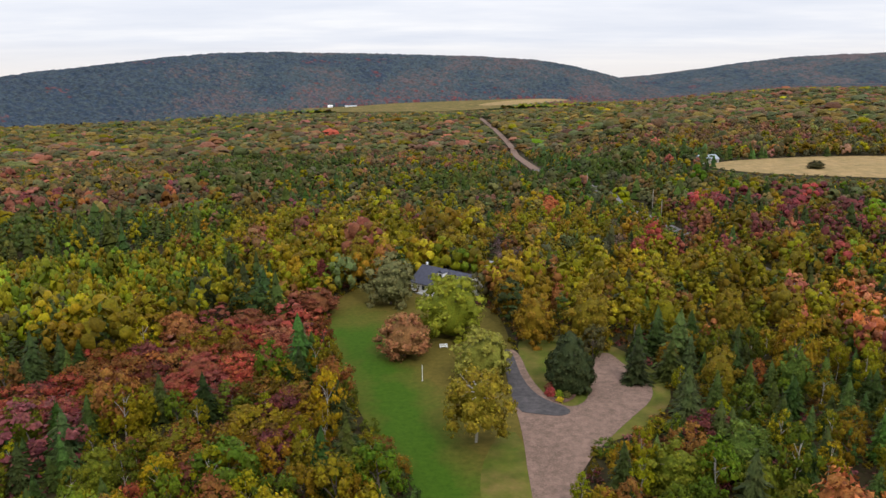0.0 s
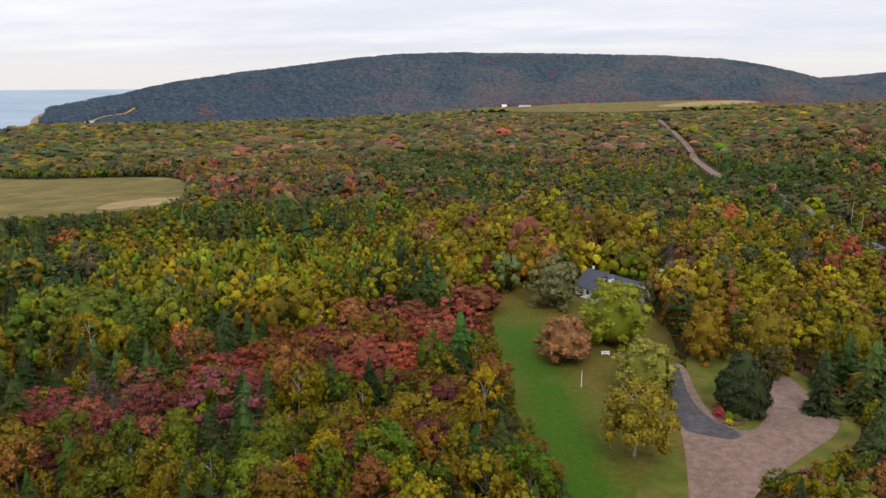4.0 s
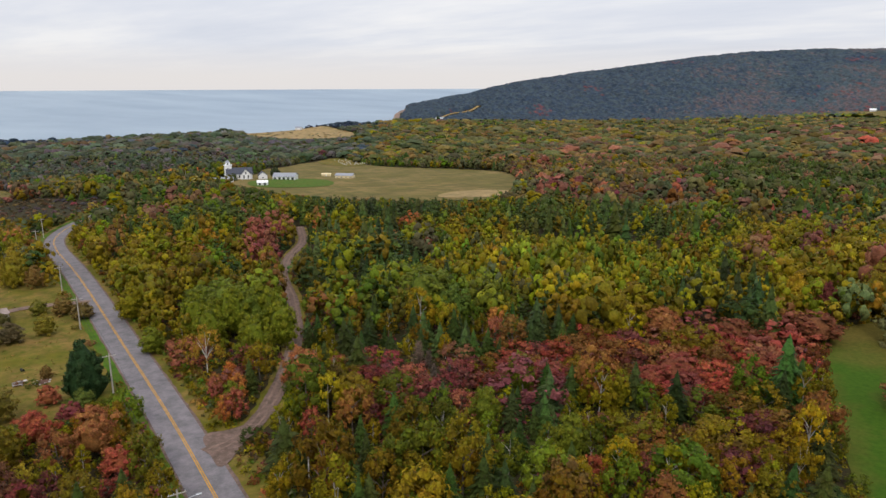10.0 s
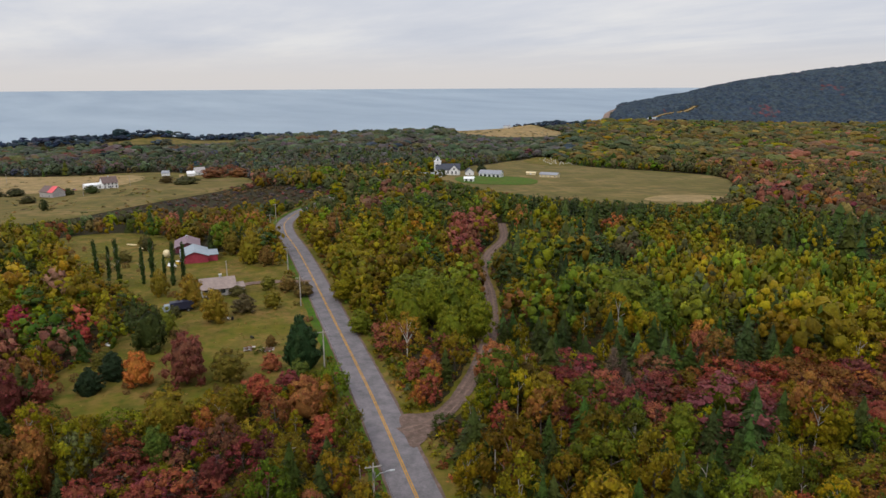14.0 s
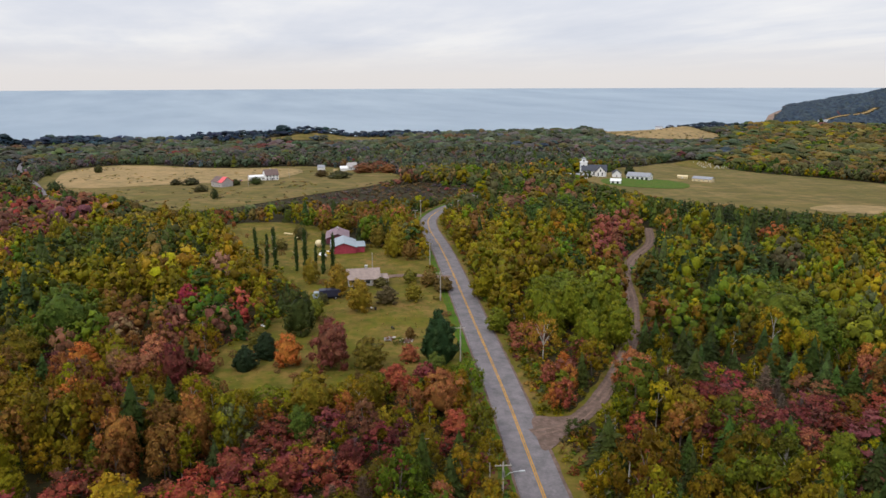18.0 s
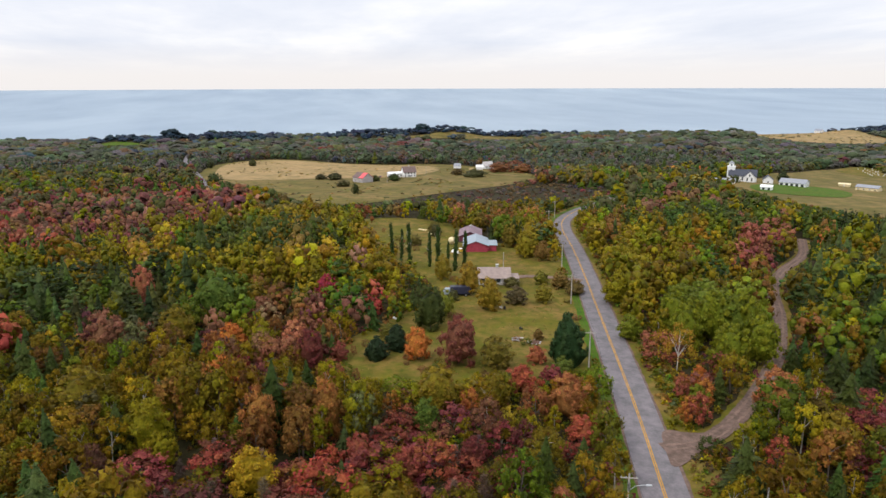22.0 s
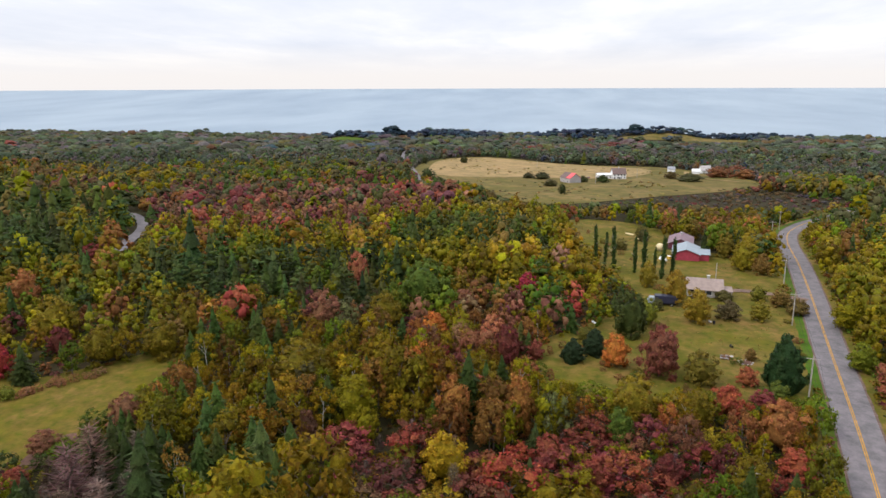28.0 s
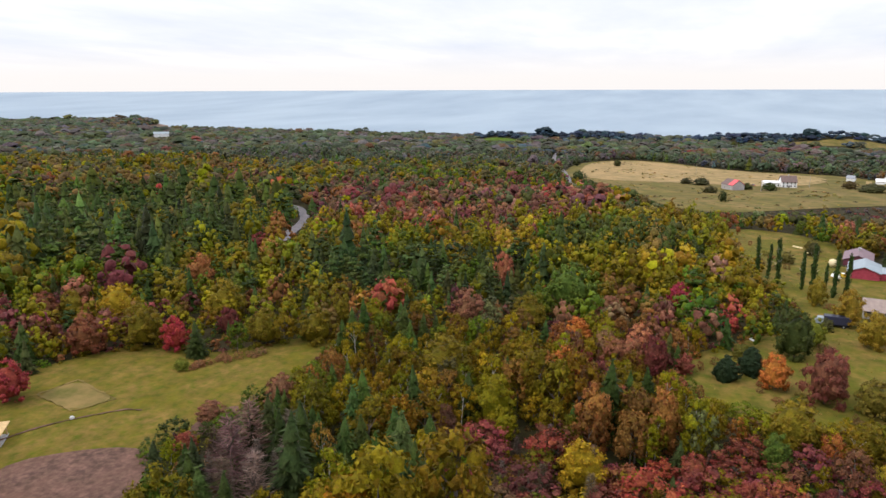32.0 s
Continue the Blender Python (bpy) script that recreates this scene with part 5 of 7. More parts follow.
def choose(x, y, r):
    """Kind, tint and height for each place."""
    mix, tall = stands(x, y, r)
    kind, tint = np.empty(len(x), object), np.empty(len(x), object)
    for k in np.unique(mix):
        idx = np.flatnonzero(mix == k)
        opts = MIX[NAMES[k]]
        w = np.array([o[2] for o in opts], float)
        # neighbours tend to be alike
        f = 0.007 if NAMES[k] == "hillside" else 0.035
        patchy = np.array([noise.noise((x[i] * f, y[i] * f, k * 3.1)) + 0.7 * noise.noise((x[i] * f * 0.3, y[i] * f * 0.3, k * 1.7)) for i in idx]) * 0.55 + 0.5
        far_ = np.clip((np.hypot(x[idx], y[idx]) - 250) / 500, 0, 1)
        u = patchy * (0.45 + 0.3 * far_) + r.uniform(0, 1, len(idx)) * (0.85 - 0.4 * far_) - 0.15 + 0.05 * far_
        u = np.clip(u, 0, 0.999)
        order = np.cumsum(w / w.sum())
        pick = np.searchsorted(order, u)
        for i, p in zip(idx, pick):
            kind[i], tint[i] = opts[min(p, len(opts) - 1)][:2]
    roll = np.array([noise.noise((px * 0.009, py * 0.009, 8.3)) for px, py in zip(x, y)])
    tall = tall * np.exp(r.normal(0, 0.22, len(x)) + 0.35 * roll)
    share = view_share(x, y, tall)
    tall = tall * share
    for i in np.flatnonzero(share < 0.45):
        kind[i] = "shrub"
    return kind, tint, tall


def tint_of(name, r):
    c = np.array(TINT[name]) * math.exp(r.normal(0, 0.22))
    return c * np.exp(r.normal(0, 0.10, 3))


WIDE = {"broadleaf_tree": 0.74, "birch_tree": 0.74, "spruce_tree": 1.5, "shrub": 1.3, "bare_tree": 1.0, "undergrowth": 1.2}
SPECIES = {("broadleaf_tree", t): "maple_tree" for t in ("orange", "salmon", "red", "crimson", "maroon")}
SPECIES.update({("broadleaf_tree", t): "alder_tree" for t in ("olive", "brown", "umber")})
SPECIES.update({("birch_tree", t): "aspen_tree" for t in ("green", "bright", "olive")})
SPECIES.update({("spruce_tree", "blue_green"): "fir_tree", ("bare_tree", "grey"): "dead_tree"})
WORDS = {"broadleaf_tree": ("broadleaf trees of the wood", "tree", "{} broadleaf tree in the autumn wood"), "birch_tree": ("birches and aspens of the wood", "tree", "slender {} birch with a pale trunk"),
         "spruce_tree": ("conifers of the wood", "tree", "{} pointed spruce in the wood"), "shrub": ("shrubs of the thicket", "shrub", "{} low autumn shrub in the thicket"), "bare_tree": ("dead trees of the wood", "tree", "bare grey tree with thin twigs")}


def plant(kind, tint, x, y, tall, r, wide=None, label=None, group=None, colour=None, name=None):
    """One tree: its trunk, which carries the crown."""
    crowns, stems = SHAPES[kind][:2]
    tree = new(kind)
    tree.empty_display_size = 0.3
    w = tall * (wide or WIDE[kind] * r.uniform(0.88, 1.15))
    tree.matrix_world = Matrix.LocRotScale((x, y, ground_z(x, y)), Euler((r.normal(0, 0.03), r.normal(0, 0.03), r.uniform(0, 6.28))), (w, w, tall))
    crown = new("crown", crowns[r.integers(len(crowns))])
    stem = new("trunk", stems[r.integers(len(stems))])
    crown.parent = stem.parent = tree
    c = np.array(colour if colour is not None else tint_of(tint, r)) * (1.03, 0.98, 0.85)
    crown.color = (float(c[0]), float(c[1]), float(c[2]), 1.0)
    tree.name = name or SPECIES.get((kind, tint), kind)
    tagged(tree, label or WORDS[kind][2].format(COLOUR_WORD[tint]), WORDS[kind][1], group or WORDS[kind][0])
    return tree


# distance haze put into the far woods' base colours: each tint's muted stand-in
HAZE_TINT = {"olive": "moss", "yellow_green": "straw", "salmon": "rosy", "orange": "rosy", "brown": "umber", "red": "hill_red", "bright": "moss", "gold": "straw", "green": "moss", "crimson": "hill_red"}


# gives a share of the trees their haze-muted tint
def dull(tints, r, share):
    return [HAZE_TINT.get(t, t) if r.uniform() < share else t for t in tints]


def stuff(name, items, level, label, category, material_, simple=False, spread=1.0):
    """A far wood as one mesh: items are (kind, tint, x, y, height)."""
    r = np.random.default_rng(len(items))
    buckets = {}
    for kind, tint, x, y, h in items:
        lib = ROUND if simple and kind != "spruce_tree" else SHAPES[kind][level]
        buckets.setdefault((kind, int(r.integers(len(lib)))), []).append((x, y, h, *tint_of(tint, r)))
    parts, tints = [], []
    for (kind, i), rows in buckets.items():
        V, F = (ROUND if simple and kind != "spruce_tree" else SHAPES[kind][level])[i]
        a = np.array(rows)
        n = len(a)
        yaw = r.uniform(0, 6.28, n)
        w = a[:, 2] * WIDE[kind] * spread * r.uniform(0.85, 1.2, n)
        c, s = np.cos(yaw)[:, None], np.sin(yaw)[:, None]
        X = (V[None, :, 0] * c - V[None, :, 1] * s) * w[:, None] + a[:, 0:1]
        Y = (V[None, :, 0] * s + V[None, :, 1] * c) * w[:, None] + a[:, 1:2]
        Z = V[None, :, 2] * a[:, 2:3] + height(a[:, 0], a[:, 1])[:, None] - 0.2
        parts.append((np.stack([X, Y, Z], -1).reshape(-1, 3), (F[None] + (np.arange(n) * len(V))[:, None, None]).reshape(-1, 3)))
        tints.append(np.repeat(a[:, 3:6], len(V), axis=0))
    V, F = join(parts)
    ob = new(name, mesh_from(name, V, F, [material_], True, tint=np.concatenate(tints)))
    return tagged(ob, label, category, kind="stuff")


rng = np.random.default_rng(11)
AZ0, AZ1 = -146, 38
NEAR, MIDDLE, FAR = 165, 340, 900
x, y = scatter(55, NEAR, 4.9, AZ0, AZ1, rng)
kind, tint, tall = choose(x, y, rng)
order = np.argsort(np.hypot(x, y))
left = {}
rest = []
for i in order:
    k = kind[i]
    sp = SPECIES.get((k, tint[i]), k)
    left.setdefault(sp, 300)
    if left[sp] > 0:
        left[sp] -= 1
        plant(k, tint[i], x[i], y[i], tall[i], rng)
    else:
        rest.append((k, tint[i], x[i], y[i], tall[i]))
if rest:
    stuff("thicket", rest, 4, "dense mixed autumn thicket of birch and maple", "woods", LEAF_STUFF)
rest = []
x, y = scatter(NEAR, MIDDLE, 5.2, AZ0, AZ1, rng)
kind, tint, tall = choose(x, y, rng)
young = np.hypot((x + 114) / 50, (y - 200) / 50) < 0.93
rest += [q for q, f in zip(zip(kind, tint, x, y, tall), young) if not f]
stuff("woodland", rest, 2, "mixed autumn woodland of birch, maple and spruce", "woods", LEAF_STUFF)
# a stand of young aspens, slim and close together
x, y = scatter(150, 262, 2.9, AZ0, AZ1, rng)
young = np.hypot((x + 114) / 50, (y - 200) / 50) < 0.93
x, y = x[young & (np.hypot(x, y) > NEAR)], y[young & (np.hypot(x, y) > NEAR)]
kind, tint, tall = choose(x, y, rng)
stuff("aspen_stand", [("birch_tree", ("yellow_green", "yellow_green", "olive", "bright", "yellow_green", "green")[int(rng.integers(6))] if k != "spruce_tree" else "moss", px, py, h * 0.86) for k, t, px, py, h in zip(kind, tint, x, y, tall)], 3, "dense stand of slim yellow-green young aspens", "woods", LEAF_STUFF, spread=0.66)
x, y = scatter(MIDDLE, FAR, 6.6, AZ0, AZ1, rng)
kind, tint, tall = choose(x, y, rng)
# most far trees get tints with haze painted in, more so by the coast
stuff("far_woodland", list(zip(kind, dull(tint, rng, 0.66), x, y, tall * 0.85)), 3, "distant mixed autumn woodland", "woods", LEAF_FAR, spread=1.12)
x, y = scatter(FAR, 2300, 12.5, AZ0, AZ1, rng)
d, az = np.hypot(x, y), np.degrees(np.arctan2(x, y))
seen = (d < 1900) | (az < -110)
x, y = x[seen], y[seen]
kind, tint, tall = choose(x, y, rng)
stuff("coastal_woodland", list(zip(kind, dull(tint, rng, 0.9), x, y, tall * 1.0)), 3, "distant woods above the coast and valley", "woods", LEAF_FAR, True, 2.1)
# the hill is far off: its woods close into one uneven canopy
rr, aa = np.meshgrid(np.concatenate([np.arange(1900, 3250, 8.0), np.arange(3250, 4420, 13.0)]), np.radians(np.arange(-47, AZ1, 0.19)), indexing="ij")
rr = rr + rng.uniform(-3, 3, rr.shape)
aa = aa + rng.uniform(-0.0013, 0.0013, rr.shape)
x, y = (rr * np.sin(aa)).ravel(), (rr * np.cos(aa)).ravel()
ok = is_free(x, y)
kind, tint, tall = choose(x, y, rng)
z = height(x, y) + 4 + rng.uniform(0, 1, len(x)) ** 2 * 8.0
# the west flank takes the darker and bluer of the haze-painted tints
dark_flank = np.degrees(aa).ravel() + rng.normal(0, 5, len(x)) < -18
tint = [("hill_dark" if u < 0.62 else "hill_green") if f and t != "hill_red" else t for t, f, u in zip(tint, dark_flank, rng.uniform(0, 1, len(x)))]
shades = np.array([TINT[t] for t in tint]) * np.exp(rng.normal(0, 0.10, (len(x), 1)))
n0, n1 = rr.shape
i, j = np.meshgrid(np.arange(n0 - 1), np.arange(n1 - 1), indexing="ij")
quad = np.stack([i * n1 + j, (i + 1) * n1 + j, (i + 1) * n1 + j + 1, i * n1 + j + 1], -1).reshape(-1, 4)[:, ::-1]
keep = ok[quad].all(1)
rim = np.zeros(len(x), bool)
rim[quad[~keep].ravel()] = True
z[rim] = height(x[rim], y[rim]) - 0.5
quad = quad[keep]
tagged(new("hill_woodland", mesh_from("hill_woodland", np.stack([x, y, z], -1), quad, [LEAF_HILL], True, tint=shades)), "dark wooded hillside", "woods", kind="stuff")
x, y = scatter(40, 420, 9, -180, 180, rng)
az = np.degrees(np.arctan2(x, y))
back = (az < AZ0) | (az > AZ1)
x, y = x[back], y[back]
kind, tint, tall = choose(x, y, rng)
stuff("back_woodland", list(zip(kind, tint, x, y, tall)), 3, "mixed autumn woodland", "woods", LEAF_FAR)
x, y = scatter(60, 230, 2.9, AZ0, AZ1, rng, True)
rows = []
for px, py in zip(x, y):
    t = ("olive", "brown", "green", "olive", "yellow_green", "maroon")[int(rng.integers(6))]
    rows.append(("undergrowth", t, px, py, rng.uniform(0.9, 2.2)))
line = smooth_line(MAIN, 1.3)
away = np.gradient(line, axis=0)
away = np.stack([away[:, 1], -away[:, 0]], 1) / np.linalg.norm(away, axis=1)[:, None]
for side, near_, far_ in ((1, 5.2, 9.5), (1, 6.0, 11.0), (-1, 7.6, 11.0)):
    off = side * rng.uniform(near_, far_, len(line))
    spot = line + away * off[:, None]
    grows = is_free(spot[:, 0], spot[:, 1], True)
    if side > 0:
        grows |= np.hypot(spot[:, 0] + 98, spot[:, 1] - 60) > 13
    for (qx, qy), o in zip(spot[grows], off[grows]):
        rows.append(("undergrowth", ("olive", "green", "grass", "yellow_green", "brown", "moss")[int(rng.integers(6))], qx, qy, rng.uniform(0.7, 1.5) + 0.22 * max(0.0, abs(o) - 6)))
stuff("undergrowth", rows, 2, "low tangled undergrowth of the wood's edge", "undergrowth", LEAF_STUFF)

# rough grass and weeds on the open ground of the clearing
rows = []
for px, py in zip(rng.uniform(-344, -128, 5200), rng.uniform(-2, 84, 5200)):
    if inside(OPEN[CLEARING], [px], [py])[0] and noise.noise((px * 0.09, py * 0.09, 1.7)) + rng.normal(0, 0.22) > 0.02 and all(math.hypot(px - q[0], py - q[1]) > 9 for q in ((-195, 60), (-235, 57), (-210, 49), (-262, 52))):
        rows.append(("undergrowth", ("hay", "grass", "hay", "grass", "straw", "hay")[int(rng.integers(6))], px, py, rng.uniform(0.25, 0.7)))
stuff("rough_grass", rows, 2, "tufts of rough olive and straw-coloured grass", "grass", LEAF_STUFF)

# weeds and low brush break up the far fields
rows = []
for (x0, x1, y0, y1), count, tints, low, high in (((-860, -395, -100, 205), 2600, ("hay", "grass", "umber", "straw", "hay", "moss"), 0.6, 1.8), ((-1340, -1010, 820, 1080), 520, ("coast_green", "umber", "hay", "moss", "straw"), 1.2, 3.2)):
    for px, py in zip(rng.uniform(x0, x1, count), rng.uniform(y0, y1, count)):
        on = [inside(OPEN[k], [px], [py])[0] for k in FIELDS]
        if any(on) and noise.noise((px * 0.016, py * 0.03, 5.5)) + rng.normal(0, 0.16) > 0.10:
            rows.append(("undergrowth", tints[int(rng.integers(len(tints)))], px, py, rng.uniform(low, high)))
stuff("field_weeds", rows, 2, "patches of dry weeds and brush on the fields", "weeds", LEAF_STUFF, spread=1.8)

# ---- single trees that stand out ----


def poplar_crown(r):
    """A slim column of upright leaf masses."""
    parts = []
    for i in range(11):
        h = 0.06 + i * 0.083
        rad = 0.105 * (1 - abs(h - 0.42) * 0.9) * r.uniform(0.85, 1.15)
        c = np.array([r.normal(0, 0.012), r.normal(0, 0.012), h])
        parts.append((c + ICO_V * [rad * 0.8, rad * 0.8, 0.075], ICO_F))
        d = unit(r.normal(size=(42, 3)) + [0, 0, 0.5])
        parts.append(leaf_cards(r, c + d * [rad, rad, 0.09] * r.uniform(0.8, 1.25, (42, 1)), unit(d + 0.6 * r.normal(size=(42, 3))), 0.026))
    return join(parts)


SHAPES["poplar_tree"] = ([new_mesh("crown", poplar_crown(rng), LEAF) for _ in range(3)], SHAPES["birch_tree"][1], None, None, None)
SHAPES["round_pine"] = ([new_mesh("crown", broad_crown(rng, 70, 3000, 0.021, 0.92, -0.2, core=0.85, jag=0.45, peak=0.9, heart=0.8), LEAF) for _ in range(3)], SHAPES["broadleaf_tree"][1], None, None, None)
SHAPES["big_tree"] = ([new_mesh("crown", broad_crown(rng, 46, 1700, 0.022, 1.0, -0.16, core=0.7, jag=0.5, peak=0.4, heart=0.62), LEAF) for _ in range(5)], SHAPES["broadleaf_tree"][1], None, None, None)
SHAPES["big_birch"] = ([new_mesh("crown", broad_crown(rng, 36, 2100, 0.021, 1.0, 0.03, core=0.7, jag=0.5, peak=0.5, heart=0.5), LEAF) for _ in range(3)],
                       [new_mesh("trunk", trunk_shape(rng, 0.86, 0.02, 9, 0.3), BARK_PALE)], None, None, None)
SHAPES["forked_birch"] = ([new_mesh("crown", broad_crown(rng, 22, 1000, 0.024, 1.0, 0.22, core=0.05, jag=0.8, peak=0.1), LEAF)], [new_mesh("trunk", trunk_shape(rng, 0.88, 0.013, 12, 0.24, 0.28, 0.2), BARK_WHITE)], None, None, None)
WIDE.update({"forked_birch": 1.0, "poplar_tree": 1.0, "round_pine": 1.0, "big_tree": 1.0, "big_birch": 1.0})
for k in ("poplar_tree", "round_pine", "big_tree", "big_birch", "forked_birch"):
    WORDS[k] = ("", "tree", "{} tree")


def lone(kind, name, x, y, tall, wide, colour, label, group="single trees"):
    return plant(kind, "green", x, y, tall * 1.1, rng, wide / (tall * 1.1), label, group, colour, name)


for kind_, name_, px, py, ph, pw, col, what in SINGLES:
    wide_ = {"spruce_tree": 2.3, "bare_tree": 1.6}.get(kind_, 0.98)
    plant(kind_, "green", px, py, ph * 1.08, rng, pw * wide_ / (ph * 1.08), what, "single trees of the wood", col, name_)
lone("round_pine", "spruce_tree", -137, 53.9, 12, 10, (0.022, 0.05, 0.018), "dense dark green spruce beside the road")
lone("big_tree", "maple_tree", -146.6, 22.4, 7.6, 7.2, (0.42, 0.15, 0.04), "orange and yellow maple on the clearing")
lone("big_tree", "maple_tree", -142, 30.5, 11, 10, (0.15, 0.055, 0.042), "dusky pink-brown maple on the clearing")
lone("big_tree", "maple_tree", -147, 32.5, 9.5, 7.5, (0.21, 0.07, 0.055), "dusky pink-brown maple on the clearing")
lone("big_tree", "alder_tree", -138.8, 38.5, 7.2, 9, (0.13, 0.11, 0.02), "olive-green spreading tree on the clearing")
for px, py, ph in ((-148.7, 13.1, 5.5), (-153.7, 18.4, 6.2)):
    lone("round_pine", "juniper", px, py, ph, ph * 1.25, (0.018, 0.034, 0.016), "dark rounded evergreen on the clearing")
lone("big_tree", "ash_tree", -166.2, 28.5, 11.5, 10, (0.045, 0.062, 0.016), "dull dark green tree at the clearing's edge")
lone("big_tree", "ash_tree", -176, 34, 7, 7, (0.14, 0.16, 0.02), "yellow-green tree at the clearing's edge")
lone("big_tree", "maple_tree", -190.4, 3.5, 9, 8.5, (0.25, 0.03, 0.06), "vivid crimson maple in the wood")
lone("big_tree", "maple_tree", -203, -47, 11, 8, (0.30, 0.11, 0.07), "tall salmon-pink maple beside spruces")
lone("forked_birch", "birch_tree", -87.6, -48.2, 9, 5.5, (0.25, 0.15, 0.03), "slender forked white birch with few leaves")
lone("forked_birch", "birch_tree", -128.9, 75.5, 9.5, 8.5, (0.27, 0.17, 0.02), "forked white birch with sparse yellow leaves")
lone("round_pine", "pine_tree", 25, 131, 12, 14, (0.035, 0.05, 0.02), "dark green pine inside the driveway loop")
lone("big_birch", "birch_tree", 5.2, 109.5, 13.5, 13.5, (0.195, 0.165, 0.016), "golden birch with white forked trunks on the lawn")
lone("big_tree", "birch_tree", 7.8, 136, 11, 15, (0.20, 0.21, 0.040), "pale yellow-green tree beside the driveway")
lone("big_tree", "maple_tree", 1.7, 163, 15.5, 21, (0.165, 0.195, 0.018), "bright yellow-green maple in front of the house")
lone("big_tree", "maple_tree", -9.2, 149, 10, 15, (0.24, 0.12, 0.06), "salmon-brown maple on the lawn")
lone("big_tree", "willow_tree", -15, 187, 14.5, 17, (0.135, 0.145, 0.065), "grey-green tree beside the house")
lone("big_tree", "maple_tree", 51, 335, 10, 11, (0.42, 0.13, 0.06), "salmon-orange maple among birches")
lone("big_tree", "maple_tree", -128, -108, 8, 7.5, (0.30, 0.035, 0.045), "round crimson-red maple at the paddock's edge")
lone("big_tree", "maple_tree", -95, -121, 8.5, 9.5, (0.24, 0.035, 0.04), "round dark red maple at the paddock's edge")
lone("big_tree", "maple_tree", -216, -141, 8.5, 12, (0.14, 0.03, 0.03), "dark red spreading maple beside the road")
lone("big_tree", "beech_tree", -206, -131, 9, 9, (0.36, 0.18, 0.07), "pale orange beech beside the road")
lone("big_tree", "maple_tree", -139, 47.5, 4, 5, (0.28, 0.09, 0.05), "small salmon bush on the clearing")


def farm_tree(px, py, ph, pw, col, what):
    lone('big_tree', 'bush' if ph < 6 else 'alder_tree', px, py, ph, pw, col, what, 'trees of the farm clearing')


farm_tree(-178.3, 47, 9, 8.5, (0.22, 0.16, 0.02), 'golden olive tree beside the bungalow')
farm_tree(-194, 45, 9.5, 8.5, (0.22, 0.15, 0.02), 'golden olive tree beside the bungalow')
farm_tree(-182.4, 55.6, 4.8, 8, (0.09, 0.075, 0.04), 'dull brown-green bushes beside the bungalow')
farm_tree(-181, 63.5, 5.5, 6, (0.17, 0.15, 0.02), 'yellow-green small tree by the drive')
farm_tree(-194.5, 73, 5, 7, (0.16, 0.11, 0.035), 'russet bush growing beside the road')
farm_tree(-187, 75, 4.5, 7, (0.12, 0.09, 0.03), 'russet bush growing beside the road')
farm_tree(-200, 69, 4, 6, (0.13, 0.13, 0.02), 'olive bush by the drive')
farm_tree(-210.9, 40.3, 8, 6.5, (0.2, 0.16, 0.02), 'yellow-green tree behind the parked truck')
farm_tree(-263, 39.5, 4.5, 6, (0.11, 0.1, 0.03), 'olive bush on the farm lawn')
farm_tree(-233.8, 74.5, 10, 9, (0.2, 0.17, 0.015), 'yellow birch beside the red barn')
farm_tree(-246, 80.5, 11, 10, (0.22, 0.17, 0.015), 'yellow birch beside the red barn')
farm_tree(-252, 74, 9, 8, (0.15, 0.12, 0.02), 'olive tree beside the red barn')
farm_tree(-240, 79, 9, 8, (0.19, 0.16, 0.015), 'yellow birch beside the red barn')
farm_tree(-228, 79, 7, 7, (0.16, 0.1, 0.03), 'russet tree beside the road')
farm_tree(-152.8, 52.4, 3, 3, (0.14, 0.09, 0.03), 'small russet bush on the grass')
farm_tree(-131, 50.5, 4.5, 6, (0.08, 0.11, 0.02), 'green roadside thicket bush')
farm_tree(-127, 46.5, 4.5, 6, (0.17, 0.04, 0.05), 'crimson bush growing beside the road')
farm_tree(-149.5, 5, 4.5, 5, (0.2, 0.06, 0.05), "dusky red bush at the clearing's edge")
farm_tree(-163, 17, 3, 4.5, (0.12, 0.12, 0.025), 'olive bush on the clearing')
farm_tree(-283, 51, 5, 6, (0.07, 0.07, 0.03), 'dark bush behind the barns')
farm_tree(-292, 72, 8, 8, (0.12, 0.1, 0.02), 'olive tree behind the barns')
farm_tree(-268, 75, 9, 9, (0.13, 0.12, 0.02), 'olive tree behind the barns')
farm_tree(-292, 52, 5, 7, (0.11, 0.1, 0.025), 'olive bush behind the barns')
farm_tree(-256, 68, 3.5, 5, (0.04, 0.07, 0.02), 'dark green bush beside the red barn')
farm_tree(-197, 52, 3.2, 6, (0.1, 0.09, 0.03), 'olive hedge bush before the bungalow')
farm_tree(-198.5, 59, 3.0, 6, (0.09, 0.085, 0.03), 'olive hedge bush before the bungalow')
farm_tree(-188, 39, 3.5, 4, (0.07, 0.075, 0.03), 'dark bush in front of the truck')
for px, py, ph in ((-241, 28, 12), (-237, 30.4, 10.5), (-232, 32.8, 13.5), (-227, 38.8, 11), (-226.5, 41.6, 13.5), (-222, 44, 9), (-220, 46, 13), (-222, 49.5, 12)):
    lone("poplar_tree", "poplar_tree", px, py, ph, ph * 0.68, (0.035, 0.065, 0.018), "tall slim dark green poplar in a row", "row of poplars")


def field_bush(px, py, ph, pw, col):
    lone('big_tree', 'bush', px, py, ph, pw, col, 'dark rounded field bush', 'bushes of the fields')


field_bush(-583, 21, 6, 16, (0.05, 0.055, 0.025))
field_bush(-590, 10, 5, 12, (0.05, 0.05, 0.025))
field_bush(-558, 67, 6, 12, (0.045, 0.065, 0.02))
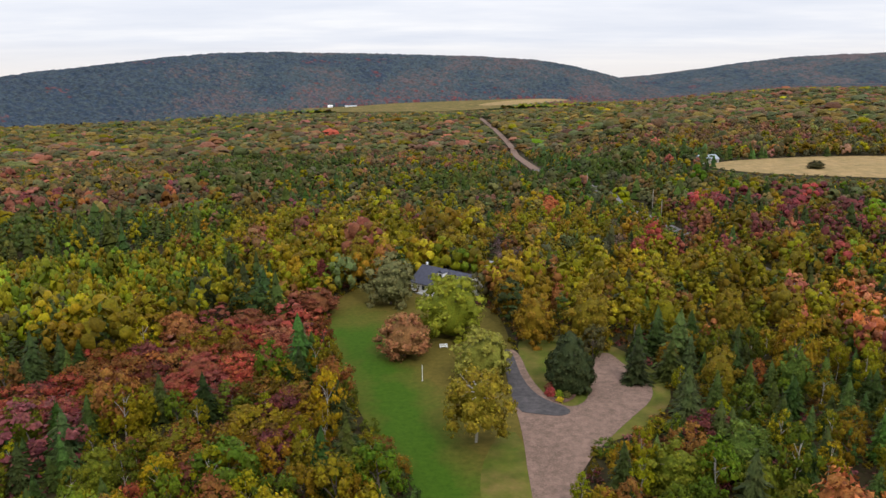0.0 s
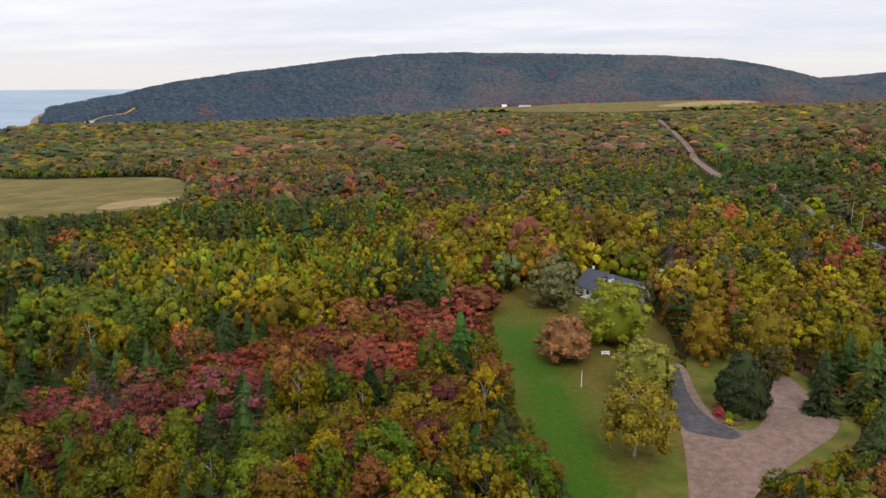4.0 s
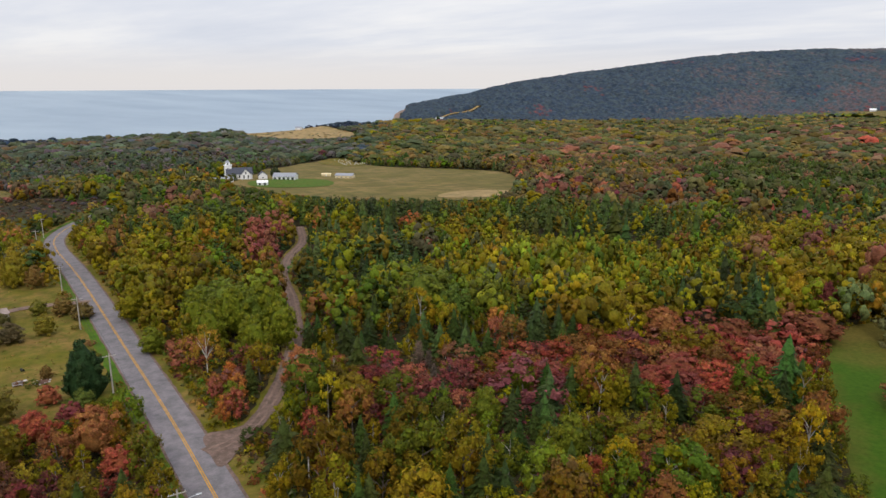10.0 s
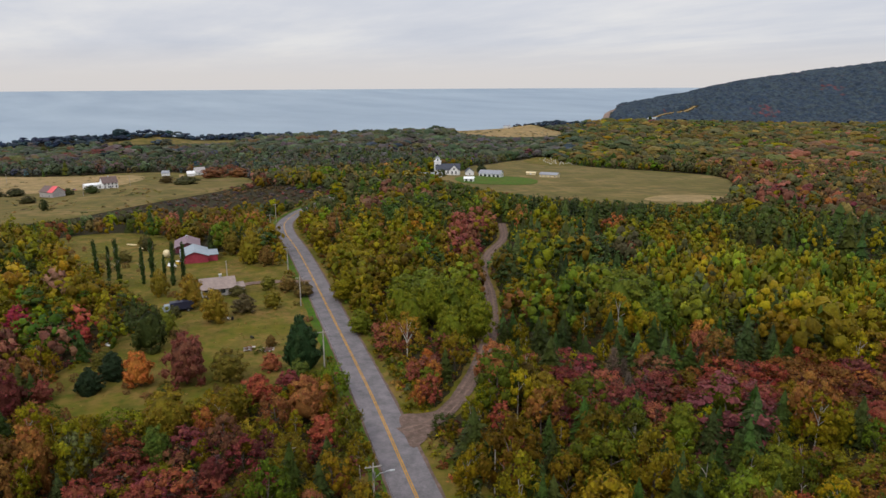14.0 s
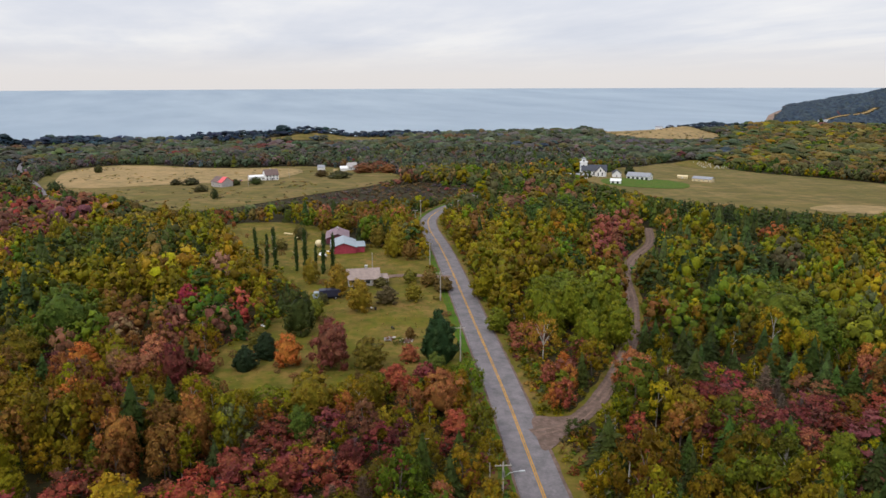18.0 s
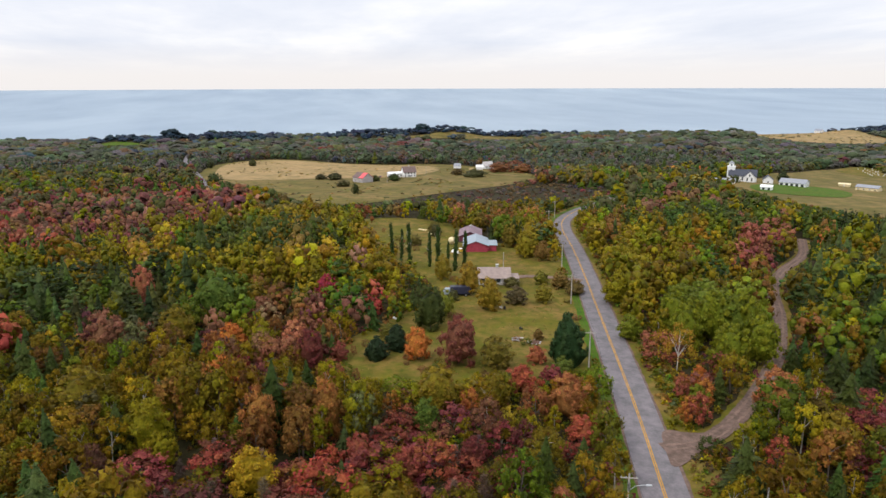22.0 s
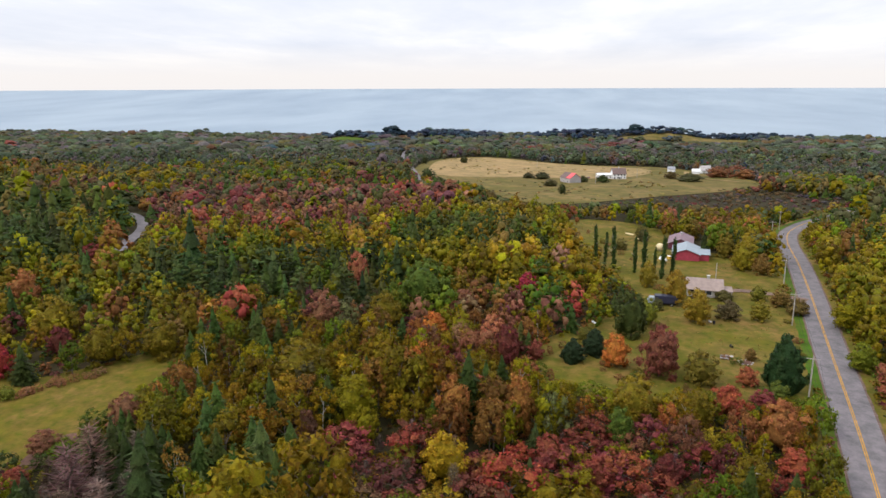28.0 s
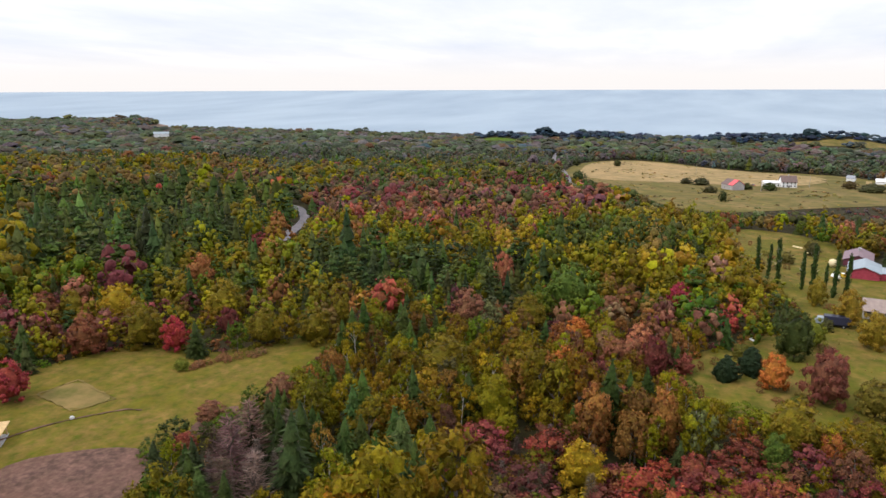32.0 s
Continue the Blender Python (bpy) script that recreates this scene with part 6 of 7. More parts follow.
field_bush(-465, 30, 7, 6, (0.04, 0.055, 0.02))
field_bush(-602, 128, 6, 14, (0.08, 0.06, 0.025))
field_bush(-578, 138, 6, 24, (0.06, 0.065, 0.025))
field_bush(-598, 142, 5, 16, (0.06, 0.06, 0.025))
field_bush(-740, -97, 8, 9, (0.04, 0.05, 0.02))
field_bush(-750, -56, 8, 10, (0.05, 0.055, 0.02))
field_bush(-585, -74, 8, 14, (0.05, 0.07, 0.025))
field_bush(-560, 52, 5, 10, (0.05, 0.06, 0.02))
field_bush(-622, 172, 9, 26, (0.16, 0.07, 0.035))
field_bush(-640, 192, 9, 26, (0.15, 0.055, 0.035))
field_bush(-610, 190, 8, 22, (0.2, 0.09, 0.04))
field_bush(-520, 25, 5, 12, (0.06, 0.06, 0.025))
field_bush(256, 484, 6, 14, (0.05, 0.05, 0.02))
field_bush(-520, 345, 8, 10, (0.04, 0.06, 0.02))
field_bush(-500, 372, 9, 10, (0.035, 0.05, 0.02))
field_bush(-478, 316, 6, 8, (0.05, 0.07, 0.02))

# low bushes scattered over the rough clearing
for _ in range(260):
    px, py = rng.uniform(-300, -130), rng.uniform(0, 80)
    if not inside(OPEN[CLEARING], [px], [py])[0] or noise.noise((px * 0.05, py * 0.05, 4.2)) < 0.06:
        continue
    if any(math.hypot(px - q[0], py - q[1]) < 11 for q in ((-206, 57), (-251, 60), (-243, 53), (-190, 40), (-276, 62), (-207, 70), (-262, 54))):
        continue
    word, tone = (("olive", (0.12, 0.10, 0.015)), ("dull brown", (0.13, 0.085, 0.035)), ("green", (0.07, 0.095, 0.015)), ("russet", (0.17, 0.08, 0.035)))[int(rng.integers(4))]
    lone("shrub", "bush", px, py, rng.uniform(0.8, 2.2), rng.uniform(1.2, 3.0), tone, "small " + word + " bush in the rough grass", "bushes of the clearing")

# ---- buildings ----
WHITE = plain("white_clapboard", (0.80, 0.80, 0.80), 0.6, 0.06, 0.6)
SLATE = plain("dark_slate_shingles", (0.055, 0.058, 0.085), 0.75, 0.2, 1.2)
NAVY = plain("dark_blue_grey_shingles", (0.06, 0.065, 0.085), 0.75, 0.2, 1.0)
GREY_ROOF = plain("grey_shingles", (0.27, 0.28, 0.31), 0.7, 0.12, 0.8)
METAL_ROOF = plain("pale_blue_grey_sheet_metal", (0.28, 0.325, 0.365), 0.6, 0.1, 0.5)
MAUVE = plain("mauve_brown_shingles", (0.22, 0.15, 0.17), 0.75, 0.15, 0.8)
BROWN_ROOF = plain("brown_grey_shingles", (0.28, 0.215, 0.19), 0.8, 0.14, 0.9)
DARK_RED_ROOF = plain("brown_shingles", (0.16, 0.11, 0.10), 0.8, 0.15, 0.8)
RED_WALL = plain("red_painted_boards", (0.34, 0.045, 0.07), 0.7, 0.16, 0.9)
DULL_RED = plain("faded_red_boards", (0.17, 0.05, 0.07), 0.75, 0.16, 0.9)
PINK_ROOF = plain("coral_red_sheet_metal", (0.70, 0.10, 0.11), 0.5, 0.08, 0.5)
CREAM = plain("cream_painted_boards", (0.72, 0.60, 0.36), 0.65, 0.08, 0.6)
GREY_WALL = plain("weathered_grey_boards", (0.42, 0.39, 0.38), 0.8, 0.15, 0.8)
CONCRETE = plain("grey_concrete", (0.36, 0.35, 0.34), 0.85, 0.15, 0.6)
TIMBER = plain("new_timber", (0.62, 0.42, 0.20), 0.7, 0.12, 1.2)
POLE_WOOD = plain("weathered_pole_wood", (0.40, 0.36, 0.32), 0.85, 0.2, 2.0)
STEEL = plain("galvanised_steel", (0.50, 0.51, 0.52), 0.4, 0.1, 3.0, metal=0.8)
DARK_PAINT = plain("dark_blue_paint", (0.03, 0.032, 0.06), 0.4, 0.1, 1.0)
CAR_RED = plain("red_car_paint", (0.30, 0.03, 0.03), 0.3, 0.05, 1.0)
RUBBER = plain("black_rubber", (0.02, 0.02, 0.02), 0.85, 0.1, 2.0)
STONE = plain("pale_headstone", (0.55, 0.54, 0.51), 0.8, 0.15, 2.0)
YELLOW = plain("yellow_plastic", (0.65, 0.42, 0.03), 0.5, 0.05, 1.0)
GLASS, gr = material("window_glass")
finish(gr, (0.03, 0.035, 0.045), 0.08, spec=0.6)


def part(name, bm, mat, parent, label=""):
    me = bpy.data.meshes.new(name)
    bmesh.ops.recalc_face_normals(bm, faces=bm.faces)
    bm.to_mesh(me)
    bm.free()
    me.materials.append(mat)
    ob = new(name, me)
    ob.parent = parent
    return tagged(ob, label)


def box(x0, y0, z0, x1, y1, z1, bevel=0.0, bm=None):
    bm = bm or bmesh.new()
    v = [bm.verts.new((x, y, z)) for z in (z0, z1) for x, y in ((x0, y0), (x1, y0), (x1, y1), (x0, y1))]
    fs = [bm.faces.new([v[i] for i in f]) for f in ((3, 2, 1, 0), (4, 5, 6, 7), (0, 1, 5, 4), (1, 2, 6, 5), (2, 3, 7, 6), (3, 0, 4, 7))]
    if bevel:
        bmesh.ops.bevel(bm, geom=list({e for f in fs for e in f.edges}), offset=bevel, segments=1, affect="EDGES")
    return bm


def from_arrays(v, f):
    bm = bmesh.new()
    vs = [bm.verts.new(p) for p in v]
    for q in f:
        bm.faces.new([vs[i] for i in q])
    return bm


def gable_walls(L, W, eave, ridge):
    """A closed shell with gables at both ends, long in x."""
    l, w = L / 2, W / 2
    v = [(-l, -w, -1), (l, -w, -1), (l, w, -1), (-l, w, -1), (-l, -w, eave), (l, -w, eave), (l, w, eave), (-l, w, eave), (-l, 0, ridge), (l, 0, ridge)]
    return from_arrays(v, [(0, 1, 5, 4), (2, 3, 7, 6), (1, 2, 6, 9, 5), (3, 0, 4, 8, 7), (4, 5, 9, 8), (6, 7, 8, 9)])


def roof_slope(L, W, eave, ridge, side, over=0.45, thick=0.16):
    """One pitch of a roof, with its thickness."""
    l, w = L / 2 + over, W / 2
    k = (ridge - eave) / w
    yo, zo = side * (w + over), eave - k * over
    v = [(-l, 0, ridge + 0.06), (l, 0, ridge + 0.06), (l, yo, zo + 0.06), (-l, yo, zo + 0.06)]
    v += [(x, y, z + thick) for x, y, z in v]
    return from_arrays(v, [(0, 1, 2, 3), (4, 5, 6, 7), (0, 1, 5, 4), (1, 2, 6, 5), (2, 3, 7, 6), (3, 0, 4, 7)])


def window(parent, x, y, z, w, h, face, trim=WHITE):
    """A window on a wall that faces +-y ('y') or +-x ('x'): a frame with its pane."""
    s = 1 if face[0] == "+" else -1
    if face[1] == "y":
        fr = part("window", box(x - w / 2 - 0.1, y - 0.02, z - 0.1, x + w / 2 + 0.1, y + s * 0.07, z + h + 0.1), trim, parent)
        part("pane", box(x - w / 2, y + s * 0.05, z, x + w / 2, y + s * 0.09, z + h), GLASS, fr)
    else:
        fr = part("window", box(x - 0.02, y - w / 2 - 0.1, z - 0.1, x + s * 0.07, y + w / 2 + 0.1, z + h + 0.1), trim, parent)
        part("pane", box(x + s * 0.05, y - w / 2, z, x + s * 0.09, y + w / 2, z + h), GLASS, fr)


def place(name, x, y, turn, label, category, group="", dz=0.0):
    e = new(name)
    e.matrix_world = pose(x, y, ground_z(x, y) + dz, 0, 0, turn)
    return tagged(e, label, category, group)


def building(name, x, y, turn, L, W, eave, ridge, wall, roof, label, category="house", rows=(), door=None, ends=0, chimney=None, group="", roof_2=None):
    """A gabled building, long in its own x. rows: (z, height, width, how many) windows on both long sides."""
    e = place(name, x, y, turn, label, category, group)
    part("wall", gable_walls(L, W, eave, ridge), wall, e)
    part("roof", roof_slope(L, W, eave, ridge, -1), roof, e)
    part("roof", roof_slope(L, W, eave, ridge, 1), roof_2 or roof, e)
    for z, h, w, n in rows:
        for i in range(n):
            wx = L * ((i + 0.5) / n - 0.5)
            for s in (-1, 1):
                if door is None or s > 0 or abs(wx - door) > 1.1 or z > 2:
                    window(e, wx, s * W / 2, z, w, h, "-y" if s < 0 else "+y")
    for i in range(ends):
        for s in (-1, 1):
            window(e, s * L / 2, W * ((i + 0.5) / ends - 0.5) * 0.8, 1.0, 0.9, 1.2, "-x" if s < 0 else "+x")
    if door is not None:
        d = part("door", box(door - 0.5, -W / 2 - 0.06, 0.1, door + 0.5, -W / 2 + 0.02, 2.15, 0.02), WHITE if wall is not WHITE else DARK_PAINT, e)
        part("handle", box(door + 0.34, -W / 2 - 0.12, 1.0, door + 0.42, -W / 2 - 0.05, 1.08), STEEL, d)
    if chimney is not None:
        c = part("chimney", box(chimney - 0.4, -0.35, ridge - 0.6, chimney + 0.4, 0.35, ridge + 1.0, 0.03), CONCRETE, e)
        part("cap", box(chimney - 0.5, -0.45, ridge + 1.0, chimney + 0.5, 0.45, ridge + 1.12, 0.02), STONE, c)
    return e


# the house behind the lawn
h = building("house", 1.0, 199, -40, 19, 11, 2.8, 6.6, WHITE, SLATE, "white house with a dark slate roof behind lawn trees", rows=((0.9, 1.3, 1.1, 6),), door=1.5, ends=2, chimney=None)
part("vent", box(-8.2, -0.25, 6.9, -7.7, 0.25, 7.7, 0.04), WHITE, h, "small white roof vent")
d = part("dormer", box(-0.9, -3.4, 4.6, 0.9, -1.0, 6.4), WHITE, h)
part("dormer_roof", from_arrays([(-1.1, -3.6, 6.4), (1.1, -3.6, 6.4), (1.1, -0.6, 6.4), (-1.1, -0.6, 6.4), (0, -3.6, 7.2), (0, -0.6, 7.2)], [(0, 1, 4), (1, 2, 5, 4), (2, 3, 5), (3, 0, 4, 5), (0, 3, 2, 1)]), SLATE, d)
part("pane", box(-0.45, -3.46, 4.9, 0.45, -3.4, 6.1), GLASS, d)
part("porch", box(-6, -7.4, 0.0, 6, -5.5, 0.35, 0.04), CONCRETE, h)
building("shed", 16, 219, -25, 5, 4, 2.4, 3.9, GREY_WALL, GREY_ROOF, "small grey shed with a shingle roof near the house", "shed", door=0)

# the farm in the clearing
b = building("barn", -251.5, 60.6, 167, 13, 8.8, 2.6, 4.2, RED_WALL, METAL_ROOF, "red barn with a pale grey-blue metal roof", "barn", rows=((1.0, 1.0, 1.0, 3),), ends=0)
part("door", box(6.5, -1.4, 0.0, 6.6, 1.4, 2.3, 0.02), DULL_RED, b, "wide red barn door")
part("lean_to_roof", box(-5.5, -8.0, 2.5, 3.5, -4.75, 2.7, 0.04), METAL_ROOF, b)
part("lean_to_wall", box(-5.2, -7.6, -1, 3.2, -4.45, 2.5), RED_WALL, b)
building("farmhouse", -275, 64, 166, 14, 8.6, 2.3, 4.0, DULL_RED, MAUVE, "dull red farmhouse with a mauve shingle roof", rows=((1.0, 1.2, 1.0, 3),), ends=2, door=0.0, chimney=2.0)
tank = place("fuel_tank", -262, 53.5, 0, "rounded cream fuel tank beside the farmhouse", "tank")
bm = bmesh.new()
bmesh.ops.create_uvsphere(bm, u_segments=16, v_segments=10, radius=1.4, matrix=Matrix.Translation((0, 0, 1.7)))
part("vessel", bm, CREAM, tank)
for s in (-0.7, 0.7):
    part("leg", box(s - 0.1, -0.1, -0.2, s + 0.1, 0.1, 0.9), STEEL, tank)
boat = place("boat", -246, 51.5, 20, "white upturned boat beside the red barn", "boat")
part("hull", from_arrays([(-2.4, 0, 0.1), (-1.6, -0.8, 0), (1.4, -0.9, 0), (2.2, -0.6, 0), (2.2, 0.6, 0), (1.4, 0.9, 0), (-1.6, 0.8, 0), (-1.6, 0, 1.2), (2.2, 0, 1.3)],
                         [(0, 1, 7), (1, 2, 8, 7), (2, 3, 8), (3, 4, 8), (4, 5, 8), (5, 6, 7, 8), (6, 0, 7), (0, 6, 5, 4, 3, 2, 1)]), WHITE, boat)
part("keel", box(-1.6, -0.05, 1.15, 2.2, 0.05, 1.36), GREY_WALL, boat)
bin_ = place("storage_bin", -247.5, 54, 15, "yellow plastic storage bin beside the red barn", "bin")
part("body", box(-0.7, -0.5, 0, 0.7, 0.5, 1.0, 0.06), YELLOW, bin_)
part("lid", box(-0.75, -0.55, 1.0, 0.75, 0.55, 1.12, 0.03), WHITE, bin_)
b = building("bungalow", -206, 55.5, 78, 9.5, 10, 2.3, 4.3, GREY_WALL, BROWN_ROOF, "low bungalow with a brown-grey shingle roof", rows=((0.9, 1.2, 1.4, 4),), ends=2, door=-1.5, chimney=1.0)
part("garage_roof", box(4.9, -5.6, 2.2, 7.6, 0.5, 2.42, 0.05), BROWN_ROOF, b)
part("garage_wall", box(4.76, -5.3, -0.5, 7.3, 0.2, 2.2), GREY_WALL, b)


def wheel(parent, x, y, r, w):
    bm = bmesh.new()
    bmesh.ops.create_cone(bm, cap_ends=True, segments=16, radius1=r, radius2=r, depth=w, matrix=Matrix.Translation((x, y, r)) @ Matrix.Rotation(radians(90), 4, "X"))
    t = part("wheel", bm, RUBBER, parent)
    bm = bmesh.new()
    bmesh.ops.create_cone(bm, cap_ends=True, segments=12, radius1=r * 0.55, radius2=r * 0.5, depth=w * 1.06, matrix=Matrix.Translation((x, y, r)) @ Matrix.Rotation(radians(90), 4, "X"))
    part("rim", bm, STEEL, t)


truck = place("truck", -192.5, 41.5, 84, "dark blue box truck with a pale cab, parked", "truck")
part("box_body", box(-2.6, -1.15, 0.95, 3.4, 1.15, 3.0, 0.05), DARK_PAINT, truck)
part("cab", from_arrays([(-4.6, -1.05, 0.6), (-2.7, -1.05, 0.6), (-2.7, 1.05, 0.6), (-4.6, 1.05, 0.6), (-4.6, -1.05, 1.5), (-2.7, -1.0, 2.4), (-2.7, 1.0, 2.4), (-4.6, 1.05, 1.5), (-3.9, -1.0, 2.4), (-3.9, 1.0, 2.4)],
                        [(3, 2, 1, 0), (0, 1, 5, 8, 4), (1, 2, 6, 5), (2, 3, 7, 9, 6), (3, 0, 4, 7), (4, 8, 9, 7), (8, 5, 6, 9)]), METAL_ROOF, truck)
part("chassis", box(-4.4, -0.8, 0.5, 3.3, 0.8, 0.8), RUBBER, truck)
for wx in (-3.7, 1.9):
    for wy in (-0.95, 0.95):
        wheel(truck, wx, wy, 0.48, 0.28)


def car(x, y, turn, paint, label):
    c = place("car", x, y, turn, label, "car")
    part("body", box(-2.1, -0.85, 0.3, 2.1, 0.85, 0.95, 0.12), paint, c)
    part("cabin", from_arrays([(-1.4, -0.8, 0.93), (0.9, -0.8, 0.93), (0.9, 0.8, 0.93), (-1.4, 0.8, 0.93), (-1.0, -0.65, 1.45), (0.3, -0.65, 1.45), (0.3, 0.65, 1.45), (-1.0, 0.65, 1.45)],
                              [(3, 2, 1, 0), (4, 5, 6, 7), (0, 1, 5, 4), (1, 2, 6, 5), (2, 3, 7, 6), (3, 0, 4, 7)]), GLASS, c)
    for wx in (-1.3, 1.3):
        for wy in (-0.78, 0.78):
            wheel(c, wx, wy, 0.32, 0.2)


car(-597, 60, 20, CAR_RED, "dark red car parked by the farmhouse")
car(94, 362, 80, WHITE, "white car on the country road")


def bench(x, y, turn, mat, label):
    e = place("bench", x, y, turn, label, "bench")
    for k in range(3):
        part("slat", box(-0.95, -0.3 + k * 0.2, 0.45, 0.95, -0.14 + k * 0.2, 0.5), mat, e)
    for k in range(2):
        part("backrest", box(-0.95, 0.28, 0.62 + k * 0.2, 0.95, 0.33, 0.76 + k * 0.2), mat, e)
    for s in (-0.8, 0.8):
        for q in (-0.25, 0.25):
            part("leg", box(s - 0.05, q - 0.05, -0.05, s + 0.05, q + 0.05, 0.46 if q < 0 else 0.98), mat, e)


bench(-0.3, 153.7, 10, WHITE, "white slatted garden bench on the lawn")
bench(-153, 46.9, 70, GREY_WALL, "weathered grey garden bench on the grass")
table = place("picnic_table", -153.2, 47.9, 70, "weathered picnic table on the clearing", "table")
part("tabletop", box(-0.9, 0.1, 0.7, 0.9, 0.9, 0.76), GREY_WALL, table)
for s in (-0.6, 0.6):
    part("leg", box(s - 0.05, 0.2, -0.05, s + 0.05, 0.8, 0.7), GREY_WALL, table)
drum = place("white_tarp", -176, 20.8, 30, "white tarpaulin lying on the grass", "tarp")
part("sheet", from_arrays([(-1.2, -0.6, 0.12), (1.1, -0.7, 0.12), (1.3, 0.5, 0.12), (-1.0, 0.7, 0.12), (-0.1, 0, 0.6)], [(0, 1, 4), (1, 2, 4), (2, 3, 4), (3, 0, 4), (0, 3, 2, 1)]), WHITE, drum)

# the church and its neighbours
FACE = 57
patch("church_lawn", [(-470, 322), (-420, 290), (-395, 296), (-380, 330), (-420, 370), (-455, 385), (-468, 372)], VERGE, 0.55, "green mown grass in front of the church hall", "lawn", False, 8)
c = building("church", -492, 331, FACE, 20, 9, 4.8, 9.2, WHITE, NAVY, "white clapboard church with a dark blue-grey roof and square tower", "church", rows=((1.4, 2.6, 1.0, 5),), ends=1)
part("tower", box(-11.4, -0.8, -1, -5.6, 5.0, 11.4, 0.05), WHITE, c)
part("belfry", box(-10.3, 0.3, 11.4, -6.7, 3.9, 13.6, 0.05), WHITE, c)
part("tower_ledge", box(-11.7, -1.1, 11.2, -5.3, 5.3, 11.5, 0.04), WHITE, c)
part("transept_wall", from_arrays([(1.5, -7.5, -1), (8.5, -7.5, -1), (8.5, -4, -1), (1.5, -4, -1), (1.5, -7.5, 4.8), (8.5, -7.5, 4.8), (8.5, -4, 4.8), (1.5, -4, 4.8), (5, -7.5, 8.6), (5, -1, 8.6)],
                                  [(0, 1, 5, 8, 4), (1, 2, 6, 5), (3, 0, 4, 7), (4, 8, 9, 7), (5, 6, 9, 8)]), WHITE, c)
for sx in (-1, 1):
    part("transept_roof", from_arrays([(5, -7.9, 8.75), (5, -0.5, 8.75), (5 + sx * 3.9, -0.5, 4.55), (5 + sx * 3.9, -7.9, 4.55), (5, -7.9, 8.9), (5, -0.5, 8.9), (5 + sx * 3.9, -0.5, 4.7), (5 + sx * 3.9, -7.9, 4.7)],
                                      [(0, 1, 2, 3), (4, 5, 6, 7), (0, 1, 5, 4), (1, 2, 6, 5), (2, 3, 7, 6), (3, 0, 4, 7)]), NAVY, c)
for wx in (3.4, 6.6):
    window(c, wx, -7.5, 1.2, 1.0, 2.6, "-y")
window(c, 5.0, -7.5, 4.6, 1.0, 1.8, "-y")
part("cupola", from_arrays([(-10.5, 0.1, 13.6), (-6.5, 0.1, 13.6), (-6.5, 4.1, 13.6), (-10.5, 4.1, 13.6), (-8.5, 2.1, 15.6)], [(0, 1, 4), (1, 2, 4), (2, 3, 4), (3, 0, 4), (3, 2, 1, 0)]), GREY_ROOF, c)
for z, h in ((3, 1.8), (7.5, 1.6)):
    window(c, -8.5, -0.8, z, 1.0, h, "-y")
window(c, -8.5, 0.3, 11.8, 1.1, 1.3, "-y")
v = building("vestry", -483, 347, FACE - 90, 9, 7, 3.2, 6.2, WHITE, NAVY, "white church vestry with a dark blue-grey roof", "church", rows=((1.0, 1.4, 0.9, 2),), ends=1)
building("hall", -466, 357, FACE - 20, 18, 11, 3.2, 5.6, WHITE, GREY_ROOF, "white parish hall with a grey roof and wide doors", "hall", rows=((0.4, 2.2, 2.0, 5),), ends=2)
building("garage", -425, 305, FACE - 10, 7, 5.5, 2.6, 3.8, WHITE, WHITE, "white garage with a white roof", "garage", rows=((0.3, 1.9, 1.6, 2),))
building("annexe", -476, 304, FACE + 6, 17, 8, 2.4, 3.6, WHITE, GREY_ROOF, "low white annexe with a grey roof", "house", rows=((0.8, 1.1, 1.2, 4),))
building("machine_shed", -456, 413, FACE - 28, 15.5, 8, 2.8, 4.3, CREAM, GREY_ROOF, "long cream machine shed with a pale roof on the field", "shed", rows=((1.0, 0.8, 0.9, 4),), ends=0)
building("field_shed", -490, 421, FACE - 15, 8, 4, 2.2, 2.9, CREAM, CREAM, "small cream field shed", "shed", door=0)
for px, py in ((-560, 385), (-520, 300), (-548, 372)):
    q = place("fence_post", px, py, 0, "weathered wooden pole near the church", "pole")
    part("shaft", from_arrays(*tube([(0, 0, -0.5), (0, 0, 8)], [0.16, 0.12])), POLE_WOOD, q)
patch("graveyard", [(-640, 560), (-610, 575), (-660, 640), (-745, 668), (-715, 590)], MEADOW, 0.7, "grassy graveyard with pale stones", "lawn", False)
grng = np.random.default_rng(3)
for i in range(46):
    gx, gy = -640 - (i % 8) * 10 + grng.uniform(-3, 3), 585 + (i % 8) * 6 + (i // 8) * 8 + grng.uniform(-2, 2)
    s = place("headstone", gx, gy, FACE + grng.uniform(-8, 8), "pale upright headstone in the graveyard", "headstone", "headstones", 0.7)
    hh = grng.uniform(0.9, 1.6)
    part("slab", box(-0.5, -0.12, -0.2, 0.5, 0.12, hh, 0.05), STONE, s)
    part("plinth", box(-0.65, -0.25, -0.25, 0.65, 0.25, 0.18, 0.02), CONCRETE, s)

# the farm on the pasture
f = building("farmhouse", -596, 84, 100, 11, 8, 4.8, 9.0, WHITE, DARK_RED_ROOF, "white farmhouse with a steep brown roof", rows=((1.0, 1.3, 0.9, 4), (3.2, 1.2, 0.9, 4)), ends=2, door=0, chimney=0)
building("farmhouse_wing", -598, 72.5, 100, 12, 7, 3.6, 4.6, WHITE, WHITE, "low white farmhouse wing", "house", rows=((1.0, 1.3, 1.0, 4),))
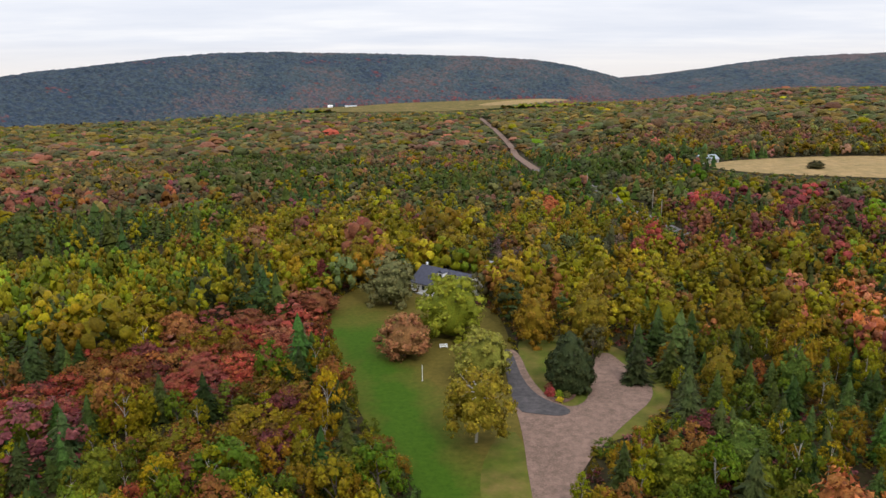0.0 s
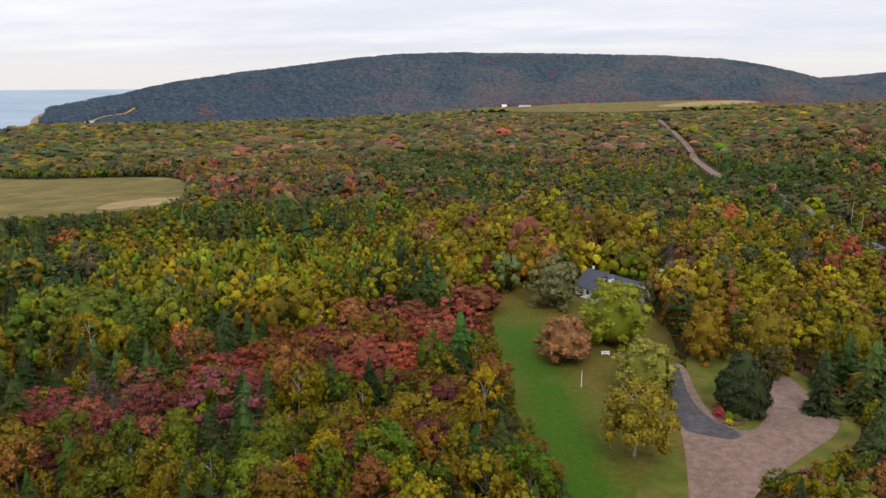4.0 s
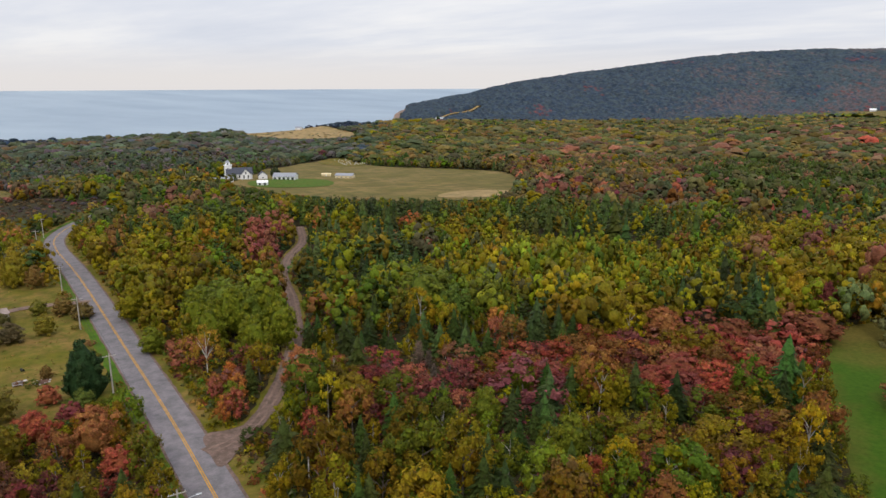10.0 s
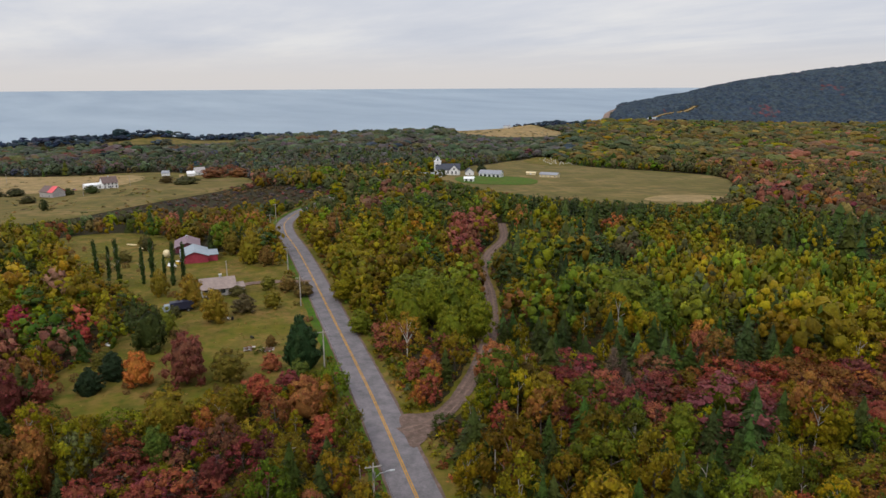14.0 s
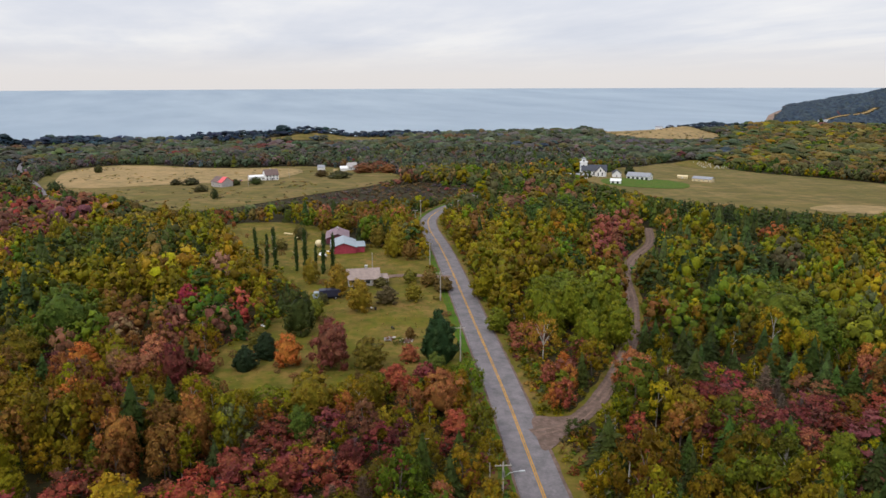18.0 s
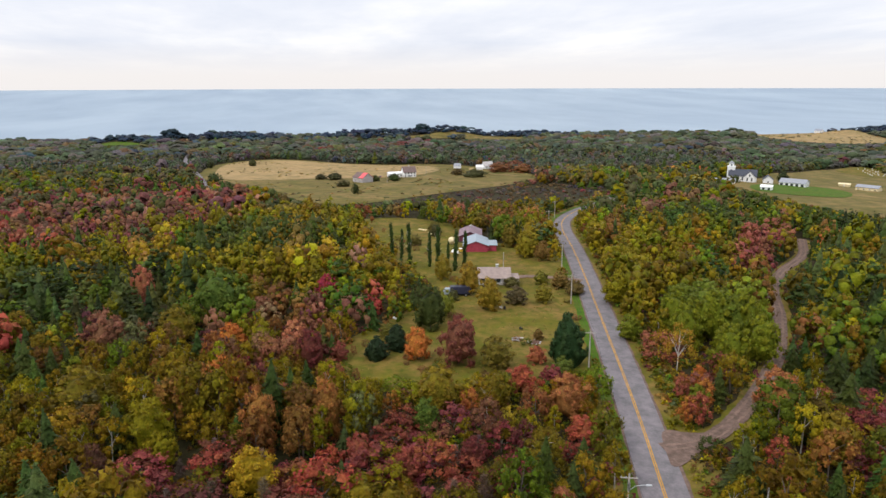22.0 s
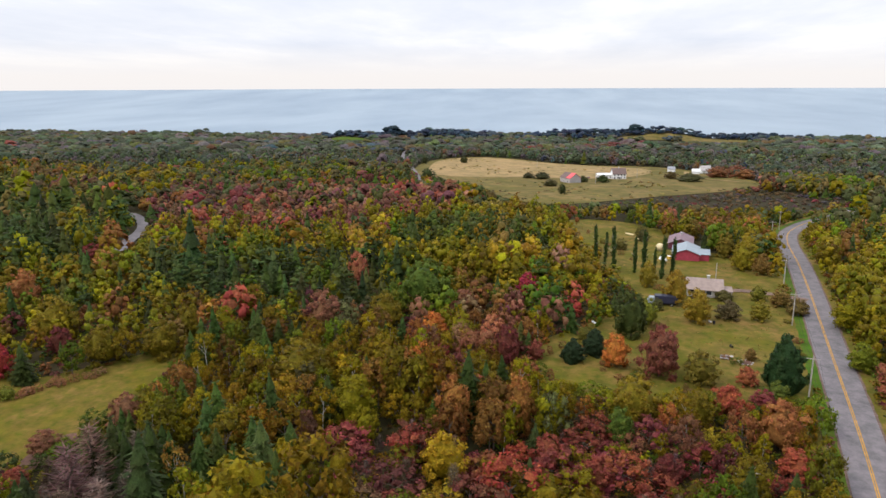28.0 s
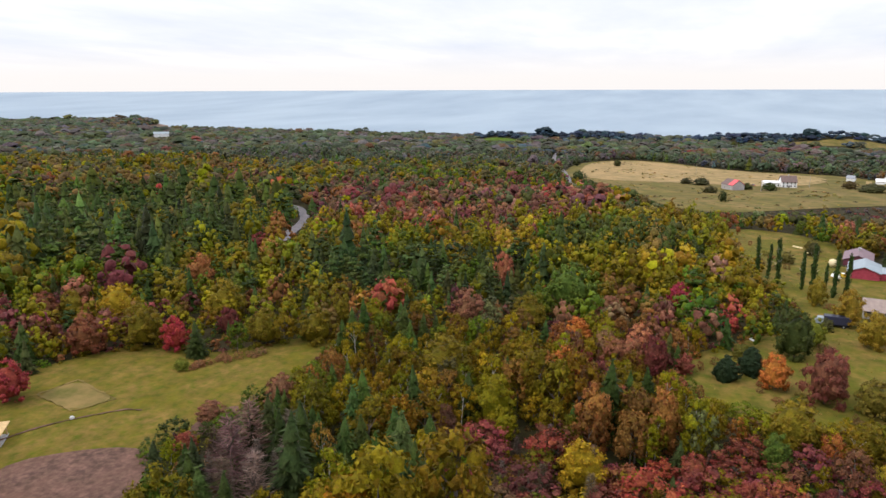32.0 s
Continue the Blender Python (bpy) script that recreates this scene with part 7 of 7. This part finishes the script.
pb = building("barn", -556, 42, 32, 13, 10, 4.2, 7.6, GREY_WALL, DARK_RED_ROOF, "grey barn with a half brown, half coral-red roof", "barn", ends=0, roof_2=PINK_ROOF, rows=((1.2, 0.9, 0.8, 2),))
part("roof_patch", from_arrays([(1.5, -0.1, 7.9), (7.0, -0.1, 7.9), (7.0, -5.5, 4.16), (1.5, -5.5, 4.16), (1.5, -0.1, 7.8), (7.0, -0.1, 7.8), (7.0, -5.5, 4.06), (1.5, -5.5, 4.06)],
                                 [(0, 1, 2, 3), (4, 7, 6, 5), (0, 4, 5, 1), (1, 5, 6, 2), (2, 6, 7, 3), (3, 7, 4, 0)]), PINK_ROOF, pb, "coral-red metal roofing sheets")
building("cottage", -660, 170, 100, 9, 7, 3.4, 7.0, WHITE, GREY_WALL, "white cottage with a grey steep roof by dark trees", rows=((0.9, 1.2, 0.9, 2),), ends=1)
building("cottage", -652, 160, 80, 6, 5, 2.8, 4.6, WHITE, WHITE, "small white outbuilding beside the cottage", "shed")
building("cottage", -672, 143, 60, 6, 5, 3.0, 5.0, WHITE, GREY_ROOF, "small white outbuilding with a grey roof", "shed")
# far buildings
building("long_barn", -1034, -860, -50, 25, 12, 9, 12, WHITE, METAL_ROOF, "large white barn among far coastal woods", "barn", rows=((2, 1.6, 1.6, 6),))
building("farmhouse", -326, 2073, 10, 14, 10, 5, 8, WHITE, WHITE, "white farmhouse in the far valley", rows=((1, 1.5, 1.2, 4),))
building("farm_shed", -265, 2060, 4, 34, 10, 3.5, 5, WHITE, METAL_ROOF, "long white shed in the far valley", "shed", rows=((1, 1.2, 1.2, 6),))
building("farmhouse", 196, 527, 20, 16, 9, 3.2, 6, GREY_WALL, METAL_ROOF, "grey farmhouse with a pale roof by a tan field", rows=((1, 1.2, 1.2, 4),), door=2)
building("cottage", -1335, 1585, 60, 26, 12, 5, 7, WHITE, METAL_ROOF, "white building on the headland", "house", rows=((1, 1.5, 1.5, 5),))
building("cottage", -1262, 1010, 30, 14, 9, 4, 7, WHITE, GREY_ROOF, "white house on the coastal bluff", rows=((1, 1.5, 1.2, 3),))

# the shelter in the paddock
s = place("shelter", -81.2, -109.6, 35, "open timber shelter with a new tan roof", "shelter")
for px in (-2.2, 2.2):
    for py in (-2.2, 2.2):
        part("post", box(px - 0.1, py - 0.1, -0.2, px + 0.1, py + 0.1, 2.4), TIMBER, s)
for a, bq in (((-2.8, -2.8), (2.8, -2.8)), ((2.8, -2.8), (2.8, 2.8)), ((2.8, 2.8), (-2.8, 2.8)), ((-2.8, 2.8), (-2.8, -2.8))):
    part("roof_panel", from_arrays([(*a, 2.3), (*bq, 2.3), (0, 0, 3.6), (*a, 2.42), (*bq, 2.42), (0, 0, 3.74)], [(0, 2, 1), (3, 4, 5), (0, 1, 4, 3), (1, 2, 5, 4), (2, 0, 3, 5)]), TIMBER, s)
part("floor_slab", box(-2.5, -2.5, 0.12, 2.5, 2.5, 0.2), CONCRETE, s)
q = place("boulder", -92.6, -102.9, 20, "pale boulder lying in the paddock", "stone")
bm = bmesh.new()
bmesh.ops.create_icosphere(bm, subdivisions=2, radius=0.45, matrix=Matrix.Translation((0, 0, 0.3)))
for vert in bm.verts:
    vert.co += Vector((noise.noise(vert.co * 2.1), noise.noise(vert.co * 1.7 + Vector((3, 1, 2))), 0)) * 0.15
part("stone", bm, STONE, q)

# ---- poles, wires, lamp ----
POLE_H = 8.8
POLES = [(-38, 28.8), (-79.4, 40.7), (-134.2, 57.7), (-178.4, 70.5), (-214.5, 81), (-252, 92.5), (-288, 102), (-322, 117)]
LINE_TURN = 17


def utility_pole(x, y, lamp=False):
    e = place("utility_pole", x, y, -17, "weathered grey wooden utility pole beside the road", "utility pole", "utility poles")
    part("shaft", from_arrays(*tube([(0, 0, -1), (0, 0, 5), (0, 0, POLE_H)], [0.17, 0.15, 0.12], 10)), POLE_WOOD, e)
    part("cross_arm", box(-0.06, -1.2, POLE_H - 0.7, 0.06, 1.2, POLE_H - 0.56, 0.01), POLE_WOOD, e)
    for k in (-1.05, -0.4, 1.05):
        part("insulator", from_arrays(*tube([(0, k, POLE_H - 0.56), (0, k, POLE_H - 0.38)], [0.05, 0.04], 8)), STONE, e)
    if lamp:
        part("transformer", from_arrays(*tube([(0.3, 0, POLE_H - 2.2), (0.3, 0, POLE_H - 1.3)], [0.2, 0.2], 10)), STEEL, e)
        arm = part("lamp_arm", from_arrays(*tube([(0, 0, POLE_H - 2.6), (0, 0.9, POLE_H - 1.8), (0, 2.0, POLE_H - 1.6), (0, 2.4, POLE_H - 1.6)], [0.05, 0.05, 0.05, 0.05], 8)), STEEL, e)
        part("lamp_head", box(-0.16, 2.3, POLE_H - 1.72, 0.16, 3.1, POLE_H - 1.5, 0.05), STEEL, arm)
    return e


for i, (px, py) in enumerate(POLES):
    utility_pole(px, py, i == 1)
for (ax, ay), (bx, by) in zip(POLES, POLES[1:]):
    for k in (-1.05, -0.4, 1.05, 0.0):
        dx, dy = math.sin(radians(LINE_TURN)) * k, math.cos(radians(LINE_TURN)) * k
        zt = POLE_H - 0.38 if k else POLE_H - 1.9
        a, b2 = Vector((ax + dx, ay + dy, ground_z(ax, ay) + zt)), Vector((bx + dx, by + dy, ground_z(bx, by) + zt))
        pts = [a.lerp(b2, t / 8) - Vector((0, 0, 4 * 0.9 * (t / 8) * (1 - t / 8))) for t in range(9)]
        wv, wf = tube([tuple(p) for p in pts], [0.014] * 9, 4)
        w = tagged(new("power_line", mesh_from("power_line", wv, wf, [RUBBER])), "thin dark power line between utility poles", "cable", "power lines")
for px, py, ph in ((-74.9, 58.7, 7.2), (94, 300, 10), (99, 330, 10), (88, 430, 10), (-218, 62, 6), (-600, 100, 9), (-545, 60, 9), (-700, 20, 9)):
    q = place("service_pole", px, py, 0, "plain grey wooden pole", "pole", "service poles")
    part("shaft", from_arrays(*tube([(0, 0, -0.6), (0, 0, ph * 0.6), (0.02, 0, ph)], [0.15, 0.13, 0.1], 8)), POLE_WOOD, q)
    part("cap", box(-0.12, -0.12, ph - 0.02, 0.14, 0.12, ph + 0.06, 0.02), STEEL, q)
q = place("lawn_pole", -4.7, 135.2, 0, "slim white pole standing on the lawn", "pole")
part("shaft", from_arrays(*tube([(0, 0, -0.3), (0, 0, 3.6)], [0.07, 0.06], 8)), WHITE, q)
part("base", box(-0.2, -0.2, -0.1, 0.2, 0.2, 0.24, 0.03), CONCRETE, q)

# ---- the flower bed at the driveway's fork ----
bed = patch("flower_bed", [(19.4, 127), (21.5, 123.4), (25.5, 126), (26, 131), (22, 131)], DIRT, 0.33, "planted bed of mulch at the driveway's fork", "flower bed", False, 2)
for px, py, ph, pw, col, what in ((20.6, 127.6, 1.2, 2.2, (0.30, 0.05, 0.06), "red flowering shrub in the bed"), (22.2, 127.2, 0.9, 1.9, (0.18, 0.26, 0.02), "lime-green shrub in the bed"), (22.0, 125.0, 0.7, 1.5, (0.42, 0.36, 0.02), "yellow flowers in the bed"),
                                  (23.6, 126.6, 0.9, 1.8, (0.10, 0.11, 0.03), "olive shrub in the bed"), (20.9, 129.4, 1.3, 2.2, (0.20, 0.07, 0.05), "russet shrub in the bed")):
    lone("big_tree", "garden_shrub", px, py, ph * 1.6, pw * 1.3, col, what, "shrubs of the flower bed")

# ---- small things on the farm grass and in the paddock ----
for px, py, turn in ((-180.4, 47.6, 20), (-178.5, 50.3, 110)):
    ch = place("garden_chair", px, py, turn, "white garden chair on the grass", "chair", "garden chairs")
    part("seat", box(-0.28, -0.28, 0.4, 0.28, 0.28, 0.46, 0.02), WHITE, ch)
    part("backrest", box(-0.28, 0.24, 0.46, 0.28, 0.3, 0.95, 0.02), WHITE, ch)
    for lx in (-0.24, 0.24):
        for ly in (-0.24, 0.24):
            part("leg", box(lx - 0.03, ly - 0.03, 0.05, lx + 0.03, ly + 0.03, 0.41), WHITE, ch)
grill = place("barrel", -177.4, 51, 0, "black steel barrel on the grass", "barrel")
part("drum", from_arrays(*tube([(0, 0, 0.05), (0, 0, 0.3), (0, 0, 0.9)], [0.3, 0.32, 0.3], 14)), RUBBER, grill)
part("lid", from_arrays(*tube([(0, 0, 0.9), (0, 0, 1.02)], [0.31, 0.05], 14)), RUBBER, grill)
grill = place("barrel", -160.8, 50.6, 0, "black steel barrel lying in the grass", "barrel")
part("drum", from_arrays(*tube([(-0.5, 0, 0.4), (0.5, 0, 0.4)], [0.32, 0.32], 14)), RUBBER, grill)
patch("fire_ring", [(-152.8, 49.9), (-150.4, 49.6), (-149.8, 52.2), (-152.4, 52.6)], DIRT, 0.2, "worn sandy patch in the grass", "ground", False, 2)
for i in range(9):
    a = i * 0.7
    st = place("stone", -151.4 + 1.5 * math.cos(a), 51.0 + 1.5 * math.sin(a), i * 40, "small pale stone round the fire pit", "stone", "stones round the fire pit")
    bm = bmesh.new()
    bmesh.ops.create_icosphere(bm, subdivisions=1, radius=0.24, matrix=Matrix.Translation((0, 0, 0.25)) @ Matrix.Diagonal((1, 0.8, 0.7, 1)))
    part("rock", bm, STONE, st)
for px, py, turn, n in ((-300.8, 48.4, 40, 3), (-290.2, 50.2, 10, 2)):
    pl = place("plank_pile", px, py, turn, "pale planks stacked on the farm lawn", "planks")
    for k in range(n):
        part("plank", box(-2.2, -0.5 + k * 0.3, 0.15, 2.2, -0.25 + k * 0.3, 0.3 + 0.1 * k), CREAM, pl)
for px, py in ((-119.7, -96.6), (-121.2, -96.4), (-123, -94.8), (-124.4, -94.2), (-125.6, -92.2), (-127, -92.8), (-128.6, -90.6), (-130.2, -90.0), (-132, -88.2), (-121.5, -97.4), (-126, -93.8), (-129.5, -89.2)):
    lone("shrub", "bracken", px + rng.normal(0, 0.5), py + rng.normal(0, 0.5), rng.uniform(0.8, 1.7), rng.uniform(1.8, 3.0), (0.20 * rng.uniform(0.8, 1.15), 0.105, 0.055 * rng.uniform(0.8, 1.2)), "pale brown bracken along the paddock's edge", "bracken")
lone("big_tree", "bush", -118.4, -98.6, 2.8, 4.0, (0.12, 0.14, 0.02), "round yellow-green bush in the paddock")
